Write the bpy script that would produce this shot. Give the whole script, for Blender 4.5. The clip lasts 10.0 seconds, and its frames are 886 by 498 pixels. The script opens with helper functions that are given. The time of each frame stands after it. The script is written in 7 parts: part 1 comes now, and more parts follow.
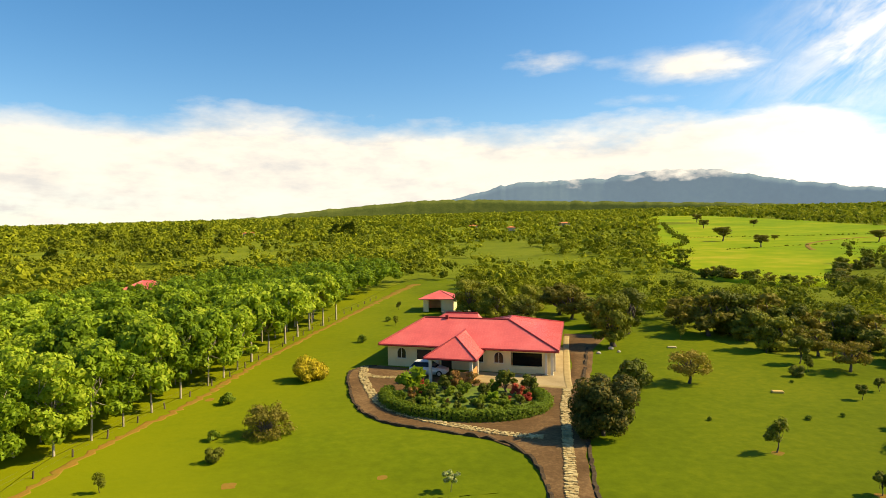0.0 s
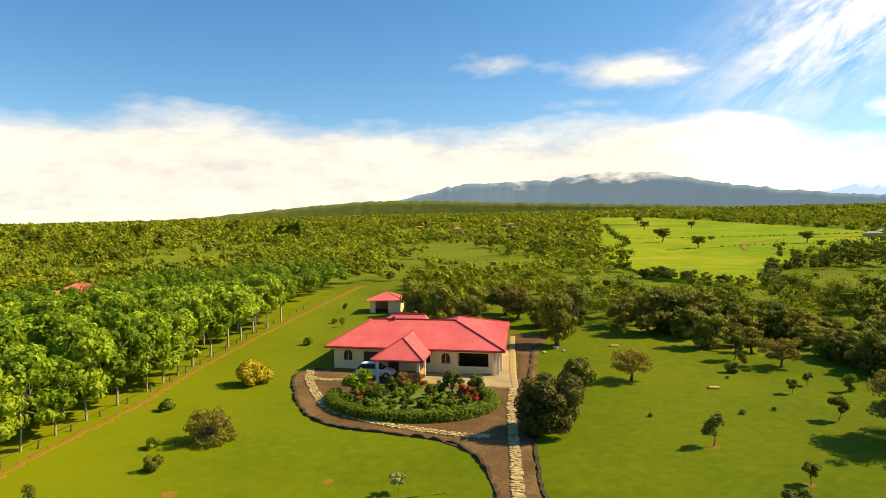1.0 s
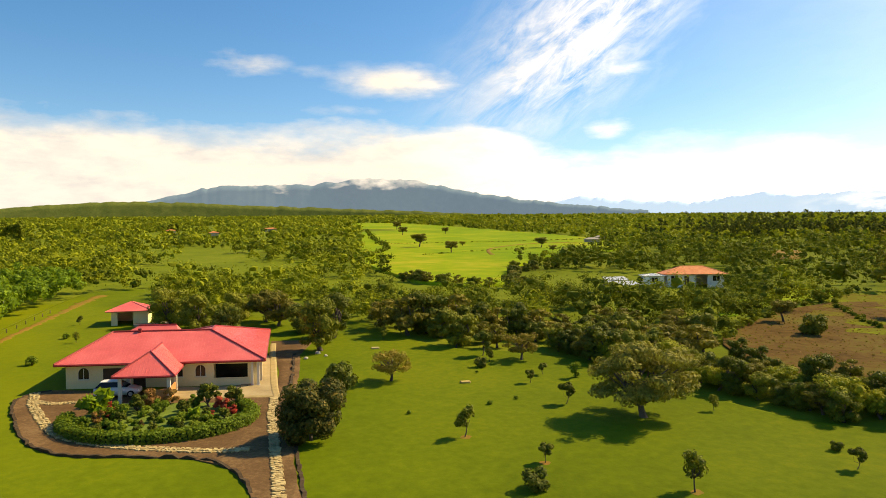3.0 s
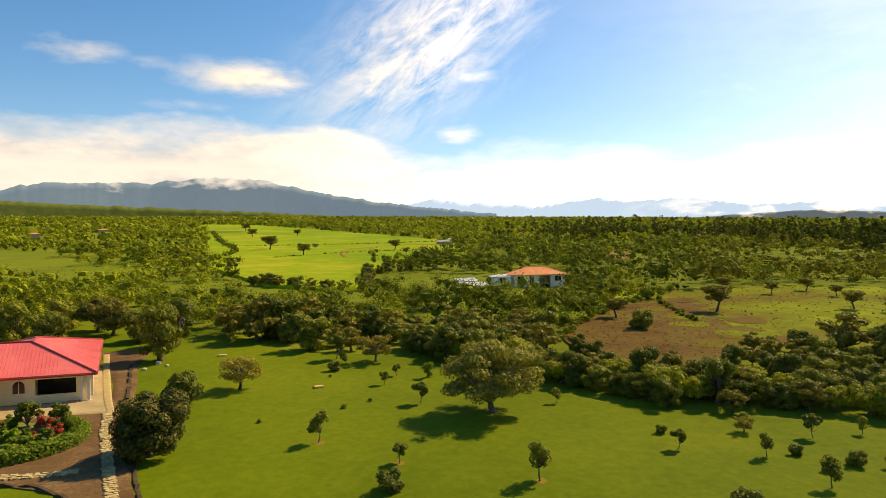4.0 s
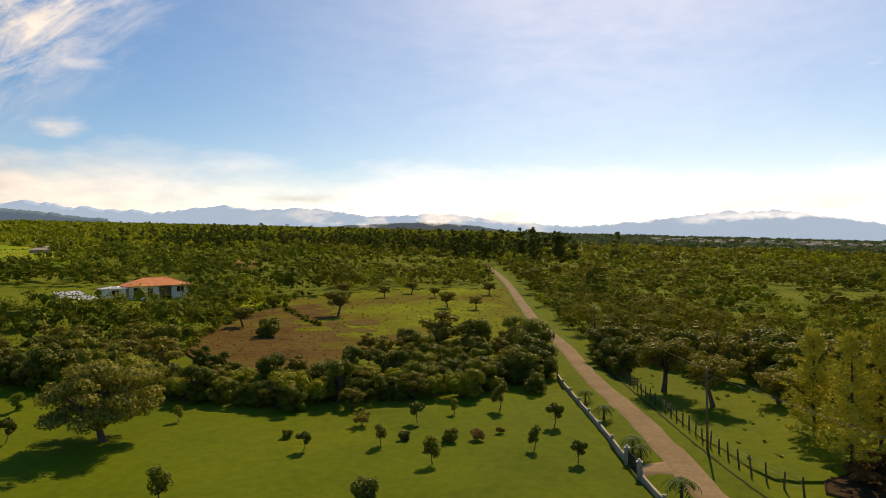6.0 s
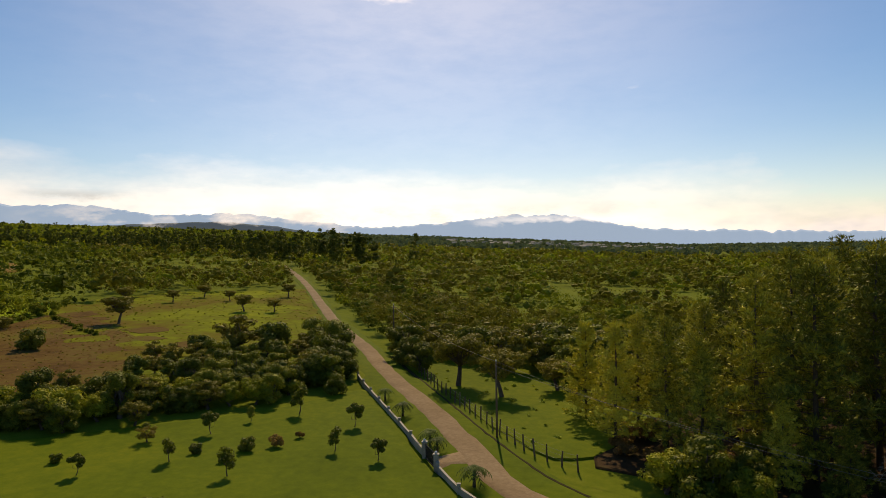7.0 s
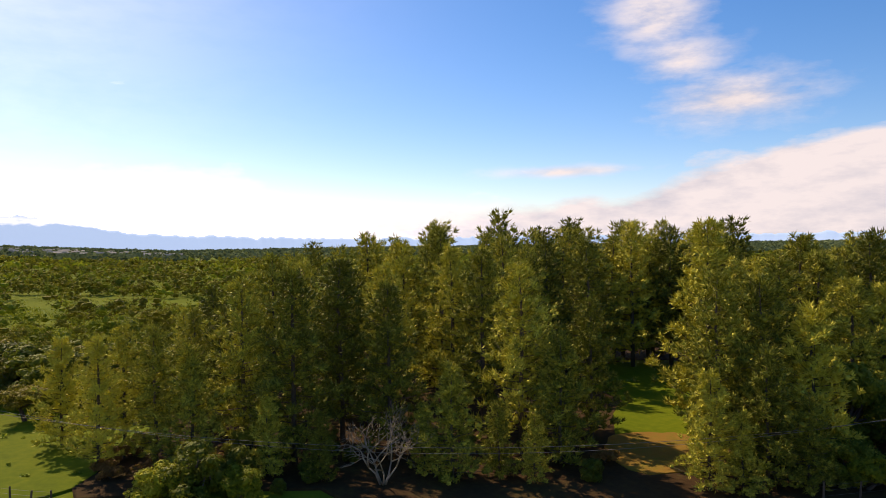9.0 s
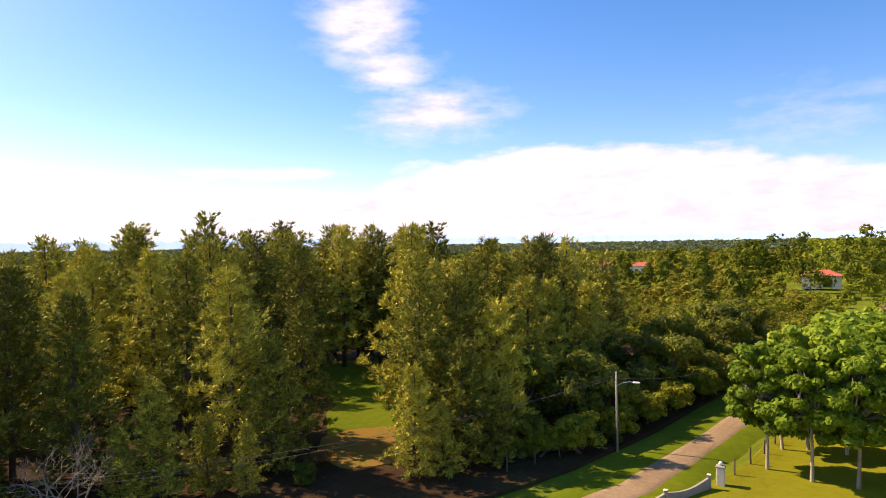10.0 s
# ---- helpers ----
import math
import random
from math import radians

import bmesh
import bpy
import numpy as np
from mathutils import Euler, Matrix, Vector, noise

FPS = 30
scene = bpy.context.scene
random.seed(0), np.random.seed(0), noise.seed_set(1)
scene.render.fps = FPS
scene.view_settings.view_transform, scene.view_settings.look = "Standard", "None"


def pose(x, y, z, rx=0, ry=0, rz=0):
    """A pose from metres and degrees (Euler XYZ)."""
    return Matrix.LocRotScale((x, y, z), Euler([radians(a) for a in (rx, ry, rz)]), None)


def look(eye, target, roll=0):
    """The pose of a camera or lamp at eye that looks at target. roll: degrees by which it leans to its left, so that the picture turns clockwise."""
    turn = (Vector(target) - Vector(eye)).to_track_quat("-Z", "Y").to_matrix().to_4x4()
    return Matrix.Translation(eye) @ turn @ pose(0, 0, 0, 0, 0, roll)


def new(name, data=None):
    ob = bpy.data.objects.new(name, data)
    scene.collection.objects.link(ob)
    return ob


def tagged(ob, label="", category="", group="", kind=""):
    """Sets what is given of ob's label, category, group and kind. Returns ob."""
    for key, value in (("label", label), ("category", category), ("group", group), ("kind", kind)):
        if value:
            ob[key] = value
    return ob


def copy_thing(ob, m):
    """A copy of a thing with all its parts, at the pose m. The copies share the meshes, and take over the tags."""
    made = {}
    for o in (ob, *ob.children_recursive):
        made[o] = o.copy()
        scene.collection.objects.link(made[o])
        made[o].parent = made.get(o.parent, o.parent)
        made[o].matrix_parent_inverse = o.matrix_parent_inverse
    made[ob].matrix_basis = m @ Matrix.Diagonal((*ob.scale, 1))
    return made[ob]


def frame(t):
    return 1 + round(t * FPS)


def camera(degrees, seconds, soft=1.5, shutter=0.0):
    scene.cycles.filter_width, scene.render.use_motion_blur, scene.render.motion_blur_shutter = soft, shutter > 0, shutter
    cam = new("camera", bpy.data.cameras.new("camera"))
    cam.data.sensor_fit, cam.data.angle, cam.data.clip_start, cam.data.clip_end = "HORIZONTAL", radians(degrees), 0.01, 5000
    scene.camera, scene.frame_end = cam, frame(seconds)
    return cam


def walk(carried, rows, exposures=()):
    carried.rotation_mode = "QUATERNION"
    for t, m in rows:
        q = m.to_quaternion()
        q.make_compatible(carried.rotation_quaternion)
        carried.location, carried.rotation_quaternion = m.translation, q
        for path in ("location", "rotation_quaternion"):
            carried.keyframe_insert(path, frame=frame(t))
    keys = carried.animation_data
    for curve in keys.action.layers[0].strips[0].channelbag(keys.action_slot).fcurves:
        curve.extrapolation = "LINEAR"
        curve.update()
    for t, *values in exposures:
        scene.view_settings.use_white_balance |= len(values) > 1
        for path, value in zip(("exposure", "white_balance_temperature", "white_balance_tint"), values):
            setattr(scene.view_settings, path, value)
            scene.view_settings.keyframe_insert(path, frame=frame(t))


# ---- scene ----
# camera: a hovering drone that turns to the right on the spot
EYE = 16.0
cam = camera(67.0, 10.0, soft=0.8)
walk(cam, [
    (0.0, pose(0, 0, EYE, 89.57, 0.83, -0.20)),
    (0.5, pose(0, 0, EYE, 89.60, 0.84, -1.53)),
    (1.0, pose(0, 0, EYE, 89.60, 0.87, -4.74)),
    (1.5, pose(0, 0, EYE, 89.51, 0.91, -9.74)),
    (2.0, pose(0, 0, EYE, 89.54, 0.92, -14.74)),
    (3.5, pose(0, 0, EYE, 89.74, 0.90, -30.73)),
    (4.0, pose(0, 0, EYE, 89.70, 0.95, -37.38)),
    (4.5, pose(0, 0, EYE, 89.64, 0.90, -44.62)),
    (5.0, pose(0, 0, EYE, 89.75, 1.01, -51.96)),
    (6.5, pose(0, 0, EYE, 89.86, 0.85, -77.08)),
    (7.0, pose(0, 0, EYE, 89.72, 0.89, -85.52)),
    (7.5, pose(0, 0, EYE, 89.74, 0.92, -94.74)),
    (8.0, pose(0, 0, EYE, 89.89, 0.91, -103.77)),
    (8.5, pose(0, 0, EYE, 89.76, 0.92, -114.76)),
    (9.0, pose(0, 0, EYE, 89.57, 0.88, -127.28)),
    (9.5, pose(0, 0, EYE, 89.44, 0.88, -139.13)),
    (10.0, pose(0, 0, EYE, 89.48, 1.00, -151.56)),
], exposures=[(0.0, 0.68, 7900, 10), (2.0, 0.66, 8000, 11), (3.5, 0.60, 8300, 13), (5.0, 0.30, 8350, 17), (6.5, -0.17, 7950, 18), (7.5, -0.28, 7550, 18), (8.5, 0.02, 7050, 22), (9.2, 0.42, 6950, 27), (10.0, 0.78, 6950, 31)])

# ---- world, sun ----
SUN_YAW, SUN_UP = -87.0, 41.0


def ramp(tree, stops, interpolation="LINEAR"):
    """A colour ramp from (place, value or colour) stops."""
    node = tree.nodes.new("ShaderNodeValToRGB")
    node.color_ramp.interpolation = interpolation
    els = node.color_ramp.elements
    while len(els) < len(stops):
        els.new(0.5)
    for e, (p, c) in zip(els, stops):
        e.position = p
        e.color = (c, c, c, 1) if isinstance(c, (int, float)) else (*c, 1)
    return node


def math_node(tree, op, a, b=None, c=None, clamp=False):
    node = tree.nodes.new("ShaderNodeMath")
    node.operation, node.use_clamp = op, clamp
    for i, v in enumerate((a, b, c)):
        if v is None:
            continue
        if isinstance(v, (int, float)):
            node.inputs[i].default_value = v
        else:
            tree.links.new(v, node.inputs[i])
    return node.outputs[0]


def mix_colour(tree, fac, a, b, blend="MIX"):
    node = tree.nodes.new("ShaderNodeMix")
    node.data_type, node.blend_type = "RGBA", blend
    for sock, v in ((node.inputs[0], fac), (node.inputs[6], a), (node.inputs[7], b)):
        if isinstance(v, (int, float)):
            sock.default_value = v
        elif isinstance(v, tuple):
            sock.default_value = (*v, 1)
        else:
            tree.links.new(v, sock)
    return node.outputs[2]


def noise_node(tree, vector, scale, detail=5.0, rough=0.55, distortion=0.0):
    node = tree.nodes.new("ShaderNodeTexNoise")
    node.inputs["Scale"].default_value = scale
    node.inputs["Detail"].default_value = detail
    node.inputs["Roughness"].default_value = rough
    node.inputs["Distortion"].default_value = distortion
    if vector is not None:
        tree.links.new(vector, node.inputs["Vector"])
    return node.outputs["Fac"]


def make_world():
    world = bpy.data.worlds.new("sky")
    scene.world = world
    world.use_nodes = True
    tr = world.node_tree
    tr.nodes.clear()
    out = tr.nodes.new("ShaderNodeOutputWorld")
    sky = tr.nodes.new("ShaderNodeTexSky")
    sky.sky_type, sky.sun_disc = "NISHITA", False
    sky.sun_elevation, sky.sun_rotation = radians(SUN_UP), radians(-SUN_YAW)
    sky.altitude, sky.air_density, sky.dust_density, sky.ozone_density = 600, 1.0, 0.7, 2.8
    coord = tr.nodes.new("ShaderNodeTexCoord").outputs["Generated"]
    sep = tr.nodes.new("ShaderNodeSeparateXYZ")
    tr.links.new(coord, sep.inputs[0])
    up = math_node(tr, "MULTIPLY", math_node(tr, "ARCSINE", sep.outputs[2]), 180 / math.pi)
    side = math_node(tr, "MULTIPLY", math_node(tr, "ARCTAN2", sep.outputs[0], sep.outputs[1]), 180 / math.pi)
    side = math_node(tr, "WRAP", side, 260.0, -100.0)
    # clouds lie in a chart of bearing and height, stretched sideways
    chart = tr.nodes.new("ShaderNodeCombineXYZ")
    tr.links.new(math_node(tr, "MULTIPLY", side, 0.05), chart.inputs[0])
    tr.links.new(math_node(tr, "MULTIPLY", up, 0.14), chart.inputs[1])
    billow = noise_node(tr, chart.outputs[0], 1.6, 8, 0.58)
    fine = noise_node(tr, chart.outputs[0], 6.0, 6, 0.6)
    # top of the cloud bank over the horizon, degrees up by bearing from -60 to 200
    bear = math_node(tr, "DIVIDE", math_node(tr, "ADD", side, 60), 260.0)
    tops = [(-60, 8.6), (-33, 9.3), (-28, 8.8), (-20, 10.2), (-8, 9.7), (10, 9.2), (22, 9.4), (27.5, 10.4), (33, 8.6), (38, 6.3), (48, 5.6), (55, 4.8), (75, 4.4),
            (100, 3.5), (118, 2.4), (131, 2.8), (143, 3.8), (148.5, 5.9), (162, 7.5), (174, 6.8), (179, 5.2), (200, 4.5)]
    top = ramp(tr, [((b + 60) / 260, h / 20) for b, h in tops])
    tr.links.new(bear, top.inputs[0])
    edge = math_node(tr, "ADD", math_node(tr, "MULTIPLY", top.outputs[0], 20.0),
                     math_node(tr, "MULTIPLY", math_node(tr, "SUBTRACT", billow, 0.5), 7.0))
    hard = ramp(tr, [((b + 60) / 260, v) for b, v in ((-60, 0.34), (0, 0.42), (30, 0.55), (42, 0.16), (110, 0.16), (138, 0.9), (200, 0.7))])
    tr.links.new(bear, hard.inputs[0])
    bank = math_node(tr, "MULTIPLY_ADD", math_node(tr, "SUBTRACT", edge, up), hard.outputs[0], 0.5, clamp=True)
    # thin blue streaks under the bank, away from the volcano
    gap = ramp(tr, [((b + 60) / 260, v) for b, v in ((-60, 0.75), (-22, 0.7), (-8, 0.45), (6, 0.0), (200, 0.0))])
    tr.links.new(bear, gap.inputs[0])
    low = math_node(tr, "MULTIPLY_ADD", up, -0.34, 1.75, clamp=True)
    streak = math_node(tr, "MULTIPLY_ADD", fine, 4.0, -1.45, clamp=True)
    bank = math_node(tr, "MULTIPLY", bank, math_node(tr, "SUBTRACT", 1.0, math_node(tr, "MULTIPLY", math_node(tr, "MULTIPLY", low, gap.outputs[0]), streak)))
    # loose clouds higher up: bearing, height, width, depth, strength
    loose = None
    for b, h, w, d, s in ((22, 13.7, 7, 1.7, 1.0), (9, 14.8, 4, 1.5, 0.8), (14, 14.4, 4, 0.8, 0.5), (31, 15.0, 6, 1.8, 0.55), (39.5, 14.2, 3.5, 1.4, 0.75),
                          (38.8, 9.3, 2.6, 1.1, 0.85), (17, 11.4, 6, 0.7, 0.5), (150.6, 11.0, 8, 2.7, 1.1), (145.2, 17.8, 5.5, 4.5, 0.9), (147, 14.2, 5, 3.0, 0.9), (181, 8.8, 16, 3.5, 0.45), (72, 14, 26, 11, 0.38),
                          (138.2, 5.9, 8, 0.7, 0.95), (82, 14.4, 2.6, 0.6, 0.5), (71.3, 13.6, 3.2, 0.5, 0.4), (101.6, 12.5, 2.4, 0.5, 0.6), (80.6, 20.5, 6, 1.8, 0.8)):
        dx = math_node(tr, "DIVIDE", math_node(tr, "SUBTRACT", side, b), w)
        dy = math_node(tr, "DIVIDE", math_node(tr, "SUBTRACT", up, h), d)
        r2 = math_node(tr, "ADD", math_node(tr, "MULTIPLY", dx, dx), math_node(tr, "MULTIPLY", dy, dy))
        g = math_node(tr, "MULTIPLY", math_node(tr, "POWER", 2.72, math_node(tr, "MULTIPLY", r2, -1.0)), s)
        loose = g if loose is None else math_node(tr, "MAXIMUM", loose, g)
    wisps = math_node(tr, "MULTIPLY_ADD", math_node(tr, "ADD", billow, math_node(tr, "MULTIPLY", fine, 0.5)), 1.7, -1.65)
    puff = math_node(tr, "MULTIPLY", math_node(tr, "ADD", loose, math_node(tr, "MULTIPLY", wisps, 1.0)), math_node(tr, "MULTIPLY", loose, 1.5), clamp=True)
    # brushed streaks of cirrus that rise to the right
    ca, sa = math.cos(radians(36)), math.sin(radians(36))
    dx, dy = math_node(tr, "SUBTRACT", side, 36.0), math_node(tr, "SUBTRACT", up, 16.6)
    along = math_node(tr, "ADD", math_node(tr, "MULTIPLY", dx, ca), math_node(tr, "MULTIPLY", dy, sa))
    across = math_node(tr, "SUBTRACT", math_node(tr, "MULTIPLY", dy, ca), math_node(tr, "MULTIPLY", dx, sa))
    brush = tr.nodes.new("ShaderNodeCombineXYZ")
    tr.links.new(math_node(tr, "MULTIPLY", along, 0.11), brush.inputs[0])
    tr.links.new(math_node(tr, "MULTIPLY", across, 0.34), brush.inputs[1])
    hair = noise_node(tr, brush.outputs[0], 1.7, 9, 0.66, 0.5)
    a2, b2 = math_node(tr, "DIVIDE", along, 9.5), math_node(tr, "DIVIDE", across, 4.2)
    spot = math_node(tr, "POWER", 2.72, math_node(tr, "MULTIPLY", math_node(tr, "ADD", math_node(tr, "MULTIPLY", a2, a2), math_node(tr, "MULTIPLY", b2, b2)), -1.0))
    cirrus = math_node(tr, "MULTIPLY", math_node(tr, "MULTIPLY_ADD", hair, 3.4, -1.15, clamp=True), math_node(tr, "MULTIPLY", spot, 1.15), clamp=True)
    puff = math_node(tr, "MAXIMUM", puff, cirrus)
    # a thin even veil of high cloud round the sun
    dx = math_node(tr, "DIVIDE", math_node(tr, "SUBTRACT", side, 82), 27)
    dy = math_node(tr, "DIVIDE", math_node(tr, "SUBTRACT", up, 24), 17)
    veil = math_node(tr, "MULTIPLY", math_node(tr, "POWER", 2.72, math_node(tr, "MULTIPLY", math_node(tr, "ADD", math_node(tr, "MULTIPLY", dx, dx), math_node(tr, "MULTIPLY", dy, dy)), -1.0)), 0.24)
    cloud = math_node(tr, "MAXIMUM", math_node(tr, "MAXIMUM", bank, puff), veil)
    shade = ramp(tr, [(0.36, (0.70, 0.74, 0.80)), (0.56, (1.0, 0.985, 0.95))])
    tr.links.new(math_node(tr, "ADD", math_node(tr, "MULTIPLY", fine, 0.5), math_node(tr, "MULTIPLY", billow, 0.5)), shade.inputs[0])
    air = tr.nodes.new("ShaderNodeBackground")
    air.inputs[1].default_value = 0.120
    vivid = tr.nodes.new("ShaderNodeHueSaturation")
    vivid.inputs["Saturation"].default_value = 1.34
    vivid.inputs["Hue"].default_value = 0.500
    tr.links.new(sky.outputs[0], vivid.inputs["Color"])
    tr.links.new(vivid.outputs[0], air.inputs[0])
    white = tr.nodes.new("ShaderNodeBackground")
    # cloud is brighter towards the sun
    lit = ramp(tr, [((b + 60) / 260, v) for b, v in ((-60, 0.68), (20, 0.70), (45, 1.15), (75, 1.65), (105, 1.4), (135, 0.72), (200, 0.66))])
    tr.links.new(bear, lit.inputs[0])
    tr.links.new(lit.outputs[0], white.inputs[1])
    tr.links.new(shade.outputs[0], white.inputs[0])
    mix = tr.nodes.new("ShaderNodeMixShader")
    tr.links.new(cloud, mix.inputs[0])
    tr.links.new(air.outputs[0], mix.inputs[1])
    tr.links.new(white.outputs[0], mix.inputs[2])
    tr.links.new(mix.outputs[0], out.inputs[0])


make_world()
sun_lamp = bpy.data.lights.new("sun", "SUN")
sun_lamp.energy, sun_lamp.angle, sun_lamp.color = 5.0, radians(0.5), (1.0, 0.87, 0.57)
sun = new("sun", sun_lamp)
sun.matrix_world = look((0, 0, 0), (math.sin(radians(SUN_YAW)) * math.cos(radians(SUN_UP)), -math.cos(radians(SUN_YAW)) * math.cos(radians(SUN_UP)), -math.sin(radians(SUN_UP))))

# ---- materials ----
def material(name, stops, scale=1.0, fine=8.0, rough=0.8, bump=0.2, metal=0.0, mixfine=0.35, space="Object", per_object=0.0, per_island=0.0,
             specular=0.3, bump_scale=None, distort=0.0):
    """A Principled material whose colour runs through stops by noise at two scales."""
    m = bpy.data.materials.new(name)
    m.use_nodes = True
    tr = m.node_tree
    bsdf = tr.nodes["Principled BSDF"]
    co = tr.nodes.new("ShaderNodeTexCoord").outputs[space]
    n1, n2 = noise_node(tr, co, scale, 5, 0.6, distort), noise_node(tr, co, scale * fine, 4, 0.65)
    v = math_node(tr, "ADD", math_node(tr, "MULTIPLY", n1, 1 - mixfine), math_node(tr, "MULTIPLY", n2, mixfine))
    if per_object:
        rnd = tr.nodes.new("ShaderNodeObjectInfo").outputs["Random"]
        v = math_node(tr, "ADD", v, math_node(tr, "MULTIPLY", math_node(tr, "SUBTRACT", rnd, 0.5), per_object))
    if per_island:
        rnd = tr.nodes.new("ShaderNodeNewGeometry").outputs["Random Per Island"]
        v = math_node(tr, "ADD", v, math_node(tr, "MULTIPLY", math_node(tr, "SUBTRACT", rnd, 0.5), per_island))
    col = ramp(tr, [(0.25 + 0.5 * p, c) for p, c in stops])
    tr.links.new(v, col.inputs[0])
    tr.links.new(col.outputs[0], bsdf.inputs["Base Color"])
    bsdf.inputs["Roughness"].default_value = rough
    bsdf.inputs["Metallic"].default_value = metal
    bsdf.inputs["Specular IOR Level"].default_value = specular
    bsdf.inputs["Diffuse Roughness"].default_value = 0.35 if specular <= 0.1 else 0.0
    if bump:
        b = tr.nodes.new("ShaderNodeBump")
        b.inputs["Strength"].default_value = bump
        b.inputs["Distance"].default_value = bump_scale or 0.05
        tr.links.new(n2, b.inputs["Height"])
        tr.links.new(b.outputs[0], bsdf.inputs["Normal"])
    return m


def leaf_material(name, dark, mid, light, glow=0.30, per_object=0.5, per_island=0.5, gloss=0.12, patch=0.0, grain=0.16, shine=(0.23, 0.26, 0.02)):
    """Leaves: diffuse with light passing through, varied leaf by leaf and tree by tree."""
    m = bpy.data.materials.new(name)
    m.use_nodes = True
    tr = m.node_tree
    tr.nodes.clear()
    out = tr.nodes.new("ShaderNodeOutputMaterial")
    isl = tr.nodes.new("ShaderNodeNewGeometry").outputs["Random Per Island"]
    obj = tr.nodes.new("ShaderNodeObjectInfo").outputs["Random"]
    v = math_node(tr, "ADD", math_node(tr, "MULTIPLY", isl, per_island),
                  math_node(tr, "ADD", math_node(tr, "MULTIPLY", obj, per_object), 0.5 - (per_island + per_object) / 2))
    if patch:
        # stands of trees differ in tone from place to place
        place = tr.nodes.new("ShaderNodeTexCoord").outputs["Object"]
        n = math_node(tr, "ADD", math_node(tr, "MULTIPLY", noise_node(tr, place, grain, 3, 0.7), 0.6), math_node(tr, "MULTIPLY", noise_node(tr, place, grain * 0.16, 3, 0.6), 0.4))
        v = math_node(tr, "ADD", v, math_node(tr, "MULTIPLY", math_node(tr, "SUBTRACT", n, 0.5), patch))
    col = ramp(tr, [(0.1, dark), (0.5, mid), (0.9, light)])
    tr.links.new(v, col.inputs[0])
    dif = tr.nodes.new("ShaderNodeBsdfPrincipled")
    dif.inputs["Roughness"].default_value = 0.65
    dif.inputs["Specular IOR Level"].default_value = gloss
    tra = tr.nodes.new("ShaderNodeBsdfTranslucent")
    tr.links.new(col.outputs[0], dif.inputs["Base Color"])
    tr.links.new(mix_colour(tr, 0.5, col.outputs[0], shine), tra.inputs["Color"])
    mix = tr.nodes.new("ShaderNodeMixShader")
    mix.inputs[0].default_value = glow
    tr.links.new(dif.outputs[0], mix.inputs[1])
    tr.links.new(tra.outputs[0], mix.inputs[2])
    tr.links.new(mix.outputs[0], out.inputs[0])
    return m


M_LAWN = material("lawn_grass", [(0.0, (0.062, 0.092, 0.004)), (0.5, (0.112, 0.151, 0.006)), (1.0, (0.190, 0.206, 0.009))], 0.05, 26, 0.88, 0.5, mixfine=0.42, bump_scale=0.06, specular=0.03)
M_LITTER_SHADE = material("shaded_pine_litter", [(0.0, (0.030, 0.018, 0.009)), (0.5, (0.062, 0.035, 0.015)), (1.0, (0.085, 0.070, 0.018))], 0.25, 9, 0.95, 0.6, mixfine=0.4, specular=0.05)
M_SCRUB = material("scrub_ground", [(0.0, (0.080, 0.105, 0.010)), (0.5, (0.140, 0.175, 0.013)), (1.0, (0.215, 0.225, 0.024))], 0.04, 25, 0.95, 0.6, mixfine=0.4, specular=0.02)
M_PASTURE = material("pasture_grass", [(0.0, (0.10, 0.175, 0.007)), (0.40, (0.175, 0.27, 0.009)), (0.6, (0.245, 0.31, 0.011)), (0.85, (0.39, 0.34, 0.03))], 0.016, 7, 0.9, 0.3, mixfine=0.4, specular=0.02)
M_FIELD = material("dry_field_grass", [(0.1, (0.125, 0.080, 0.016)), (0.35, (0.150, 0.118, 0.014)), (0.55, (0.165, 0.185, 0.010)), (0.8, (0.250, 0.275, 0.012))], 0.05, 11, 0.95, 0.5, mixfine=0.35, specular=0.02)
M_BROWN = material("brown_weeds", [(0.15, (0.075, 0.040, 0.013)), (0.45, (0.140, 0.082, 0.024)), (0.65, (0.150, 0.112, 0.024)), (0.85, (0.135, 0.145, 0.018))], 0.10, 9, 0.95, 0.6, mixfine=0.4, specular=0.02)
M_ROAD = material("gravel_road", [(0.0, (0.175, 0.110, 0.055)), (0.5, (0.285, 0.195, 0.105)), (1.0, (0.40, 0.29, 0.175))], 0.25, 12, 0.95, 0.5, mixfine=0.45, specular=0.1)
M_EARTH = material("orange_earth", [(0.0, (0.24, 0.115, 0.018)), (0.5, (0.25, 0.145, 0.024)), (1.0, (0.13, 0.15, 0.010))], 0.5, 8, 0.95, 0.5, specular=0.1)
M_DRIVE = material("worn_drive", [(0.0, (0.062, 0.033, 0.013)), (0.5, (0.138, 0.078, 0.033)), (1.0, (0.28, 0.175, 0.082))], 0.3, 12, 0.95, 0.5, mixfine=0.45, specular=0.1)
M_STONE = material("pale_flagstone", [(0.0, (0.26, 0.185, 0.075)), (0.5, (0.38, 0.285, 0.125)), (1.0, (0.49, 0.385, 0.185))], 1.2, 6, 0.85, 0.4, per_object=0.5, per_island=0.5)
M_ROOF = material("red_metal_roof", [(0.0, (0.58, 0.085, 0.075)), (0.5, (0.72, 0.135, 0.115)), (1.0, (0.80, 0.20, 0.17))], 0.4, 10, 0.42, 0.05, mixfine=0.3, specular=0.5)
M_RIDGE = material("dark_red_ridge", [(0.0, (0.22, 0.02, 0.02)), (1.0, (0.34, 0.04, 0.035))], 1, 8, 0.45, 0.05)
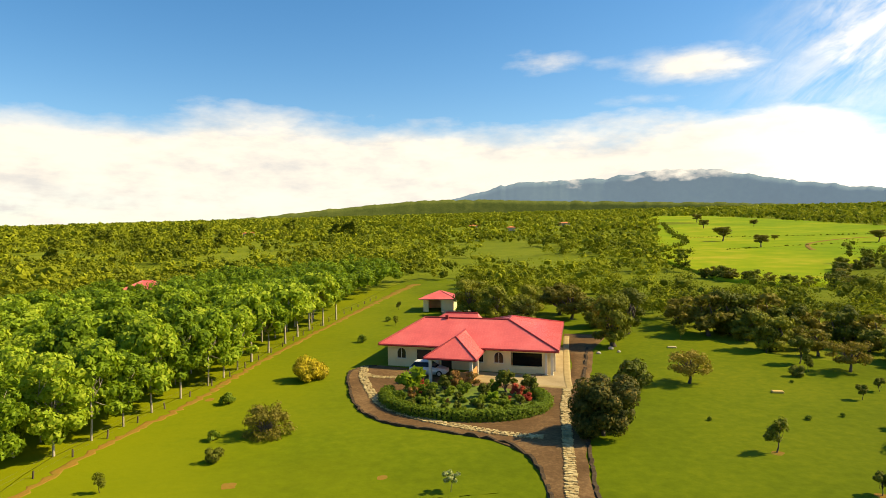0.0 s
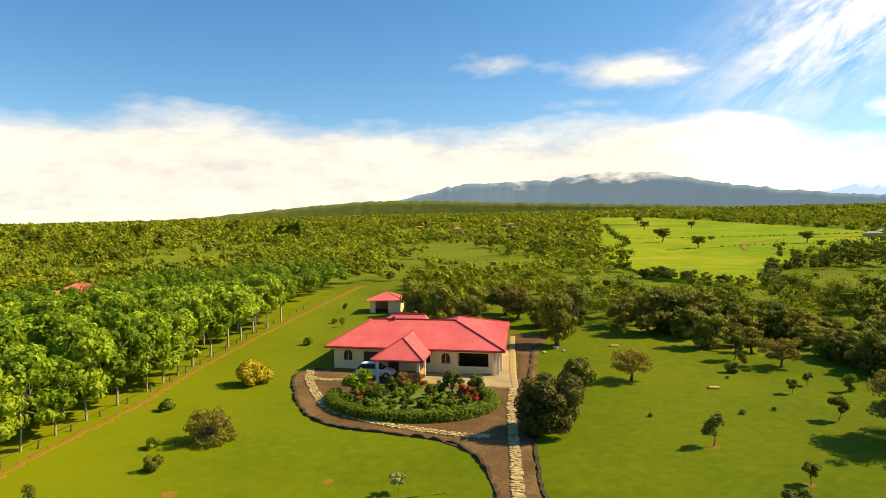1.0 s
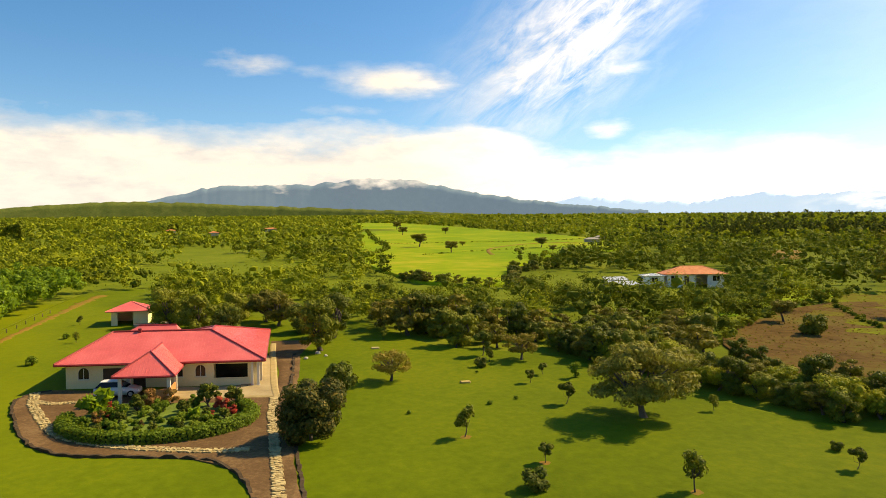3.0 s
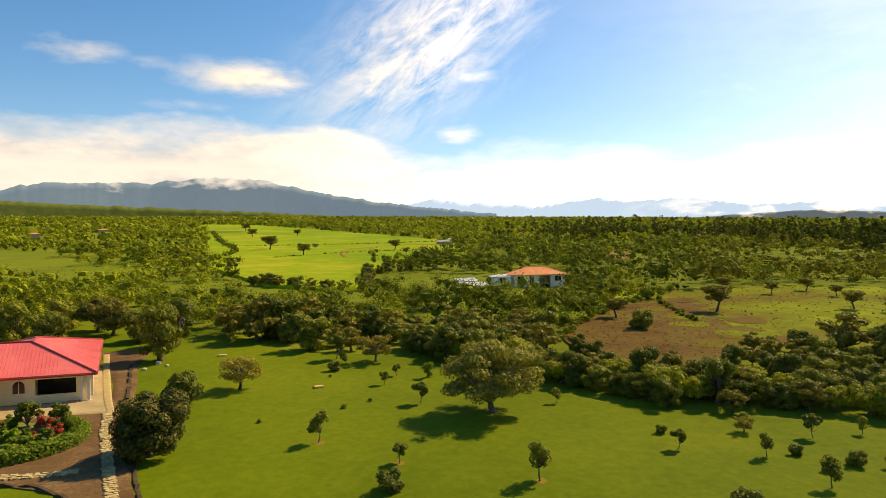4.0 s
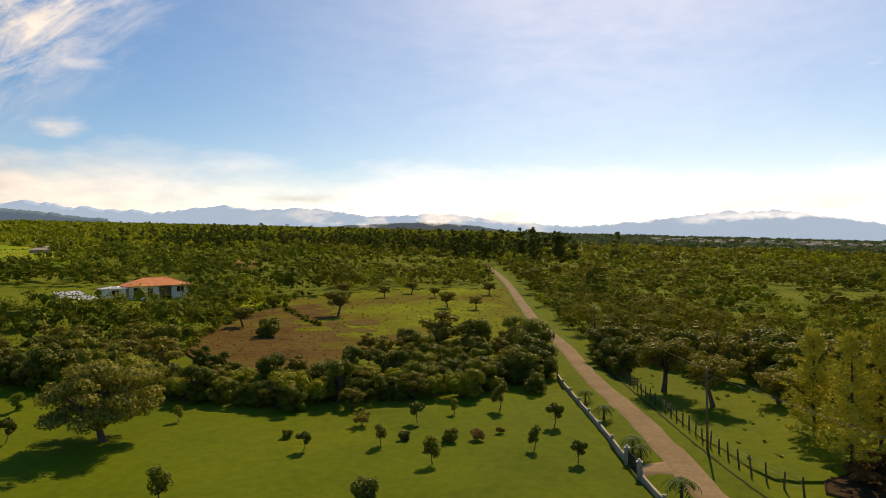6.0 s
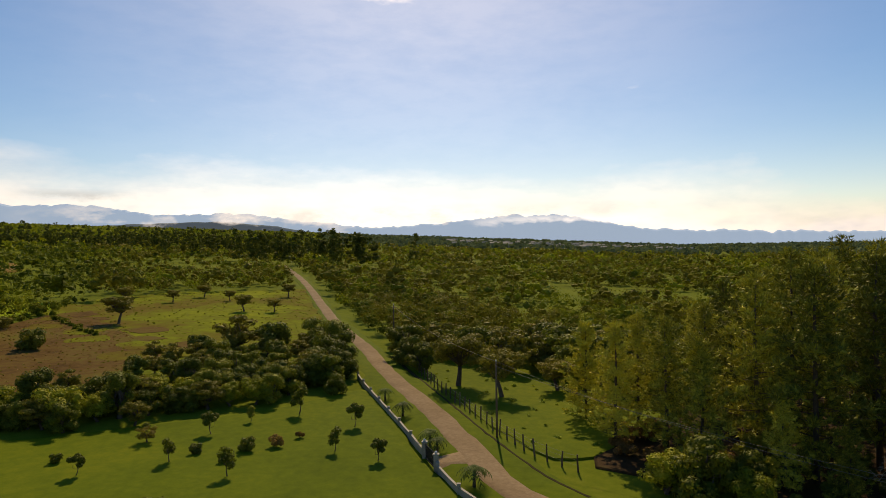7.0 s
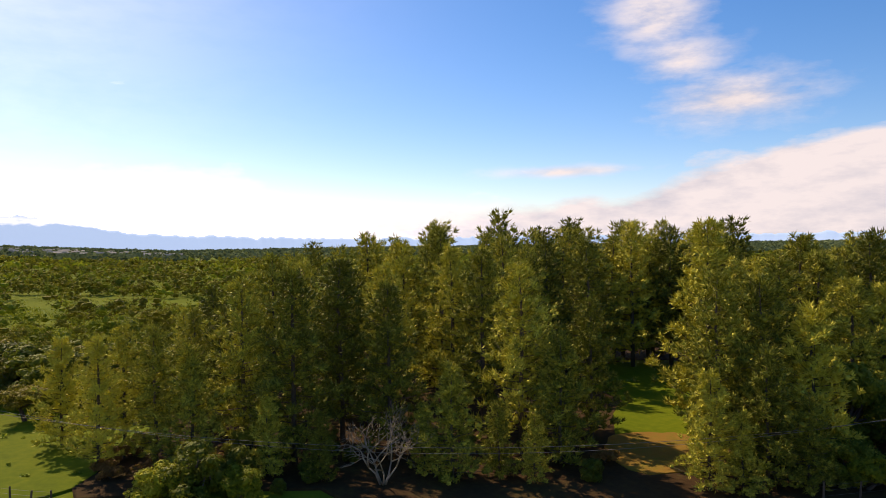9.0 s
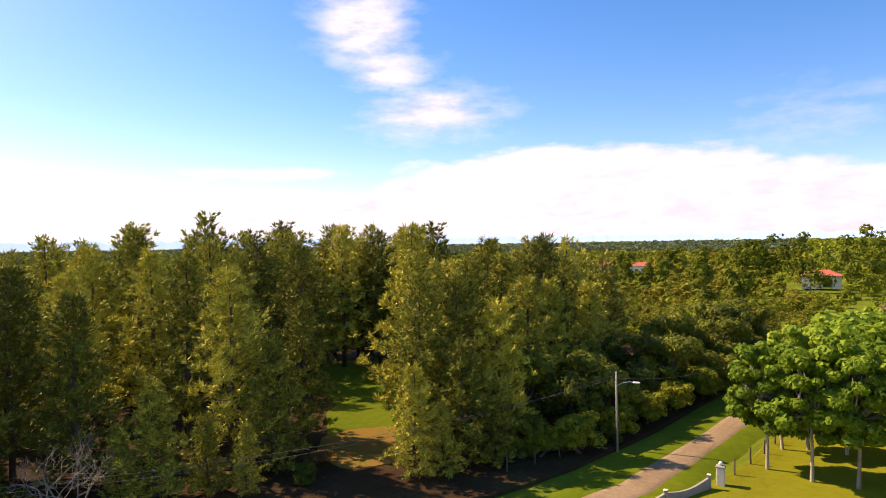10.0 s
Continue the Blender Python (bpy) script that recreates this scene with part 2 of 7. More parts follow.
M_ORANGE = material("orange_tile_roof", [(0.0, (0.42, 0.11, 0.03)), (0.5, (0.60, 0.20, 0.07)), (1.0, (0.68, 0.30, 0.12))], 0.8, 8, 0.7, 0.2)
M_DULLRED = material("faded_red_roof", [(0.0, (0.36, 0.080, 0.045)), (0.5, (0.48, 0.125, 0.070)), (1.0, (0.58, 0.19, 0.11))], 0.5, 8, 0.6, 0.1)
M_WALL = material("cream_render", [(0.0, (0.68, 0.55, 0.28)), (0.5, (0.78, 0.65, 0.36)), (1.0, (0.84, 0.72, 0.44))], 0.6, 10, 0.9, 0.15, mixfine=0.3)
M_WHITE = material("white_paint", [(0.0, (0.66, 0.66, 0.64)), (1.0, (0.82, 0.82, 0.80))], 1.5, 8, 0.7, 0.1)
M_CONC = material("grey_concrete", [(0.0, (0.22, 0.20, 0.165)), (0.5, (0.32, 0.295, 0.25)), (1.0, (0.42, 0.39, 0.34))], 0.8, 10, 0.9, 0.3)
M_GLASS = material("dark_window_glass", [(0.0, (0.010, 0.010, 0.010)), (1.0, (0.02, 0.020, 0.020))], 1, 4, 0.12, 0.0, specular=0.3)
M_TERRA = material("terracotta_panel", [(0.0, (0.45, 0.19, 0.06)), (1.0, (0.58, 0.28, 0.10))], 1, 8, 0.8, 0.15)
M_WOOD = material("weathered_wood", [(0.0, (0.07, 0.05, 0.035)), (1.0, (0.16, 0.12, 0.085))], 2, 6, 0.9, 0.4, per_object=0.3)
M_BARK = material("grey_brown_bark", [(0.0, (0.055, 0.042, 0.032)), (1.0, (0.14, 0.11, 0.085))], 2, 6, 0.95, 0.6, per_object=0.3)
M_PALE = material("pale_bark", [(0.0, (0.26, 0.22, 0.16)), (1.0, (0.50, 0.44, 0.34))], 1.5, 6, 0.9, 0.4, per_object=0.3)
M_METAL = material("galvanised_metal", [(0.0, (0.40, 0.41, 0.42)), (1.0, (0.60, 0.61, 0.62))], 2, 6, 0.45, 0.1, metal=0.6)
M_BOULDER = material("pale_boulder", [(0.0, (0.28, 0.25, 0.20)), (1.0, (0.50, 0.46, 0.39))], 2, 6, 0.9, 0.4)
M_CABLE = material("grey_cable", [(0.0, (0.10, 0.10, 0.10)), (1.0, (0.22, 0.22, 0.22))], 2, 6, 0.6, 0.0)
M_CAR = material("silver_car_paint", [(0.0, (0.68, 0.68, 0.66)), (1.0, (0.76, 0.76, 0.74))], 1, 4, 0.35, 0.0, metal=0.0, specular=0.6)
M_TYRE = material("black_rubber", [(0.0, (0.012, 0.012, 0.012)), (1.0, (0.03, 0.03, 0.03))], 3, 5, 0.85, 0.1)
M_YSLAB = material("yellow_stone", [(0.0, (0.42, 0.27, 0.07)), (1.0, (0.58, 0.42, 0.15))], 2, 6, 0.9, 0.3)
M_LAMP = material("lamp_lens", [(0.0, (0.7, 0.68, 0.62)), (1.0, (0.85, 0.83, 0.78))], 3, 5, 0.3, 0.0)



def dry_lit_side(mat, dry):
    """Grass dry in uneven patches, painted lighter to the west for sunlight thrown back."""
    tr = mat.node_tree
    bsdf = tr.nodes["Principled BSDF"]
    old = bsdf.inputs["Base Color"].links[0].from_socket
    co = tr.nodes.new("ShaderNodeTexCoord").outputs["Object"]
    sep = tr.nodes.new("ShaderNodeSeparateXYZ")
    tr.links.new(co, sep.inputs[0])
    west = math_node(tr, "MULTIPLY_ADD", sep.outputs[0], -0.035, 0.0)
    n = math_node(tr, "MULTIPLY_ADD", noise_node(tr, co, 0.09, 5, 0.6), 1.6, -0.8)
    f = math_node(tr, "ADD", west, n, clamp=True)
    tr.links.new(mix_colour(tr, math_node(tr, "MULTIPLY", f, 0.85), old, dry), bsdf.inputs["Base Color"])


dry_lit_side(M_LAWN, (0.170, 0.192, 0.007))
L_TEAK = leaf_material("broad_bright_leaves", (0.080, 0.142, 0.012), (0.220, 0.335, 0.022), (0.45, 0.53, 0.050), 0.42, per_island=0.6, per_object=0.5, shine=(0.32, 0.42, 0.02))
L_WOOD = leaf_material("woodland_leaves", (0.076, 0.094, 0.011), (0.142, 0.162, 0.014), (0.245, 0.245, 0.024), 0.24, per_object=0.8)
L_DARK = leaf_material("dark_glossy_leaves", (0.063, 0.078, 0.011), (0.108, 0.128, 0.014), (0.182, 0.182, 0.020), 0.18)
L_OLIVE = leaf_material("sparse_olive_leaves", (0.110, 0.100, 0.015), (0.185, 0.158, 0.022), (0.280, 0.225, 0.034), 0.25)
L_PINE = leaf_material("pine_needles", (0.115, 0.122, 0.016), (0.300, 0.292, 0.034), (0.58, 0.52, 0.062), 0.02, per_object=0.9, per_island=0.7, shine=(0.24, 0.24, 0.025))
L_DRYSHRUB = leaf_material("dry_brownish_leaves", (0.150, 0.112, 0.018), (0.250, 0.185, 0.028), (0.350, 0.262, 0.042), 0.25)
L_YELLOW = leaf_material("yellow_croton_leaves", (0.35, 0.27, 0.02), (0.60, 0.47, 0.03), (0.75, 0.62, 0.08), 0.3)
L_RED = leaf_material("red_flowers", (0.20, 0.015, 0.02), (0.42, 0.03, 0.03), (0.55, 0.10, 0.05), 0.3)
L_HEDGE = leaf_material("hedge_leaves", (0.095, 0.155, 0.014), (0.165, 0.240, 0.019), (0.275, 0.335, 0.032), 0.36)
L_MANGO = leaf_material("mango_leaves", (0.028, 0.040, 0.008), (0.055, 0.064, 0.010), (0.20, 0.14, 0.025), 0.15, per_object=0.0, per_island=0.6, patch=0.9, grain=0.9)
L_PALEFLOWER = leaf_material("pale_flowers", (0.12, 0.19, 0.02), (0.24, 0.32, 0.06), (0.60, 0.58, 0.32), 0.3)
L_OAK = leaf_material("pale_olive_leaves", (0.135, 0.130, 0.025), (0.250, 0.228, 0.040), (0.41, 0.350, 0.070), 0.30, per_object=0.0, per_island=0.6)
L_BRIGHT = leaf_material("bright_wild_leaves", (0.148, 0.170, 0.013), (0.251, 0.270, 0.017), (0.388, 0.370, 0.030), 0.30)
L_PALM = leaf_material("palm_fronds", (0.052, 0.085, 0.018), (0.091, 0.143, 0.026), (0.156, 0.208, 0.039), 0.3)
L_RUST = leaf_material("rusty_shrub_leaves", (0.14, 0.06, 0.02), (0.24, 0.11, 0.035), (0.32, 0.19, 0.05), 0.3)

# ---- shape helpers ----
RNG = np.random.default_rng(7)


def ground_z(x, y):
    """Height of the land: it climbs gently towards the volcano."""
    w = x * 0.26 + y * 0.966 - 20
    return 0.05 * (np.sqrt(w * w + 900) + w) / 2 - 0.4014


def mesh_of(name, verts, faces, mats, smooth=False, slots=None):
    me = bpy.data.meshes.new(name)
    me.from_pydata(np.asarray(verts, float).tolist(), [], [list(map(int, f)) for f in faces])
    for m in (mats if isinstance(mats, (list, tuple)) else [mats]):
        me.materials.append(m)
    if slots is not None:
        me.polygons.foreach_set("material_index", slots)
    if smooth:
        me.polygons.foreach_set("use_smooth", [True] * len(me.polygons))
    me.update()
    return me


def part(name, bm, mat, parent=None, label="", smooth=False):
    """Links a bmesh as one mesh object under a thing or a part."""
    me = bpy.data.meshes.new(name)
    bm.to_mesh(me)
    bm.free()
    for m in (mat if isinstance(mat, (list, tuple)) else [mat]):
        me.materials.append(m)
    if smooth:
        me.polygons.foreach_set("use_smooth", [True] * len(me.polygons))
    ob = new(name, me)
    ob.parent = parent
    if label:
        ob["label"] = label
    return ob


def part_mesh(name, me, parent, label="", at=None):
    ob = new(name, me)
    ob.parent = parent
    if at is not None:
        ob.location = at
    if label:
        ob["label"] = label
    return ob


def thing(name, x, y, z=None, yaw=0.0, **tags):
    ob = new(name)
    ob.empty_display_size = 0.3
    ob.matrix_basis = pose(x, y, ground_z(x, y) if z is None else z, 0, 0, yaw)
    return tagged(ob, **tags)


def box(bm, x0, x1, y0, y1, z0, z1, bevel=0.0):
    vs = [bm.verts.new((x, y, z)) for z in (z0, z1) for x, y in ((x0, y0), (x1, y0), (x1, y1), (x0, y1))]
    fs = [(3, 2, 1, 0), (4, 5, 6, 7), (0, 1, 5, 4), (1, 2, 6, 5), (2, 3, 7, 6), (3, 0, 4, 7)]
    faces = [bm.faces.new([vs[i] for i in f]) for f in fs]
    if bevel:
        edges = list({e for f in faces for e in f.edges})
        bmesh.ops.bevel(bm, geom=edges, offset=bevel, segments=1, affect="EDGES")
    return bm


def box_bm(*a, bevel=0.0):
    return box(bmesh.new(), *a, bevel=bevel)


def tube_arrays(points, radii, sides=6):
    """Verts and faces of a tapered tube along points."""
    p = np.asarray(points, float)
    vs, fs = [], []
    for i in range(len(p)):
        d = p[min(i + 1, len(p) - 1)] - p[max(i - 1, 0)]
        d /= np.linalg.norm(d) + 1e-9
        a = np.cross(d, (0.0, 1.0, 0.0) if abs(d[1]) < 0.9 else (1.0, 0.0, 0.0))
        a /= np.linalg.norm(a)
        b = np.cross(d, a)
        for k in range(sides):
            t = 2 * math.pi * k / sides
            vs.append(p[i] + radii[i] * (math.cos(t) * a + math.sin(t) * b))
    for i in range(len(p) - 1):
        for k in range(sides):
            j = (k + 1) % sides
            fs.append((i * sides + k, i * sides + j, (i + 1) * sides + j, (i + 1) * sides + k))
    fs.append(tuple(range(sides))[::-1])
    fs.append(tuple((len(p) - 1) * sides + k for k in range(sides)))
    return vs, fs


def join_arrays(chunks):
    vs, fs, n = [], [], 0
    for v, f in chunks:
        vs.extend(v)
        fs.extend([tuple(i + n for i in q) for q in f])
        n += len(v)
    return vs, fs


def smooth_line(pts, step=2.0, closed=False):
    """Catmull-Rom through pts, in steps of about step metres."""
    p = [np.array(q, float) for q in pts]
    n, out = len(p), []
    for i in range(n if closed else n - 1):
        a, b, c, d = (p[(i + k) % n] if closed else p[min(max(i + k, 0), n - 1)] for k in (-1, 0, 1, 2))
        m = max(2, int(np.linalg.norm(c - b) / step))
        for t in np.arange(m) / m:
            out.append(0.5 * (2 * b + (c - a) * t + (2 * a - 5 * b + 4 * c - d) * t * t + (3 * b - a - 3 * c + d) * t ** 3))
    if not closed:
        out.append(p[-1])
    return np.array(out)


def strip(name, pts, width, mat, lift=0.04, step=2.0, ragged=0.0, thick=0.0, across=6):
    """A ribbon laid on the land along a line."""
    c = smooth_line(pts, step)
    d = np.gradient(c, axis=0)
    d /= np.linalg.norm(d, axis=1)[:, None]
    side = np.stack([-d[:, 1], d[:, 0]], 1)
    w = np.interp(np.linspace(0, 1, len(c)), np.linspace(0, 1, len(width)), width) if isinstance(width, (list, tuple)) else np.full(len(c), width)
    vs, fs, n = [], [], across + 1
    for i in range(len(c)):
        l, r = (w[i] / 2 * (1 + ragged * RNG.uniform(-1, 1)) for _ in range(2))
        for k in range(n):
            t = k / across
            q = c[i] + side[i] * (l * (1 - t) - r * t)
            vs.append((q[0], q[1], ground_z(*q) + lift))
        # rims turned down into the land
        for k, o in ((0, 1), (n - 1, -1)):
            q = c[i] + side[i] * o * (w[i] / 2 + 0.25)
            vs[-n + k] = (q[0], q[1], ground_z(*q) - 0.25)
    for i in range(len(c) - 1):
        for k in range(across):
            fs.append((i * n + k, i * n + k + 1, (i + 1) * n + k + 1, (i + 1) * n + k))
    if thick:
        m = len(vs)
        vs += [(x, y, z - thick) for x, y, z in vs]
        for i in range(len(c) - 1):
            fs += [(i * n, (i + 1) * n, (i + 1) * n + m, i * n + m), (i * n + across, i * n + across + m, (i + 1) * n + across + m, (i + 1) * n + across)]
    return new(name, mesh_of(name, vs, fs, mat, True))


def patch(name, poly, mat, lift=0.05, rings=24, step=4.0, ragged=0.0, centre=None):
    """A sheet inside a closed outline, laid on the land."""
    o = smooth_line(poly, step, True)
    c = np.mean(o, 0) if centre is None else np.array(centre, float)
    if ragged:
        k = np.array([noise.noise((q[0] * 0.15, q[1] * 0.15, 3)) + 0.6 * noise.noise((q[0] * 0.6, q[1] * 0.6, 9)) for q in o])
        r = np.linalg.norm(o - c, axis=1)
        o = c + (o - c) * (1 + ragged * k / r)[:, None]
    vs, fs, n = [(c[0], c[1], ground_z(*c) + lift)], [], len(o)
    # the rim dips into the land, so that no edge hangs free
    levels = [(j / rings, lift) for j in range(1, rings)] + [(0.994, lift), (0.999, lift), (1.0, min(-0.35, lift - 0.9))]
    rings = len(levels)
    for k, up in levels:
        for q in c + (o - c) * k:
            vs.append((q[0], q[1], ground_z(*q) + up))
    for i in range(n):
        fs.append((0, 1 + i, 1 + (i + 1) % n))
        for j in range(rings - 1):
            a, b = 1 + j * n, 1 + (j + 1) * n
            fs.append((a + i, b + i, b + (i + 1) % n, a + (i + 1) % n))
    return new(name, mesh_of(name, vs, fs, mat, True))


def inside(poly, x, y):
    """Which of the points x, y lie in the polygon."""
    x, y = np.asarray(x), np.asarray(y)
    r = np.zeros(x.shape, bool)
    for (x0, y0), (x1, y1) in zip(poly, poly[1:] + poly[:1]):
        cross = ((y0 > y) != (y1 > y)) & (x < (x1 - x0) * (y - y0) / (y1 - y0 + 1e-12) + x0)
        r ^= cross
    return r


def near_line(line, x, y, far):
    c = smooth_line(line, 3.0)
    d = np.full(np.shape(x), 1e9)
    for q in c:
        d = np.minimum(d, np.hypot(x - q[0], y - q[1]))
    return d < far


# ---- plan of the land ----
LAWN = [(-29, 35), (-28, 48), (-26, 60), (-23, 75), (-20, 105), (-17, 124), (-9, 166), (2, 168), (6, 140), (10, 120), (24, 112), (31, 105), (34, 90),
        (36, 77), (46, 66), (47.5, 46), (50, 36), (56, 27), (62, 20), (70, 14.2), (60, 9), (42, 2), (20, -25), (5, -44), (3, -46), (-20, -46), (-40, -30), (-40, 30)]
GROVE = [(-29, 30), (-28, 48), (-26, 60), (-23, 75), (-20, 105), (-17, 124), (-9, 166), (-26, 172), (-52, 150), (-68, 110), (-72, 50), (-50, 30)]
GROVE_SOUTH = [(3.5, -46), (0, -62), (-4, -84), (-40, -90), (-50, -46)]
PASTURE = [(64, 156), (76, 135), (99.5, 168), (131, 203), (163, 226), (214, 258), (280, 400), (390, 980), (330, 1050), (220, 680), (110, 340), (75, 235)]
BROWN = [(60, 47), (70, 43), (86, 44), (101, 58), (118, 81), (95, 77), (72, 66)]
FIELD = [(84, 44), (95, 31), (112, 31), (150, 40), (190, 54), (181, 64), (165, 83), (134, 90), (114, 82), (98, 60)]
FARM_YARD = [(108, 113.5), (101, 113), (91, 103), (79, 96), (77.5, 91), (80, 85), (94, 94), (106, 104)]
FARM_FIELD = [(119, 97), (136, 104), (133, 93), (122, 86), (107, 86), (95, 81), (86, 79), (97, 88)]
RED_BANK = [(242, 196), (256, 195), (226, 169), (205, 164)]
FIELD_EAST = [(84, 12), (76, 7), (66, 4), (55, -1), (50, -4), (50, -7), (56, -11), (64, -16), (76, -9), (82, -1), (90, 5)]
CLEARING = [(58, -70), (45, -80), (36, -62), (29.5, -47.5), (33, -42.5), (40, -50)]
ROAD = [(312, 101), (300, 96), (240, 72), (197, 56), (152, 40.3), (123, 30), (96, 19), (80, 13.4), (61.3, 5.8), (51.5, 2.2), (42.4, -1.2), (30, -11.8), (19, -26.5),
        (11, -41), (8.3, -50.5), (5.9, -61.4), (3.5, -75), (-2, -110), (-20, -200)]


def make_ground():
    radii = np.concatenate([np.arange(0, 120, 4), np.geomspace(120, 4700, 60)])
    n = 180
    vs, fs = [(0, 0, ground_z(0, 0))], []
    for r in radii[1:]:
        for k in range(n):
            a = 2 * math.pi * k / n
            x, y = r * math.sin(a), r * math.cos(a)
            vs.append((x, y, ground_z(x, y) + (0.12 * noise.noise((x * 0.06, y * 0.06, 0)) - 0.06) + min(r / 900, 1) * 3 * noise.noise((x * 0.004, y * 0.004, 5))))
    for k in range(n):
        fs.append((0, 1 + k, 1 + (k + 1) % n))
        for j in range(len(radii) - 2):
            a, b = 1 + j * n, 1 + (j + 1) * n
            fs.append((a + k, b + k, b + (k + 1) % n, a + (k + 1) % n))
    ob = new("ground", mesh_of("ground", vs, fs, M_SCRUB, True))
    tagged(ob, "green scrubby farmland rising towards a volcano", "ground", kind="structure")


make_ground()
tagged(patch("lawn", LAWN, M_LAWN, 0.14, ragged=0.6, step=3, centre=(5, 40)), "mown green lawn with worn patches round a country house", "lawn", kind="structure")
tagged(patch("pasture", PASTURE, M_PASTURE, 0.6, ragged=4), "bright green cattle pasture beyond the woods", "pasture", kind="structure")
tagged(patch("weedy_field", BROWN, M_BROWN, 0.20, ragged=2), "brown weedy rough field", "field", kind="structure")
tagged(patch("dry_field", FIELD, M_FIELD, 0.16, ragged=2), "dry green and tan meadow beside the road", "field", kind="structure")
M_DRYLAWN = material("dry_lawn_grass", [(0.0, (0.120, 0.105, 0.010)), (0.4, (0.185, 0.180, 0.010)), (0.7, (0.215, 0.215, 0.012)), (1.0, (0.270, 0.200, 0.030))], 0.10, 14, 0.9, 0.5, mixfine=0.42, bump_scale=0.06, specular=0.02)
tagged(patch("farm_yard_grass", FARM_YARD, M_LAWN, 0.2, 10, ragged=0.8), "short green grass in the farm's yard", "grass", kind="structure")
blot_rng = np.random.default_rng(131)
for i, q in enumerate(smooth_line([(87, 45), (98, 57), (108, 70), (117, 80)], 3.6)):
    # grass and weeds run into one another
    side = 1 if i % 2 else -1
    cx, cy = q + np.array([0.78, -0.62]) * side * blot_rng.uniform(0.5, 6.0)
    r = blot_rng.uniform(2.2, 5.0)
    ring = [(cx + r * math.cos(a) * blot_rng.uniform(0.55, 1.35), cy + 0.8 * r * math.sin(a) * blot_rng.uniform(0.55, 1.35)) for a in np.linspace(0, 2 * math.pi, 12)[:-1]]
    tagged(patch("weed_patch", ring, M_BROWN if side > 0 else M_FIELD, 0.212 + 0.004 * (i % 4), 6, 0.8, 0.5), "uneven patch where the weeds meet the grass", "weed patch", kind="structure")
tagged(patch("farm_paddock", FARM_FIELD, M_PASTURE, 0.2, 10, ragged=0.8), "small bright green paddock beside the farm", "paddock", kind="structure")
tagged(patch("red_bank", RED_BANK, M_EARTH, 0.5, 8, ragged=1.5), "bare reddish earth bank among the far woods", "earth bank", kind="structure")
tagged(patch("southern_lawn", [(9.6, -37), (6.2, -45.5), (4.6, -49.5), (2.6, -58), (0, -68), (-3, -84), (-38, -84), (-40, -44), (-12, -28)], M_DRYLAWN, 0.19, ragged=0.4, centre=(-12, -54)), "dry olive and orange grass below the plantation trees", "lawn", kind="structure")
tagged(patch("road_field", FIELD_EAST, M_LAWN, 0.16, ragged=1.5), "short green meadow across the gravel road", "field", kind="structure")
# litter carried out to the road, dark in place of the trees' shade
LITTER_SHADE = [(48, -7), (44, -14), (40, -20), (32, -21.5), (23.5, -30), (18.2, -37), (14.6, -46), (12.2, -54), (9.8, -64), (8.0, -74), (5, -92), (3, -112), (60, -122), (97, -82), (102, -40), (90, -23), (72, -19), (62, -15), (54, -9)]
tagged(patch("pine_floor", LITTER_SHADE, M_LITTER_SHADE, 0.15, ragged=1.5, centre=(50, -55)), "dark brown needle litter and painted shade under the pines", "forest floor", kind="structure")
tagged(patch("clearing", CLEARING, M_LAWN, 0.20, ragged=3.0), "grassy clearing between the pines", "clearing", kind="structure")
tagged(patch("bare_soil", [(26.5, -41), (31, -39.5), (35.5, -44.5), (33, -49), (29, -48.5)], M_EARTH, 0.215, 8, 1.0, ragged=1.2), "bare orange soil at the mouth of the clearing", "bare soil", kind="structure")
tagged(patch("plantation_grass", [(-20, 30), (-21, 41.2), (-20, 51.2), (-18.0, 61.8), (-16.2, 76.5), (-13.0, 97.7), (-9, 121), (-6, 143.5), (-40, 150), (-75, 110), (-62, 60), (-45, 30)], M_LAWN, 0.13, ragged=0.3, centre=(-42, 85)), "mown grass below the plantation trees", "grass", kind="structure")
tagged(strip("road_verge", ROAD, [4.5, 4.5, 4.5, 4.5, 5.0, 5.5, 9.0, 8.0, 5.5, 5.2, 5.2, 5.0], M_LAWN, 0.19, 3, 0.25), "green grass verge along the gravel road", "verge", kind="structure")
tagged(strip("road", ROAD, 3.1, M_ROAD, 0.24, 2, 0.10), "worn pinkish grey gravel road", "road", kind="structure")

M_DITCH = material("dark_ditch_earth", [(0.0, (0.028, 0.024, 0.010)), (1.0, (0.060, 0.050, 0.018))], 0.8, 8, 0.95, 0.5, specular=0.05)
tagged(strip("roadside_ditch", [(90, 14.2), (76.4, 8.9), (62.4, 3.6), (53.0, 0.0), (45.6, -3.2), (42, -5.6)], 0.30, M_DITCH, 0.215, 1.0, 0.35), "narrow dark drainage ditch along the gravel road", "ditch", kind="structure")

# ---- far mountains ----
# the blue of distant haze is worked into these mountain colours
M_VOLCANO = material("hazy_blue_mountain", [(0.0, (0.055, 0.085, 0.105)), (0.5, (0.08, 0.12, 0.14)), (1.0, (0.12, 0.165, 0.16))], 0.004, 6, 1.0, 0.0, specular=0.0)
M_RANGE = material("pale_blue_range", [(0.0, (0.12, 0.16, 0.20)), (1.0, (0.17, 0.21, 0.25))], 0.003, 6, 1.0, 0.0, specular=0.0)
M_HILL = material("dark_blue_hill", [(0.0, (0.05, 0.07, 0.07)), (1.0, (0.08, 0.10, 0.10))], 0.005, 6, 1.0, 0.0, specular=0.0)


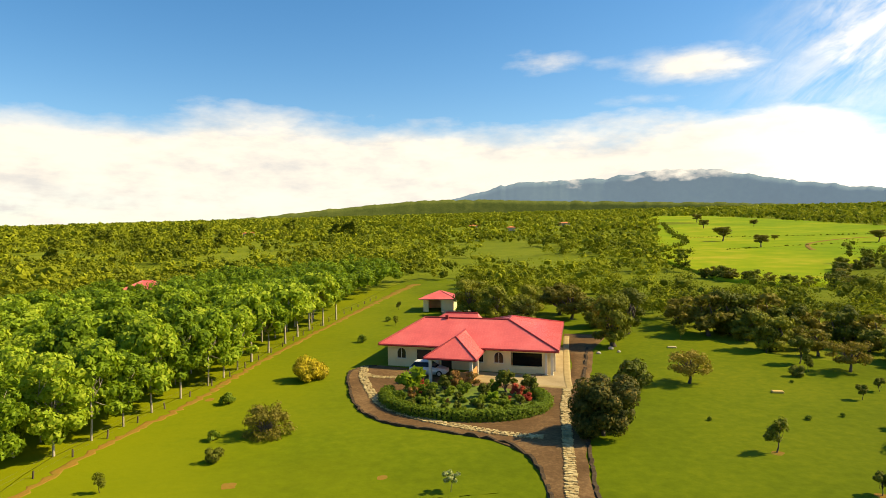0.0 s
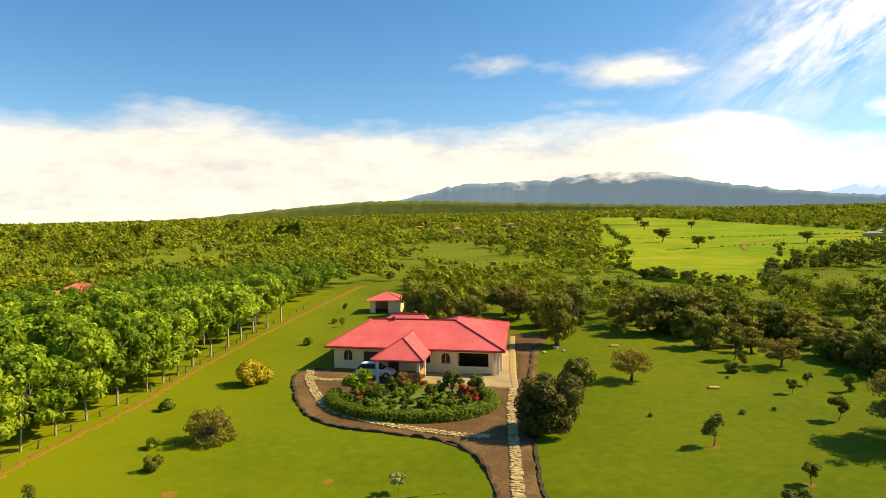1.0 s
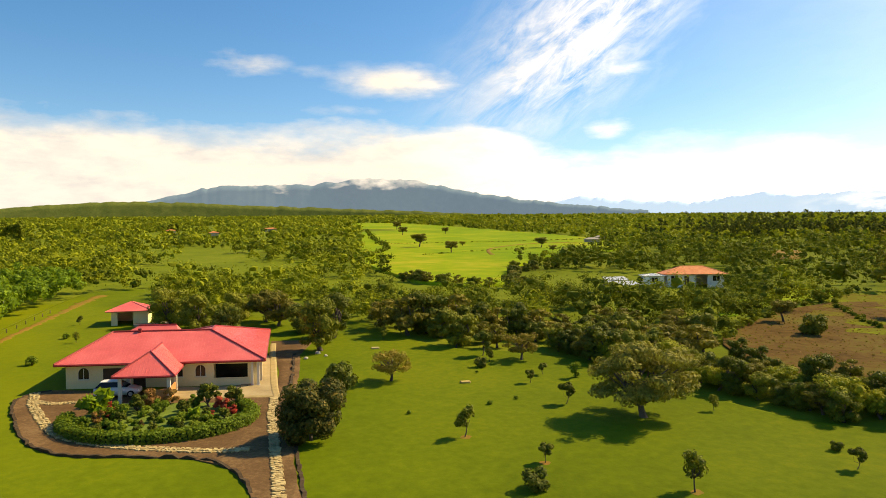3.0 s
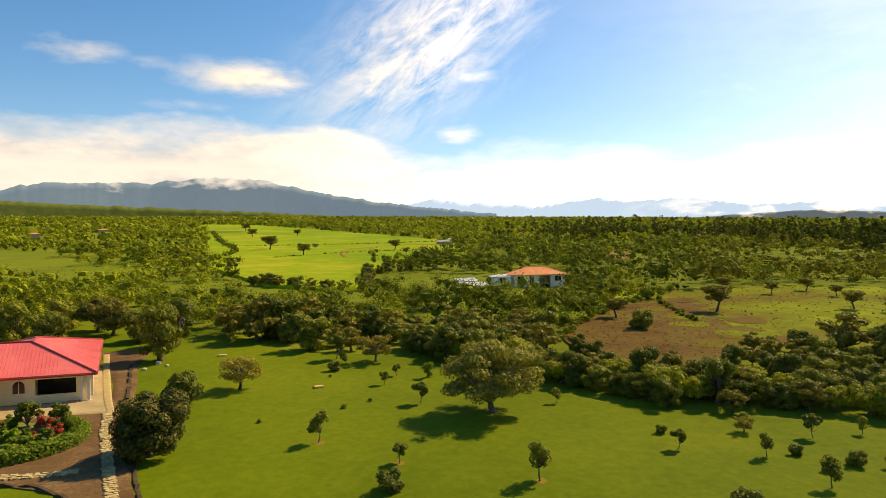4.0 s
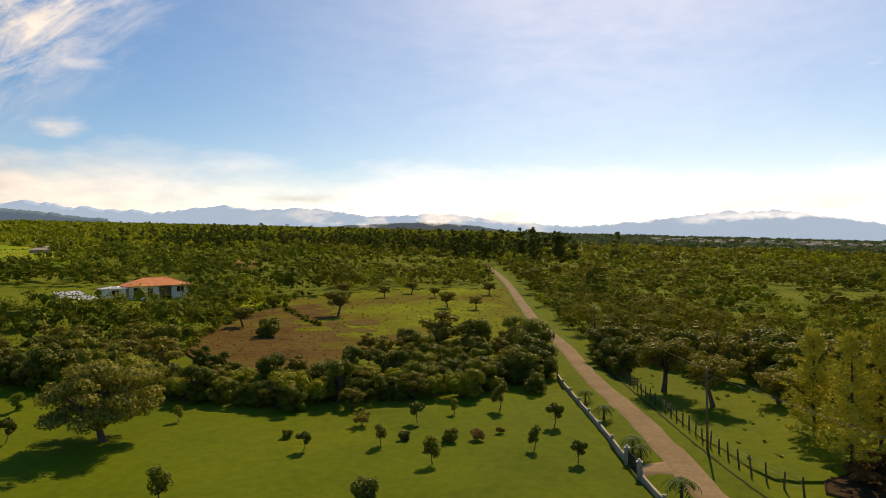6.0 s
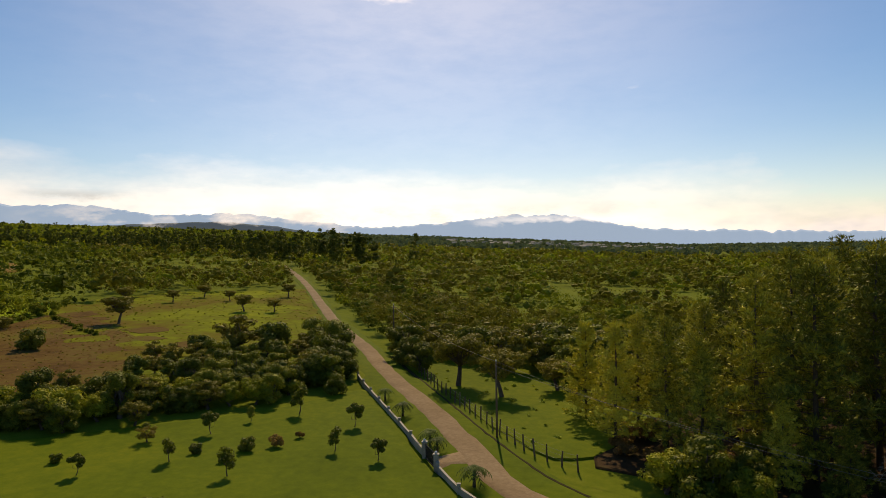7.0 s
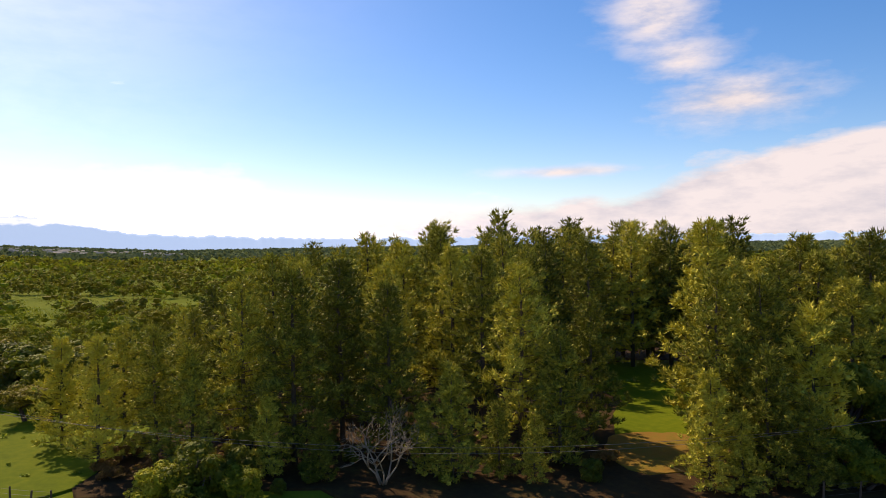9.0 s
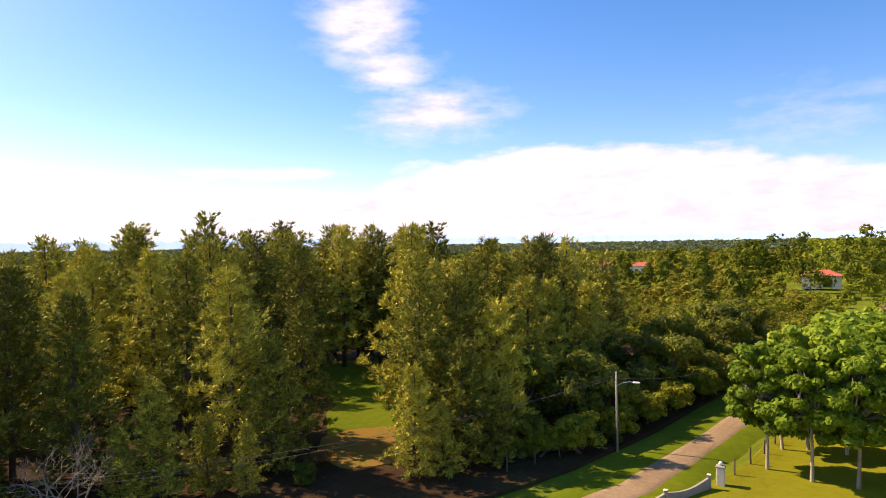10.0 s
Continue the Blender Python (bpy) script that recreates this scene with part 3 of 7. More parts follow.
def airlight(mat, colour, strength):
    """Gives a far backdrop a glow of its own, for the air's blue haze."""
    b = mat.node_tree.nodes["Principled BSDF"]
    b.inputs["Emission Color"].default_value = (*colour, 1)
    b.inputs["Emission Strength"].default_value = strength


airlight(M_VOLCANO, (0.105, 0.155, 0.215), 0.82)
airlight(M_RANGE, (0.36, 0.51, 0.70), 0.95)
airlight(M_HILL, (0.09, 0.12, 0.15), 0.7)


def mountain(name, dist, profile, mat, label, depth=260, rough=0.25, step=0.25, trees=0.0):
    """A range at dist metres whose skyline follows (bearing, degrees up)."""
    b = np.arange(profile[0][0], profile[-1][0] + 0.01, step)
    h = np.interp(b, *zip(*profile))
    vs, fs, rows = [], [], 18
    for i, (be, el) in enumerate(zip(b, h)):
        plain = EYE + dist * math.tan(radians(el))
        el = el + rough * (noise.noise((be * 0.9, dist, 0)) + 0.5 * noise.noise((be * 2.6, dist, 4)))
        el += trees * max(0.0, noise.noise((be * 5.0, dist, 8)) + 0.6 * noise.noise((be * 13.0, dist, 9)))
        peak = EYE + dist * math.tan(radians(el))
        low = EYE - dist * math.tan(radians(1.6))
        for k in range(rows):
            t = k / (rows - 1)
            fold = (noise.noise((be * 0.7 + t * 2.0, t * 5.0, dist * 0.1)) + 0.7 * noise.noise((be * 1.7 - t * 3.0, t * 11.0, dist * 0.1))) * 16 * t * (1 - t)
            r = dist - depth * (1 - t) + fold
            z = low + (plain - low) * t ** 1.25 + (peak - plain) * t ** 5
            a = radians(be)
            vs.append((r * math.sin(a), r * math.cos(a), z))
        a = radians(be)
        vs.append(((dist + 80) * math.sin(a), (dist + 80) * math.cos(a), low))
    n = rows + 1
    for i in range(len(b) - 1):
        for k in range(n - 1):
            fs.append((i * n + k, (i + 1) * n + k, (i + 1) * n + k + 1, i * n + k + 1))
    tagged(new(name, mesh_of(name, vs, fs, mat, True)), label, "mountain", kind="structure")


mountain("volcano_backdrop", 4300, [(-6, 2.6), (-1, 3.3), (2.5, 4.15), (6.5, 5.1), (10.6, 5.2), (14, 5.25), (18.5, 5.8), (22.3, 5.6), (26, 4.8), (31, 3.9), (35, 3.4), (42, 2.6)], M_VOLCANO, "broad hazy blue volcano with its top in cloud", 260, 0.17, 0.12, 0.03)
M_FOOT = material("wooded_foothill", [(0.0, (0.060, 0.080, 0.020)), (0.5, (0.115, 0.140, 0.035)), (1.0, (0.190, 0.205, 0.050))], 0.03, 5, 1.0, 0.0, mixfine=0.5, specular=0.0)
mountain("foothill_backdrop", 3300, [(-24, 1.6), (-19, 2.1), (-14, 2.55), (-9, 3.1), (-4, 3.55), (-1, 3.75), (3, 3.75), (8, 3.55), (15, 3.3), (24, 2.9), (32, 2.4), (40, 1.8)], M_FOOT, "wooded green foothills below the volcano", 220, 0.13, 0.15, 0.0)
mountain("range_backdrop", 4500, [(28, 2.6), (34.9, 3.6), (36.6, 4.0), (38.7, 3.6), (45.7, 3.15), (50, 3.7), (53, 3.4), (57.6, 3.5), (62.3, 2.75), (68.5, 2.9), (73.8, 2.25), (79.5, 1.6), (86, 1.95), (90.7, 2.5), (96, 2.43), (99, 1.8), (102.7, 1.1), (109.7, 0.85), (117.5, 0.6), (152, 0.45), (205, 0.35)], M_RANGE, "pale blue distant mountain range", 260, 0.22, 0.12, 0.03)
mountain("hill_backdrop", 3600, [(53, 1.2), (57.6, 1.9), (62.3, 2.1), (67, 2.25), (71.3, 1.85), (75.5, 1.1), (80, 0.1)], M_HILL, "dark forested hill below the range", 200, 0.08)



# cloud that hangs on the volcano's upper slopes, a soft backdrop just before it
def cloud_material(middle, depth, cover, b0, b1, ceiling, bright):
    m = bpy.data.materials.new("drifting_cloud")
    m.use_nodes = True
    tr = m.node_tree
    tr.nodes.clear()
    out = tr.nodes.new("ShaderNodeOutputMaterial")
    uv = tr.nodes.new("ShaderNodeTexCoord").outputs["Object"]
    flat = tr.nodes.new("ShaderNodeVectorMath")
    flat.operation = "MULTIPLY"
    flat.inputs[1].default_value = (1.0, 1.0, 2.6)
    tr.links.new(uv, flat.inputs[0])
    n = noise_node(tr, flat.outputs[0], 0.0045, 7, 0.6)
    sep = tr.nodes.new("ShaderNodeSeparateXYZ")
    tr.links.new(uv, sep.inputs[0])
    up = math_node(tr, "MULTIPLY_ADD", sep.outputs[2], 1 / depth, -middle / depth)
    f = math_node(tr, "ADD", math_node(tr, "MULTIPLY_ADD", n, 5.0, -2.5 - cover), math_node(tr, "MULTIPLY", up, 1.6), clamp=True)
    side = math_node(tr, "ARCTAN2", sep.outputs[0], sep.outputs[1])
    fade = math_node(tr, "MULTIPLY", math_node(tr, "MULTIPLY_ADD", side, 9.0, -9.0 * radians(b0), clamp=True), math_node(tr, "MULTIPLY_ADD", side, -9.0, 9.0 * radians(b1), clamp=True))
    f = math_node(tr, "MULTIPLY", math_node(tr, "MULTIPLY", f, fade), math_node(tr, "MULTIPLY_ADD", sep.outputs[2], -1 / 45.0, ceiling / 45.0, clamp=True))
    glow = tr.nodes.new("ShaderNodeEmission")
    glow.inputs[0].default_value, glow.inputs[1].default_value = (1.0, 0.985, 0.95, 1), bright
    clear = tr.nodes.new("ShaderNodeBsdfTransparent")
    mix = tr.nodes.new("ShaderNodeMixShader")
    tr.links.new(f, mix.inputs[0])
    tr.links.new(clear.outputs[0], mix.inputs[1])
    tr.links.new(glow.outputs[0], mix.inputs[2])
    tr.links.new(mix.outputs[0], out.inputs[0])
    return m


def cloud_cap(b0, b1, e0, e1, middle, depth, cover, r, bright, label):
    vs, fs = [], []
    bs = np.arange(b0, b1 + 0.1, 1.0)
    for b in bs:
        for el in (e0, e1):
            vs.append((r * math.sin(radians(b)), r * math.cos(radians(b)), EYE + r * math.tan(radians(el))))
    for i in range(len(bs) - 1):
        fs.append((2 * i, 2 * i + 2, 2 * i + 3, 2 * i + 1))
    tagged(new("cloud_backdrop", mesh_of("cloud_backdrop", vs, fs, cloud_material(middle, depth, cover, b0, b1, EYE + r * math.tan(radians(e1)), bright), True)), label, "cloud", kind="structure")


cloud_cap(-2, 27, 3.6, 7.2, 368.0, 95.0, 0.02, 4020.0, 0.68, "white cloud drifting over the volcano's summit")
cloud_cap(52, 108, 0.9, 3.6, 165.0, 160.0, -0.12, 3350.0, 1.1, "white cloud banks caught on the distant range")
cloud_cap(87, 104, 1.3, 2.55, 112.0, 60.0, -0.25, 3330.0, 1.7, "small white cloud lying on the eastern mountain")
cloud_cap(52.0, 61.5, 3.0, 4.7, 236.0, 42.0, 0.30, 3320.0, 0.42, "small dark shaded wisp of cloud over the range")
# ---- drive and paving ----
OUTER = [(-7.4, 74.7), (-9.4, 73.6), (-9.9, 70.1), (-8.3, 61.5), (-6.6, 56.7), (-4.1, 53.6), (0.4, 51.2), (4.0, 49.0), (5.7, 46.2), (6.3, 42.5), (6.2, 39.0), (5.6, 33.0), (4.6, 26.0)]
LOOP = OUTER[:8] + [(8.5, 47.0), (10.6, 51), (12.6, 62), (12.8, 67.4), (10.8, 67.2), (2, 70), (-6, 74.2)]
tagged(patch("drive", LOOP, M_DRIVE, 0.22, rings=14, step=1.5, centre=(2, 60)), "worn brown earth and gravel drive looping past the house", "drive", kind="structure")
tagged(strip("drive_lane", [(10.8, 57), (9.5, 50), (8.2, 45.5), (7.6, 41), (7.3, 36), (6.5, 28), (5.5, 20)], 3.9, M_DRIVE, 0.215, 1.5), "worn brown drive lane leading to the gate", "drive", kind="structure")
tagged(patch("drive_fork", [(3.6, 49.6), (5.7, 46.3), (6.25, 43.0), (6.2, 40.0), (7.4, 38.4), (8.9, 41.0), (9.6, 46.0), (8.0, 50.2)], M_DRIVE, 0.218, rings=8, step=0.8, centre=(7.4, 45.6)), "worn brown fork where the lane meets the loop", "drive", kind="structure")
tagged(strip("side_yard", [(13.0, 64), (15.0, 72), (17.0, 82), (19.5, 90)], [2.4, 3.0, 4.0, 8.0], M_DRIVE, 0.21, 1.5, 0.1), "bare brown yard along the side of the house", "yard", kind="structure")
tagged(strip("side_path", [(11.9, 62.5), (12.5, 67), (13.9, 75), (15.2, 82), (16.6, 89)], 0.95, M_STONE, 0.27, 1.5, 0.06), "pale stone path along the side of the house", "path", kind="structure")
M_TERRACE = material("beige_terrace", [(0.0, (0.22, 0.155, 0.075)), (0.5, (0.33, 0.25, 0.13)), (1.0, (0.43, 0.34, 0.19))], 0.5, 10, 0.9, 0.3)
tagged(patch("terrace_paving", [(2.6, 70.8), (1.6, 68.2), (4.0, 66.6), (8.0, 65.0), (11.6, 63.4), (12.3, 66.5), (13.6, 75), (14.6, 82), (13.0, 82), (11.4, 71), (10.4, 68.3), (6, 69.6)], M_TERRACE, 0.25, rings=8, step=1.2, centre=(9.0, 66.6)), "worn beige paving in front of the house", "paving", kind="structure")
tagged(strip("front_path", [(3.0, 66.6), (6.0, 65.4), (9.0, 64.2), (12.0, 62.9)], 0.9, M_STONE, 0.27, 1.2, 0.06), "pale stone path in front of the house", "path", kind="structure")
tagged(strip("garden_path", [(-0.9, 108.5), (-1.6, 101), (-2.8, 93.0), (-4.3, 84.5)], 0.6, M_STONE, 0.24, 1.2, 0.06), "narrow pale path from the garden house to the house", "path", kind="structure")
tagged(strip("dirt_path", [(-27.5, 34), (-26.3, 41.2), (-25.3, 51.2), (-23.2, 61.8), (-21.5, 76.5), (-18.3, 97.7), (-14, 121), (-9.8, 143.5), (-6, 160)], [0.9, 0.9, 1.0, 0.95, 1.1, 1.4, 2.0, 2.8], M_EARTH, 0.165, 0.5, 0.8), "trodden orange earth track beside the plantation", "path", kind="structure")


def kerb(line, height=0.20, width=0.30):
    """A dark mossy stone kerb on the outside of the drive."""
    c = smooth_line(line, 0.5)
    d = np.gradient(c, axis=0)
    d /= np.linalg.norm(d, axis=1)[:, None]
    c = c + RNG.normal(0, 0.06, c.shape)
    s = np.stack([-d[:, 1], d[:, 0]], 1)
    vs, fs = [], []
    for q, n in zip(c, s):
        z = ground_z(*q) + 0.1
        h = height * RNG.uniform(0.35, 1.5)
        for o, up in ((-width / 2, 0), (-width / 2 * 0.8, h), (width / 2 * 0.8, h), (width / 2, 0)):
            vs.append((q[0] + n[0] * o, q[1] + n[1] * o, z + up))
    for i in range(len(c) - 1):
        for k in range(3):
            fs.append((i * 4 + k, i * 4 + k + 1, i * 4 + k + 5, i * 4 + k + 4))
    tagged(new("kerb", mesh_of("kerb", vs, fs, M_KERB)), "dark mossy stone kerb along the drive", "kerb", kind="structure")


M_KERB = material("mossy_kerb_stone", [(0.0, (0.030, 0.018, 0.008)), (0.6, (0.060, 0.038, 0.018)), (1.0, (0.12, 0.085, 0.045))], 1.5, 6, 0.95, 0.5)
kerb(OUTER)
kerb([(9.4, 30), (9.0, 36), (9.1, 40), (9.9, 45), (10.9, 50), (11.5, 53)], 0.18)
kerb([(13.9, 66), (15.2, 71), (16.4, 76), (17.6, 81)], 0.25)

# ---- the house ----
HX, HY, HZ = -6.1, 75.0, 2.42
HU, HV = np.array([0.934, -0.358]), np.array([0.20, 0.98])


def skew(bm, u=HU, v=HV):
    """Lays local metres along the front (x) and depth (y) onto the house's own axes."""
    for q in bm.verts:
        a, b = q.co.x, q.co.y
        q.co.x, q.co.y = a * u[0] + b * v[0], a * u[1] + b * v[1]
    return bm


def poly_bm(points, faces):
    bm = bmesh.new()
    vs = [bm.verts.new(p) for p in points]
    for f in faces:
        bm.faces.new([vs[i] for i in f])
    return bm


def solid(bm, t):
    """Gives open roof planes a thickness downwards."""
    bmesh.ops.recalc_face_normals(bm, faces=bm.faces)
    if sum(f.normal.z for f in bm.faces) < 0:
        bmesh.ops.reverse_faces(bm, faces=bm.faces)
    geo = bmesh.ops.extrude_face_region(bm, geom=bm.faces[:])
    for g in geo["geom"]:
        if isinstance(g, bmesh.types.BMVert):
            g.co.z += 0.0
    low = [g for g in geo["geom"] if isinstance(g, bmesh.types.BMVert)]
    for g in low:
        g.co.z -= t
    bmesh.ops.recalc_face_normals(bm, faces=bm.faces)
    return bm


def ribs_on(quads, gap=0.32, w=0.04, h=0.017):
    """Raised seams that run down roof planes; each plane is (eave a, eave b, top b, top a)."""
    bm = bmesh.new()
    for ea, eb, tb, ta in quads:
        ea, eb, tb, ta = (Vector(p) for p in (ea, eb, tb, ta))
        along = (eb - ea)
        n = along.cross(ta - ea if (ta - ea).length > 0.1 else tb - ea).normalized()
        if n.z < 0:
            n = -n
        L = along.length
        d = along / L
        # the foot of each top corner on the eave
        s0, s1 = (ta - ea).dot(d), (tb - ea).dot(d)
        up = (ta - ea) - d * s0
        k = int(L / gap)
        for i in range(1, k):
            s = L * i / k
            f = min(1.0, s / s0 if s < s0 else 1.0, (L - s) / (L - s1) if s > s1 else 1.0)
            if f < 0.05:
                continue
            p, q = ea + d * s, ea + d * s + up * f * 0.985
            vs = [bm.verts.new(p + d * x + n * z) for z in (0.002, h) for x in (-w / 2, w / 2)]
            ws = [bm.verts.new(q + d * x + n * z) for z in (0.002, h) for x in (-w / 2, w / 2)]
            for a, b, c, e in ((0, 2, 2, 0), (2, 3, 3, 2), (3, 1, 1, 3)):
                bm.faces.new((vs[a], vs[b], ws[c], ws[e]))
            bm.faces.new((vs[0], vs[1], vs[3], vs[2]))
    return bm


def bar_bm(p, q, r=0.06, sides=6):
    v, f = tube_arrays([p, q], [r, r], sides)
    return poly_bm([tuple(k) for k in v], f)


def arch_window(house, a, b, w, h, sill, wall=0.0):
    """A round-headed window set in the front wall."""
    bm = bmesh.new()
    ring = [(a - w / 2, sill), (a + w / 2, sill), (a + w / 2, sill + h - w / 2)]
    ring += [(a + w / 2 * math.cos(t), sill + h - w / 2 + w / 2 * math.sin(t)) for t in np.linspace(0.3, math.pi - 0.3, 7)]
    ring += [(a - w / 2, sill + h - w / 2)]
    inner = [bm.verts.new((x, b - 0.03, z)) for x, z in ring]
    cx, cz = a, sill + h / 2
    outer = [bm.verts.new((cx + (x - cx) * 1.08, b - 0.03, cz + (z - cz) * 1.06)) for x, z in ring]
    back = [bm.verts.new((v.co.x, b + 0.04, v.co.z)) for v in outer]
    deep = [bm.verts.new((v.co.x, b + 0.06, v.co.z)) for v in inner]
    n = len(ring)
    for i in range(n):
        j = (i + 1) % n
        bm.faces.new((inner[i], inner[j], outer[j], outer[i]))
        bm.faces.new((outer[i], outer[j], back[j], back[i]))
        bm.faces.new((inner[j], inner[i], deep[i], deep[j]))
    win = part("window", skew(bm), M_TRIM, house, "round-headed window with a pale surround")
    bm = bmesh.new()
    bm.faces.new([bm.verts.new((x, b - 0.005, z)) for x, z in ring])
    part("pane", skew(bm), M_GLASS, win)
    part("glazing_bar", skew(box_bm(a - 0.025, a + 0.025, b - 0.025, b + 0.0, sill, sill + h - 0.05)), M_WHITE, win)
    part("window_sill", skew(box_bm(a - w / 2 - 0.1, a + w / 2 + 0.1, b - 0.12, b + 0.02, sill - 0.1, sill, bevel=0.01)), M_TRIM, win)


M_TRIM = material("pale_trim", [(0.0, (0.62, 0.56, 0.44)), (1.0, (0.76, 0.70, 0.58))], 1.2, 6, 0.8, 0.1)
M_SLAB = material("pale_terrace_tile", [(0.0, (0.28, 0.21, 0.12)), (0.5, (0.38, 0.30, 0.18)), (1.0, (0.48, 0.40, 0.27))], 0.9, 8, 0.75, 0.15)


def column(name, house, a, b, z0, z1, mat, r=0.14):
    bm = box_bm(a - r, a + r, b - r, b + r, z0, z1, bevel=0.02)
    box(bm, a - r * 1.45, a + r * 1.45, b - r * 1.45, b + r * 1.45, z0, z0 + 0.22, bevel=0.02)
    box(bm, a - r * 1.4, a + r * 1.4, b - r * 1.4, b + r * 1.4, z1 - 0.18, z1, bevel=0.02)
    return part(name, skew(bm), mat, house, "cream square column")


def make_house():
    h = thing("house", HX, HY, HZ, label="cream single-storey house with red metal hip roofs beside a looping drive", category="house")
    E, R, OV = 2.62, 5.0, 0.85
    W = 18.4
    t = 0.2
    # walls: front in lengths between the openings, then the other sides
    for a0, a1, z0, z1 in ((0, 5.6, -0.7, E), (9.8, 14.2, -0.7, E), (17.5, 18.4, -0.7, E), (14.2, 17.5, -0.7, 0.75), (14.2, 17.5, 2.15, E), (5.6, 9.8, 2.3, E), (5.6, 6.4, -0.7, 2.3), (7.6, 9.8, -0.7, 2.3)):
        part("wall", skew(box_bm(a0, a1, 0, t, z0, z1)), M_WALL, h)
    part("wall", skew(box_bm(0, t, t, 10, -0.7, E)), M_WALL, h)
    part("wall", skew(box_bm(W - t, W, 3.2, 23, -0.7, E)), M_WALL, h)
    part("wall", skew(box_bm(0, 9, 9.8, 10, -0.7, E)), M_WALL, h)
    part("wall", skew(box_bm(8.8, 9, 10, 23, -0.7, E)), M_WALL, h)
    part("wall", skew(box_bm(9, W - t, 22.8, 23, -0.7, E)), M_WALL, h)
    part("wall", skew(box_bm(13.8, 14.0, t, 3.2, -0.7, E)), M_WALL, h)
    part("wall", skew(box_bm(13.8, W - t, 3.2, 3.4, -0.7, E)), M_WALL, h)
    part("floor_slab", skew(box_bm(0.2, W - 0.2, 0.2, 9.8, -0.8, 0.0)), M_SLAB, h)
    part("door", skew(box_bm(6.4, 7.6, 0.10, 0.16, 0, 2.3)), M_DOOR, h, "dark panelled wooden front door")
    # door glass spread over the back wall, dark in place of veranda shade
    part("shade_doorway", skew(box_bm(14.1, 17.9, 3.13, 3.19, 0, 2.3)), M_GLASS, h, "dark glazed veranda door widened to stand in for the recess's shade")
    arch_window(h, 1.7, 0, 1.0, 1.1, 1.0)
    arch_window(h, 10.7, 0, 0.95, 1.1, 1.0)
    arch_window(h, 12.9, 0, 0.95, 1.1, 1.0)
    # dark slab laid on the wall for the gloom of the garage opening
    part("garage_opening", skew(box_bm(3.55, 5.25, -0.03, -0.006, -0.5, 2.0, bevel=0.005)), M_DOOR, h, "dark panel standing in for the unlit garage opening")
    for b in (6.5, 11.5, 17.0):
        w = part("window", skew(box_bm(W, W + 0.05, b - 0.7, b + 0.7, 0.85, 2.1)), M_TRIM, h)
        part("pane", skew(box_bm(W + 0.05, W + 0.056, b - 0.58, b + 0.58, 0.97, 1.98)), M_GLASS, w)
    # terrace, steps and veranda columns
    part("terrace", skew(box_bm(9.9, 19.3, -2.3, -0.004, -0.9, -0.12, bevel=0.03)), M_SLAB, h, "pale tiled terrace")
    part("step", skew(box_bm(10.4, 18.8, -2.75, -2.304, -0.9, -0.3, bevel=0.03)), M_SLAB, h)
    column("column", h, 18.55, -0.35, -0.12, E - 0.1, M_TRIM, 0.13)
    column("column", h, 18.75, 1.4, -0.4, E - 0.1, M_TRIM, 0.13)
    column("column", h, 17.95, -0.35, -0.12, E - 0.1, M_TRIM, 0.11)
    # main roof: a front wing and a long wing on the right, hipped
    P = [(-OV, -0.9, E), (W + OV, -0.9, E), (W + OV, 24, E), (8, 24, E), (8, 10.8, E), (-OV, 10.8, E), (3.4, 4.9, R), (13.5, 4.9, R), (13.5, 9.0, R - 0.05)]
    roof = part("roof", solid(skew(poly_bm(P, [(0, 1, 7, 6), (1, 2, 8, 7), (2, 3, 8), (3, 4, 7, 8), (4, 5, 6, 7), (5, 0, 6)])), 0.14), M_ROOF, h, "red ribbed metal roof")
    part("roof_rib", skew(ribs_on([(P[0], P[1], P[7], P[6]), (P[1], P[2], P[8], P[7])])), M_ROOF, roof)
    for p, q in ((0, 6), (1, 7), (2, 8), (3, 8), (5, 6), (6, 7), (7, 8)):
        part("ridge_cap", skew(bar_bm(Vector(P[p]) + Vector((0, 0, 0.02)), Vector(P[q]) + Vector((0, 0, 0.03)), 0.10)), M_RIDGE, roof)
    for p, q in ((0, 1), (1, 2), (5, 0)):
        part("fascia", skew(bar_bm(Vector(P[p]) - Vector((0, 0, 0.12)), Vector(P[q]) - Vector((0, 0, 0.12)), 0.10, 4)), M_RIDGE, roof)
    # the back wing stands a little higher
    B = [(0.5, 11.0, E), (9.5, 11.0, E), (9.5, 18, E), (0.5, 18, E), (4.2, 14.0, R - 0.35), (8.5, 14.0, R - 0.35)]
    back = part("roof", solid(skew(poly_bm(B, [(0, 1, 5, 4), (1, 2, 5), (2, 3, 4, 5), (3, 0, 4)])), 0.14), M_ROOF, h, "red metal roof of the back wing")
    part("ridge_cap", skew(bar_bm(B[4], B[5], 0.10)), M_RIDGE, back)
    part("wall", skew(box_bm(1.2, 8.7, 11.8, 17.3, -0.5, E - 0.05)), M_WALL, h)
    part("soffit", skew(box_bm(-OV + 0.15, W + OV - 0.15, -0.75, 0, E - 0.17, E - 0.145)), M_TRIM, h)
    # porch over the entrance
    e, r = 2.32, 4.05
    Q = [(5.9, -6.5, e), (11.4, -6.5, e), (11.4, 1.0, e), (5.9, 1.0, e), (8.75, -3.3, r), (8.75, 3.0, r)]
    porch = part("porch_roof", solid(skew(poly_bm(Q, [(0, 1, 4), (1, 2, 5, 4), (3, 0, 4, 5)])), 0.12), M_ROOF, h, "red ribbed porch roof")
    part("roof_rib", skew(ribs_on([(Q[0], Q[1], Q[4], Q[4]), (Q[1], Q[2], Q[5], Q[4])])), M_ROOF, porch)
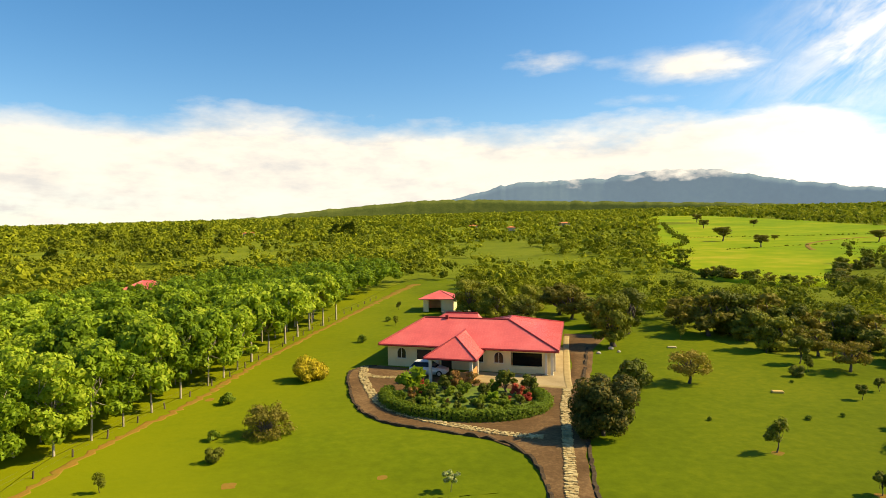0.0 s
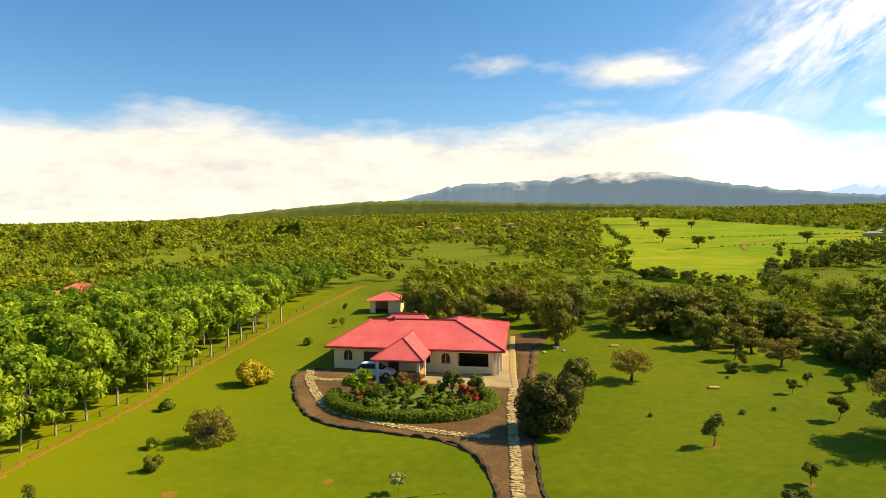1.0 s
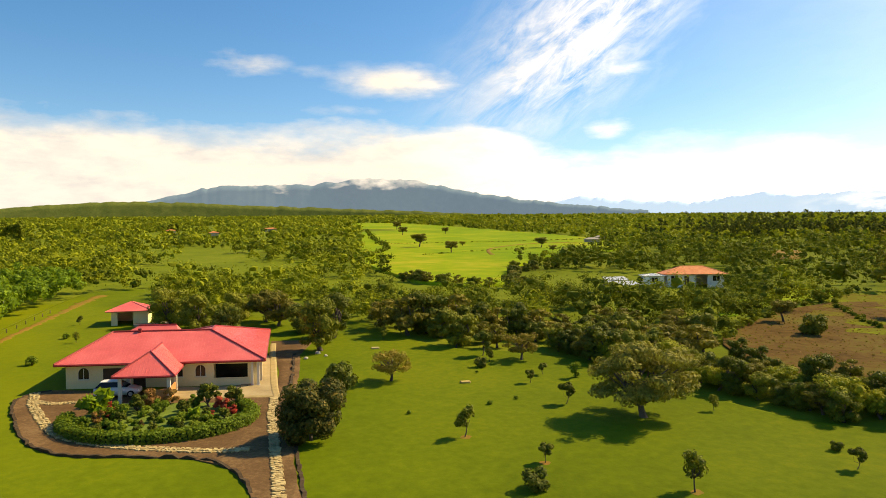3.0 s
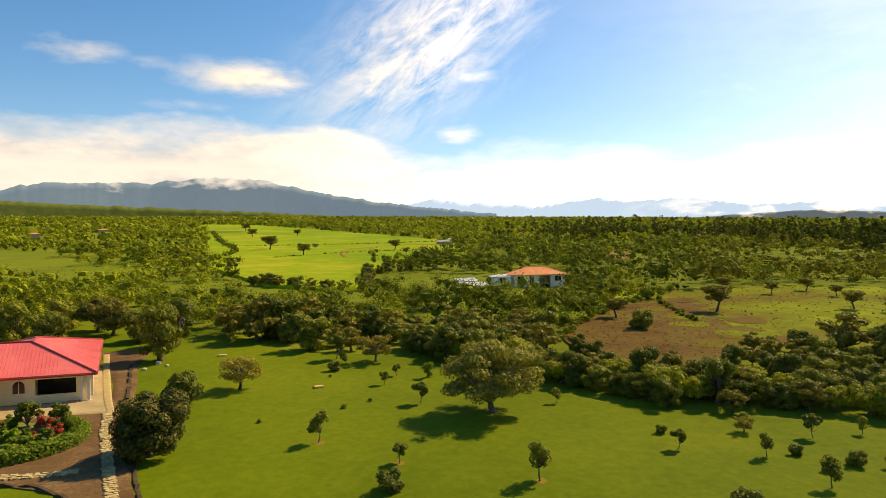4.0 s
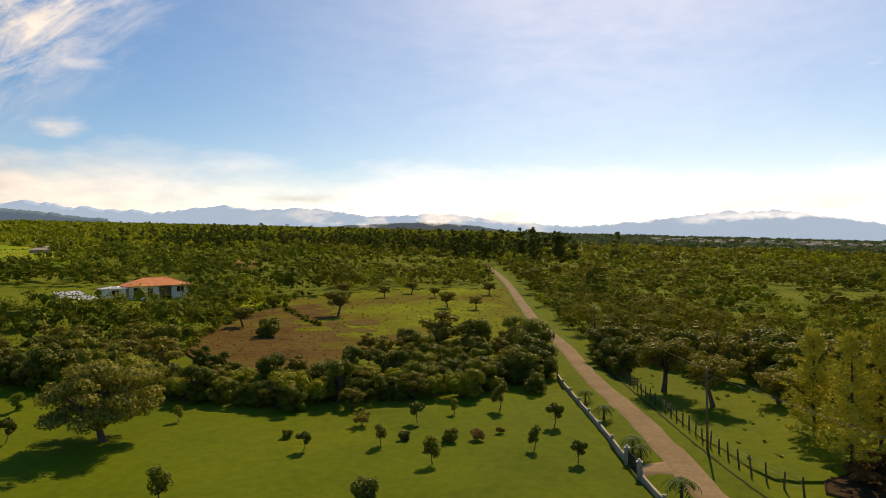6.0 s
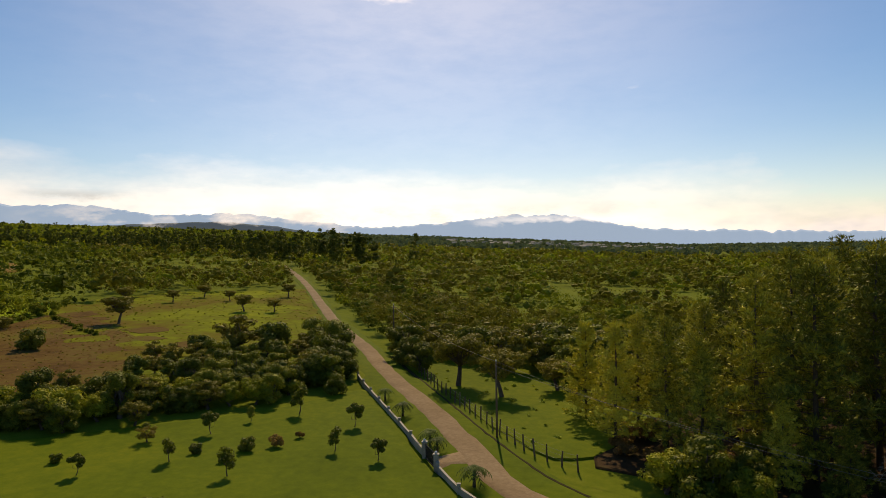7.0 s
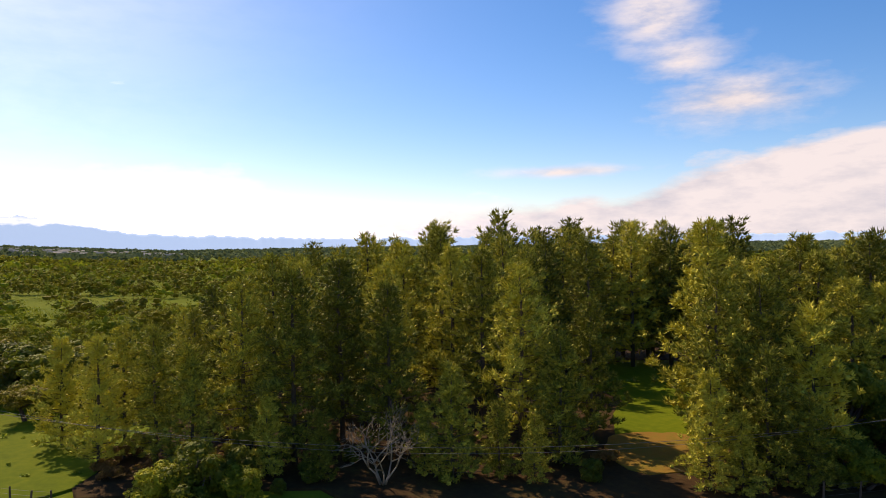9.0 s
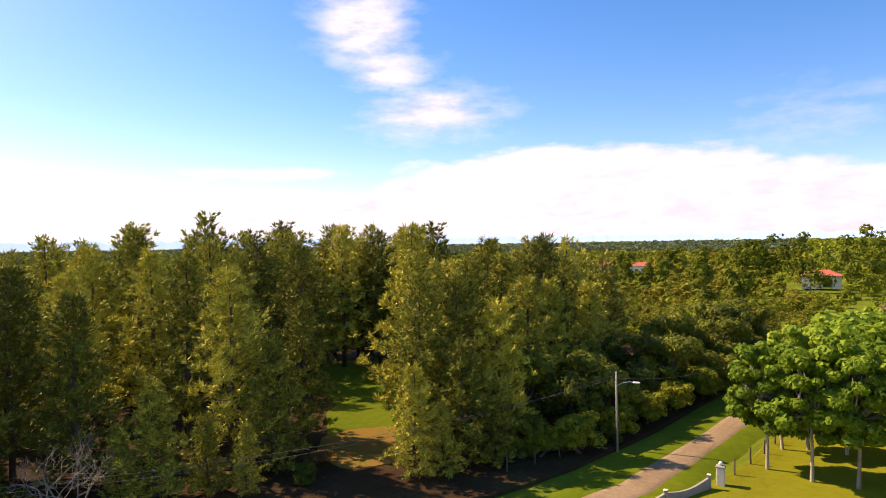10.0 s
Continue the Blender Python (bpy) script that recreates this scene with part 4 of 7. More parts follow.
    for p, q in ((0, 4), (1, 4), (4, 5)):
        part("ridge_cap", skew(bar_bm(Q[p], Q[q], 0.09)), M_RIDGE, porch)
    for p, q in ((0, 1), (1, 2), (3, 0)):
        part("fascia", skew(bar_bm(Vector(Q[p]) - Vector((0, 0, 0.10)), Vector(Q[q]) - Vector((0, 0, 0.10)), 0.09, 4)), M_RIDGE, porch)
    for a, b in ((10.8, -5.9), (6.5, -5.9), (10.8, -2.2), (6.5, -2.2)):
        column("column", h, a, b, -0.75, e - 0.1, M_TRIM, 0.16)
    part("porch_floor", skew(box_bm(6.0, 9.88, -6.3, -0.004, -0.9, -0.16, bevel=0.03)), M_SLAB, h)
    part("porch_panel", skew(box_bm(9.0, 10.6, -5.99, -5.83, -0.16, 0.95, bevel=0.02)), M_TERRA, h, "orange terracotta half wall")
    part("porch_panel", skew(box_bm(10.72, 10.88, -5.7, -2.4, -0.16, 0.95, bevel=0.02)), M_TERRA, h, "orange terracotta half wall")
    part("roof_vent", skew(box_bm(6.0, 6.35, 4.6, 4.95, R - 0.1, R + 0.35, bevel=0.03)), M_RIDGE, h, "small dark red roof vent")
    return h


M_DOOR = material("dark_wood_door", [(0.0, (0.035, 0.020, 0.012)), (1.0, (0.075, 0.045, 0.028))], 2, 8, 0.5, 0.1)
make_house()


def hip_house(name, x, y, yaw, w, d, wall_h, rise, roof_mat, wall_mat, label, openings=(), over=0.6, ridge=None, z=None, category="house", ribs=True):
    """A small hipped building with its front along local x; openings are (x, width, sill, head, kind)."""
    h = thing(name, x, y, ground_z(x, y) + 0.15 if z is None else z, yaw, label=label, category=category)
    t = 0.18
    xs = [-w / 2]
    for ox, ow, s, e, k in sorted(openings):
        part("wall", box_bm(xs[-1], ox - ow / 2, -d / 2, -d / 2 + t, -0.6, wall_h), wall_mat, h)
        if s > 0:
            part("wall", box_bm(ox - ow / 2, ox + ow / 2, -d / 2, -d / 2 + t, -0.6, s), wall_mat, h)
        part("wall", box_bm(ox - ow / 2, ox + ow / 2, -d / 2, -d / 2 + t, e, wall_h), wall_mat, h)
        if k == "window":
            win = part("window", box_bm(ox - ow / 2, ox + ow / 2, -d / 2 + 0.06, -d / 2 + 0.10, s, e), M_GLASS, h)
            part("glazing_bar", box_bm(ox - 0.03, ox + 0.03, -d / 2 + 0.03, -d / 2 + 0.058, s, e), M_WHITE, win)
        elif k == "door":
            part("door", box_bm(ox - ow / 2, ox + ow / 2, -d / 2 + 0.08, -d / 2 + 0.13, s, e), M_DOOR, h)
        xs.append(ox + ow / 2)
    part("wall", box_bm(xs[-1], w / 2, -d / 2, -d / 2 + t, -0.6, wall_h), wall_mat, h)
    part("wall", box_bm(-w / 2, -w / 2 + t, -d / 2 + t, d / 2, -0.6, wall_h), wall_mat, h)
    part("wall", box_bm(w / 2 - t, w / 2, -d / 2 + t, d / 2, -0.6, wall_h), wall_mat, h)
    part("wall", box_bm(-w / 2 + t, w / 2 - t, d / 2 - t, d / 2, -0.6, wall_h), wall_mat, h)
    X, Y = w / 2 + over, d / 2 + over
    k = max(X - Y, 0.02) if ridge is None else ridge
    P = [(-X, -Y, wall_h), (X, -Y, wall_h), (X, Y, wall_h), (-X, Y, wall_h), (-k, 0, wall_h + rise), (k, 0, wall_h + rise)]
    roof = part("roof", solid(poly_bm(P, [(0, 1, 5, 4), (1, 2, 5), (2, 3, 4, 5), (3, 0, 4)]), 0.12), roof_mat, h)
    if ribs:
        part("roof_rib", ribs_on([(P[0], P[1], P[5], P[4]), (P[1], P[2], P[5], P[5])], 0.5), roof_mat, roof)
    for p, q in ((0, 4), (1, 5), (2, 5), (3, 4), (4, 5)):
        part("ridge_cap", bar_bm(P[p], Vector(P[q]) + Vector((0.001, 0, 0)), 0.09), roof_mat, roof)
    return h


hip_house("garden_house", -0.2, 117.2, -8, 5.2, 5.0, 2.1, 1.2, M_ROOF, M_WALL, "small cream garden house with a red hip roof",
          ((-0.6, 2.2, 0, 1.85, "open"),), 0.7)
g = thing("garden_terrace", 2.6, 113.6, label="pale stone terrace beside the garden house", category="terrace")
part("slab", box_bm(-2.6, 2.6, -1.2, 1.4, -0.4, 0.35, bevel=0.05), M_SLAB, g)
hip_house("farm_house", 117.5, 116.5, -32, 12.4, 7.5, 2.5, 1.7, M_ORANGE, M_WHITE, "white farmhouse with an orange tiled hip roof among the trees",
          ((-4.6, 1.5, 0.9, 2.1, "window"), (-1.9, 1.1, 0, 2.1, "door"), (1.3, 2.6, 0, 2.2, "open"), (4.5, 1.5, 0.9, 2.1, "window")), 0.8, z=ground_z(117.5, 116.5) + 0.35)
hip_house("annexe", 108.4, 119.5, -32, 4.4, 4.4, 2.4, 0.4, M_METAL, M_WHITE, "small white annexe with a low grey roof", ((0.2, 1.4, 0.9, 2.0, "window"),), 0.4, ribs=False)
for sx, sy, sw, lab in ((92.6, 110.6, 6.0, "open shed with a pale metal roof"), (97.5, 119.0, 5.0, "far shed with a pale metal roof")):
    s = thing("shed", sx, sy, label=lab, category="shed", yaw=-22)
    part("roof", solid(poly_bm([(-sw / 2, -2, 2.1), (sw / 2, -2, 2.1), (sw / 2, 2, 2.7), (-sw / 2, 2, 2.7)], [(0, 1, 2, 3)]), 0.08), M_METAL, s)
    for px in (-sw / 2 + 0.2, 0, sw / 2 - 0.2):
        for py, pz in ((-1.8, 2.05), (1.8, 2.6)):
            part("post", box_bm(px - 0.07, px + 0.07, py - 0.07, py + 0.07, -0.3, pz), M_WOOD, s)
    part("wall", box_bm(-sw / 2 + 0.3, sw / 2 - 0.3, 1.9, 2.0, -0.3, 2.5), M_CONC, s)
for hx, hy, yaw, w, d, mat in ((-61.5, 140.0, 10, 7.2, 5.5, M_ROOF), (66, -312, 190, 10, 7, M_DULLRED), (84, -316, 190, 8, 6, M_DULLRED), (-4.3, -236, 178, 10.5, 7, M_DULLRED)):
    hip_house("cottage", hx, hy, yaw, w, d, 2.6 if hy > 0 else 3.4, 1.7, mat, M_WHITE, "white cottage with a red roof among the trees", ((-2.2, 1.4, 0.9, 2.0, "window"), (1.6, 2.4, 0, 2.1, "open")), 0.7, z=ground_z(hx, hy) + (0.3 if hy > 0 else 1.0), ribs=False)


def make_car(x, y, yaw):
    """A silver hatchback: lofted body, glasshouse, wheels and lamps."""
    c = thing("car", x, y, ground_z(x, y) + 0.22, yaw, label="silver hatchback car parked in front of the porch", category="car")
    # sections along the length: x, half width, bottom, belt height
    secs = [(-2.0, 0.62, 0.42, 0.72), (-1.92, 0.78, 0.28, 0.88), (-1.3, 0.84, 0.22, 0.95), (-0.4, 0.85, 0.20, 0.97), (0.7, 0.85, 0.20, 0.93), (1.35, 0.82, 0.22, 0.86), (1.85, 0.74, 0.28, 0.72), (2.0, 0.58, 0.36, 0.60)]
    bm = bmesh.new()
    rows = []
    for sx, hw, lo, hi in secs:
        rows.append([bm.verts.new((sx, y, z)) for y, z in ((-hw * 0.9, lo), (-hw, (lo + hi) / 2), (-hw * 0.93, hi), (-hw * 0.5, hi + 0.03), (hw * 0.5, hi + 0.03), (hw * 0.93, hi), (hw, (lo + hi) / 2), (hw * 0.9, lo))])
    for r, s in zip(rows, rows[1:]):
        for i in range(7):
            bm.faces.new((r[i], s[i], s[i + 1], r[i + 1]))
        bm.faces.new((r[7], s[7], s[0], r[0]))
    bm.faces.new(rows[0])
    bm.faces.new(rows[-1][::-1])
    bmesh.ops.recalc_face_normals(bm, faces=bm.faces)
    part("body", bm, M_CAR, c, smooth=True)
    bm = bmesh.new()
    low = [(-1.85, -0.76, 0.95), (0.95, -0.76, 0.93), (0.95, 0.76, 0.93), (-1.85, 0.76, 0.95)]
    top = [(-1.35, -0.58, 1.43), (0.15, -0.58, 1.46), (0.15, 0.58, 1.46), (-1.35, 0.58, 1.43)]
    lo, hi = [bm.verts.new(p) for p in low], [bm.verts.new(p) for p in top]
    for i in range(4):
        bm.faces.new((lo[i], lo[(i + 1) % 4], hi[(i + 1) % 4], hi[i]))
    bm.faces.new(hi)
    part("windows", bm, M_GLASS, c, "dark car glass")
    part("roof", box_bm(-1.42, 0.22, -0.62, 0.62, 1.42, 1.50, bevel=0.035), M_CAR, c)
    for sx, sy in ((-1.25, -0.78), (1.28, -0.78), (-1.25, 0.78), (1.28, 0.78)):
        bm = bmesh.new()
        bmesh.ops.create_cone(bm, segments=16, radius1=0.31, radius2=0.31, depth=0.2, cap_ends=True, matrix=pose(sx, sy, 0.31, 90, 0, 0))
        w = part("wheel", bm, M_TYRE, c, "black tyre")
        bm = bmesh.new()
        bmesh.ops.create_cone(bm, segments=12, radius1=0.19, radius2=0.15, depth=0.03, cap_ends=True, matrix=pose(sx, sy + math.copysign(0.11, sy), 0.31, 90 * math.copysign(1, sy), 0, 0))
        part("rim", bm, M_METAL, w)
    for sy in (-0.55, 0.55):
        part("headlight", box_bm(1.82, 1.95, sy - 0.16, sy + 0.16, 0.58, 0.72, bevel=0.03), M_LAMP, c)
        part("tail_light", box_bm(-2.01, -1.9, sy - 0.12, sy + 0.12, 0.62, 0.84, bevel=0.02), M_REAR, c)
    return c


M_REAR = material("red_lamp_lens", [(0.0, (0.30, 0.01, 0.01)), (1.0, (0.40, 0.02, 0.02))], 3, 4, 0.3, 0.0)
make_car(-1.4, 69.6, -14)

# ---- plants ----
def leaf_arrays(centres, outward, size, rng, flat=0.36, long=1.7, droop=0.0):
    """One pointed leaf or spray at each centre, facing roughly outward."""
    n = len(centres)
    nor = outward + rng.normal(0, flat, (n, 3))
    nor[:, 2] += 0.25
    nor /= np.linalg.norm(nor, axis=1)[:, None] + 1e-9
    t = rng.normal(0, 1, (n, 3))
    t[:, 2] -= droop
    t -= nor * (t * nor).sum(1)[:, None]
    t /= np.linalg.norm(t, axis=1)[:, None] + 1e-9
    s = np.cross(nor, t)
    k = (size * rng.uniform(0.6, 1.35, n))[:, None]
    a, b = t * k * long / 2, s * k / 2
    vs = np.stack([centres + a, centres - a * 0.7 + b, centres - a * 0.7 - b], 1).reshape(-1, 3)
    fs = np.arange(n * 3).reshape(-1, 3)
    return vs, fs


def lobe_leaves(lobes, count, size, rng, shell=0.55, **kw):
    """Leaves over a set of lobes (x, y, z, rx, ry, rz)."""
    L = np.array(lobes, float)
    area = (L[:, 3] * L[:, 4] + L[:, 5] * (L[:, 3] + L[:, 4]) / 2)
    pick = rng.choice(len(L), count, p=area / area.sum())
    d = rng.normal(0, 1, (count, 3))
    d /= np.linalg.norm(d, axis=1)[:, None]
    r = shell + (1.06 - shell) * rng.uniform(0, 1, count) ** 0.6
    c = L[pick, :3] + d * L[pick, 3:] * r[:, None]
    return leaf_arrays(c, d, size, rng, **kw)


ICO = bmesh.new()
bmesh.ops.create_icosphere(ICO, subdivisions=1, radius=1.0)
ICO_V, ICO_F = np.array([v.co[:] for v in ICO.verts]), np.array([[v.index for v in f.verts] for f in ICO.faces])
ICO.free()


def core_arrays(centres, radii, rng, fill=0.8):
    """Uneven solid hearts of leaf clumps, which the outer leaves hide."""
    c, r = np.asarray(centres, float), np.asarray(radii, float) * fill
    n, k = len(c), len(ICO_V)
    v = c[:, None, :] + ICO_V[None] * r[:, None, :] * rng.uniform(0.45, 1.18, (n, k, 1))
    f = (ICO_F[None] + (np.arange(n) * k)[:, None, None]).reshape(-1, 3)
    return v.reshape(-1, 3), f


def both(a, b):
    """Two sets of triangles as one."""
    return np.concatenate([a[0], b[0]]), np.concatenate([np.asarray(a[1]), np.asarray(b[1]) + len(a[0])])


def limb_paths(lobes, base, fork, rng, r0, reach=0.8, bend=0.06):
    """A trunk to the fork and a bent limb into each lobe."""
    chunks = []
    f = np.array(fork, float)
    b = np.array(base, float)
    mid = (b + f) / 2 + rng.normal(0, bend * np.linalg.norm(f - b), 3) * (1, 1, 0)
    chunks.append(tube_arrays([b - (0, 0, 0.25), b + (0, 0, 0.05), mid, f], [r0 * 1.35, r0 * 1.1, r0 * 0.85, r0 * 0.7], 7))
    for l in lobes:
        e = f + (np.array(l[:3]) - f) * reach
        m = (f + e) / 2 + rng.normal(0, 0.12 * np.linalg.norm(e - f), 3)
        chunks.append(tube_arrays([f - (0, 0, r0 * 0.5), m, e], [r0 * 0.5, r0 * 0.32, r0 * 0.12], 5))
    return join_arrays(chunks)


def make_tree(name, seed, height, width, bare, nlobes, leaves, leaf, leaf_mat, bark, label, category="tree", flat=0.5, shell=0.5, thick=0.045, lean=0.1, long=1.7, lob=(0.24, 0.40), core=0.0, fork=0.12):
    """A tree with a forked trunk and an uneven crown of lobes; bare is the clear stem's share of the height."""
    rng = np.random.default_rng(seed)
    lobes = []
    cz, ch = height * (bare + 1) / 2, height * (1 - bare) / 2
    for i in range(nlobes):
        a = 2.4 * i + rng.uniform(-0.4, 0.4)
        r = width / 2 * 0.68 * math.sqrt((i + 0.5) / nlobes)
        z = cz + ch * 0.62 * rng.uniform(-1, 1) * (1 - 0.5 * (r / (width / 2)) ** 2)
        k = width / 2 * rng.uniform(*lob)
        lobes.append((r * math.cos(a), r * math.sin(a), z, k, k, max(k * rng.uniform(flat, flat + 0.3), 0.1)))
    root = new(name)
    tagged(root, label, category)
    v, f = limb_paths(lobes, (0, 0, 0), (rng.uniform(-lean, lean) * width, rng.uniform(-lean, lean) * width, height * max(bare + fork, 0.18)), rng, height * thick, bend=lean * 0.6)
    part_mesh("trunk", mesh_of("trunk", v, f, bark, True), root)
    v, f = lobe_leaves(lobes, leaves, leaf, rng, shell, long=long)
    if core:
        L = np.array(lobes)
        v, f = both((v, f), core_arrays(L[:, :3], L[:, 3:], rng, core))
    part_mesh("crown", mesh_of("crown", v, f, leaf_mat, True), root)
    return root


def make_pine(name, seed, height, width, leaf_mat, label, bare=0.16, sprays=4600, coarse=1.0):
    """A tropical pine: straight stem, rising whorled branches, tufts of needles at their ends."""
    rng = np.random.default_rng(seed)
    root = new(name)
    tagged(root, label, "pine tree")
    chunks = [tube_arrays([(0, 0, -0.3), (0.05, 0, height * 0.3), (rng.uniform(-.2, .2), rng.uniform(-.2, .2), height * 0.7), (rng.uniform(-.25, .25), 0, height * 0.98)],
                          [height * 0.016, height * 0.013, height * 0.008, 0.02], 7)]
    z = height * bare
    a = 0.0
    tips = []
    while z < height * 0.97:
        t = (z / height - bare) / (1 - bare)
        reach = width / 2 * (1 - t) ** 0.78 * rng.uniform(0.48, 1.18) * (0.70 + 0.30 * min(1, t * 5)) + 0.22
        a += 2.4 + rng.uniform(-0.5, 0.5)
        rise = reach * rng.uniform(0.15, 0.6) * (0.5 + t)
        d = np.array([math.cos(a), math.sin(a), 0])
        p0, p1, p2 = np.array([0, 0, z]), np.array([0, 0, z]) + d * reach * 0.55 + (0, 0, rise * 0.25), np.array([0, 0, z]) + d * reach + (0, 0, rise)
        chunks.append(tube_arrays([p0, p1, p2], [0.055 * (1.2 - t), 0.035 * (1.2 - t), 0.012], 3))
        tips.append((p0, p1, p2, reach))
        z += rng.uniform(0.10, 0.30) * (1.15 - 0.55 * t) * height / 16
    w = np.array([q[3] for q in tips]) + 0.4
    per = np.maximum(8, (sprays * w / w.sum())).astype(int)
    cs, ts, hs, hearts, sizes = [], [], [], [], []
    for (p0, p1, p2, reach), k in zip(tips, per):
        # each branch carries plumes that turn upwards, each a brush of needle sprays round a dense heart
        tufts = max(2, int(reach * 2.5))
        for q in range(tufts):
            u = 0.20 + 0.84 * (q + rng.uniform(0, 1)) / tufts
            c = (p0 * (1 - u) ** 2 + 2 * p1 * u * (1 - u) + p2 * u * u) + rng.normal(0, 0.12 + 0.07 * reach, 3) * (1, 1, 0.5)
            m = max(5, k // tufts)
            out = np.array([c[0], c[1], 0.0]) / (math.hypot(c[0], c[1]) + 1e-6)
            lead = out * 0.55 + (0, 0, 0.80)
            d = lead + rng.normal(0, 0.60, (m, 3))
            d /= np.linalg.norm(d, axis=1)[:, None]
            cs.append(c + d * rng.uniform(0.08, 0.56, m)[:, None])
            ts.append(d)
            hs.append(np.repeat((out * 0.85 + (0, 0, 0.40))[None], m, 0))
            if reach > 0.9 and c[2] < height * 0.86:
                hearts.append(c + lead * 0.10)
                sizes.append(np.array((0.24, 0.24, 0.20)) * rng.uniform(0.7, 1.3))
    c, t, h = np.concatenate(cs), np.concatenate(ts), np.concatenate(hs)
    v, f = join_arrays(chunks)
    part_mesh("trunk", mesh_of("trunk", v, f, M_BARK, True), root)
    n = len(c)
    nor = h + rng.normal(0, 0.30, (n, 3))
    nor -= t * (nor * t).sum(1)[:, None]
    nor /= np.linalg.norm(nor, axis=1)[:, None] + 1e-6
    s = np.cross(nor, t)
    k = (rng.uniform(0.7, 1.3, n) * coarse)[:, None]
    v = np.stack([c + t * 0.25 * k, c - t * 0.10 * k + s * 0.056 * k, c - t * 0.10 * k - s * 0.056 * k], 1).reshape(-1, 3)
    v, f = both((v, np.arange(n * 3).reshape(-1, 3)), core_arrays(hearts, np.array(sizes) * coarse ** 0.5, rng, 1.0))
    part_mesh("crown", mesh_of("crown", v, f, leaf_mat, True), root)
    return root


def set_at(x, y, scale=1.0, yaw=0.0, sink=0.0, tall=1.0):
    return pose(x, y, ground_z(x, y) + 0.12 - sink, 0, 0, yaw) @ Matrix.Diagonal((scale, scale, scale * tall, 1))


USED = set()


def plant(proto, x, y, scale=1.0, yaw=None, group="", label="", tall=1.0):
    """Sets a plant down: the first time the model itself, then copies."""
    yaw = RNG.uniform(0, 360) if yaw is None else yaw
    m = set_at(x, y, scale, yaw, 0, tall)
    if proto.name not in USED:
        USED.add(proto.name)
        proto.matrix_basis = m
        ob = proto
    else:
        keep = proto.matrix_basis.copy()
        proto.matrix_basis = Matrix.Identity(4)
        ob = copy_thing(proto, m)
        proto.matrix_basis = keep
    return tagged(ob, label, group=group)


WOODS = [make_tree("woodland_tree", 11, 6.0, 6.5, -0.16, 30, 4600, 0.185, L_WOOD, M_BARK, "rounded leafy green tree in the woods", flat=0.55, lob=(0.20, 0.36), shell=0.78, core=0.80),
         make_tree("woodland_tree", 12, 6.6, 5.4, -0.14, 28, 4400, 0.185, L_WOOD, M_BARK, "tall leafy green tree in the woods", flat=0.7, lob=(0.20, 0.36), shell=0.78, core=0.80),
         make_tree("woodland_tree", 13, 5.2, 7.0, -0.05, 30, 4200, 0.18, L_OLIVE, M_BARK, "spreading flat-topped olive tree in the woods", flat=0.3, lob=(0.18, 0.32), shell=0.7, core=0.72),
         make_tree("woodland_tree", 14, 5.0, 5.6, -0.2, 28, 4300, 0.18, L_DARK, M_BARK, "dense dark green tree in the woods", flat=0.6, lob=(0.20, 0.36), shell=0.78, core=0.80),
         make_tree("woodland_tree", 15, 4.0, 4.6, -0.2, 24, 3400, 0.165, L_WOOD, M_BARK, "low bushy green tree in the woods", flat=0.6, lob=(0.20, 0.38), shell=0.78, core=0.80)]
TEAKS = [make_tree("plantation_tree", s, 7.8, 5.0, 0.0, 48, 5800, 0.22, L_TEAK, M_PALE, "pale-stemmed plantation tree with broad bright leaves", flat=0.65, thick=0.0105, long=1.5, lean=0.02, shell=0.70, lob=(0.16, 0.32), core=0.62, fork=0.36) for s in (21, 22, 23)]
MIDTEAKS = [make_tree("plantation_tree", s, 7.8, 5.0, 0.02, 36, 2900, 0.28, L_TEAK, M_PALE, "pale-stemmed plantation tree of the middle rows", flat=0.65, thick=0.0105, long=1.5, lean=0.02, shell=0.70, lob=(0.18, 0.34), core=0.66, fork=0.34) for s in (28, 29)]
SOUTHTEAKS = [make_tree("plantation_tree", s, 10.6, 6.5, 0.10, 84, 12500, 0.26, L_TEAK, M_PALE, "tall pale-stemmed tree with bright leaves beside the road", flat=0.55, thick=0.0115, long=1.5, lean=0.02, shell=0.55, lob=(0.10, 0.21), core=0.42, fork=0.30) for s in (26, 27)]
PINES = [make_pine("pine_tree", 31, 16, 9.8, L_PINE, "tall green pine tree of the roadside grove", 0.12, 12500),
         make_pine("pine_tree", 32, 16, 9.4, L_PINE, "tall bushy green pine tree of the grove", 0.06, 13500),
         make_pine("pine_tree", 33, 16, 8.6, L_PINE, "slender pine tree with an open crown", 0.14, 10500),
         make_pine("pine_tree", 34, 12, 8.0, L_PINE, "young bushy pine tree at the grove's edge", 0.02, 11500)]


FARPINES = [make_pine("pine_tree", s, 16, 9.2, L_PINE, "tall pine tree deep in the grove", 0.10, 5200, 1.3) for s in (35, 36)]
FARTEAKS = [make_tree("plantation_tree", s, 7.8, 5.0, 0.20, 22, 1300, 0.38, L_TEAK, M_PALE, "plantation tree in the inner rows with broad bright leaves", flat=0.65, thick=0.016, long=1.4, lean=0.02, shell=0.75, lob=(0.22, 0.38), core=0.72) for s in (24, 25)]


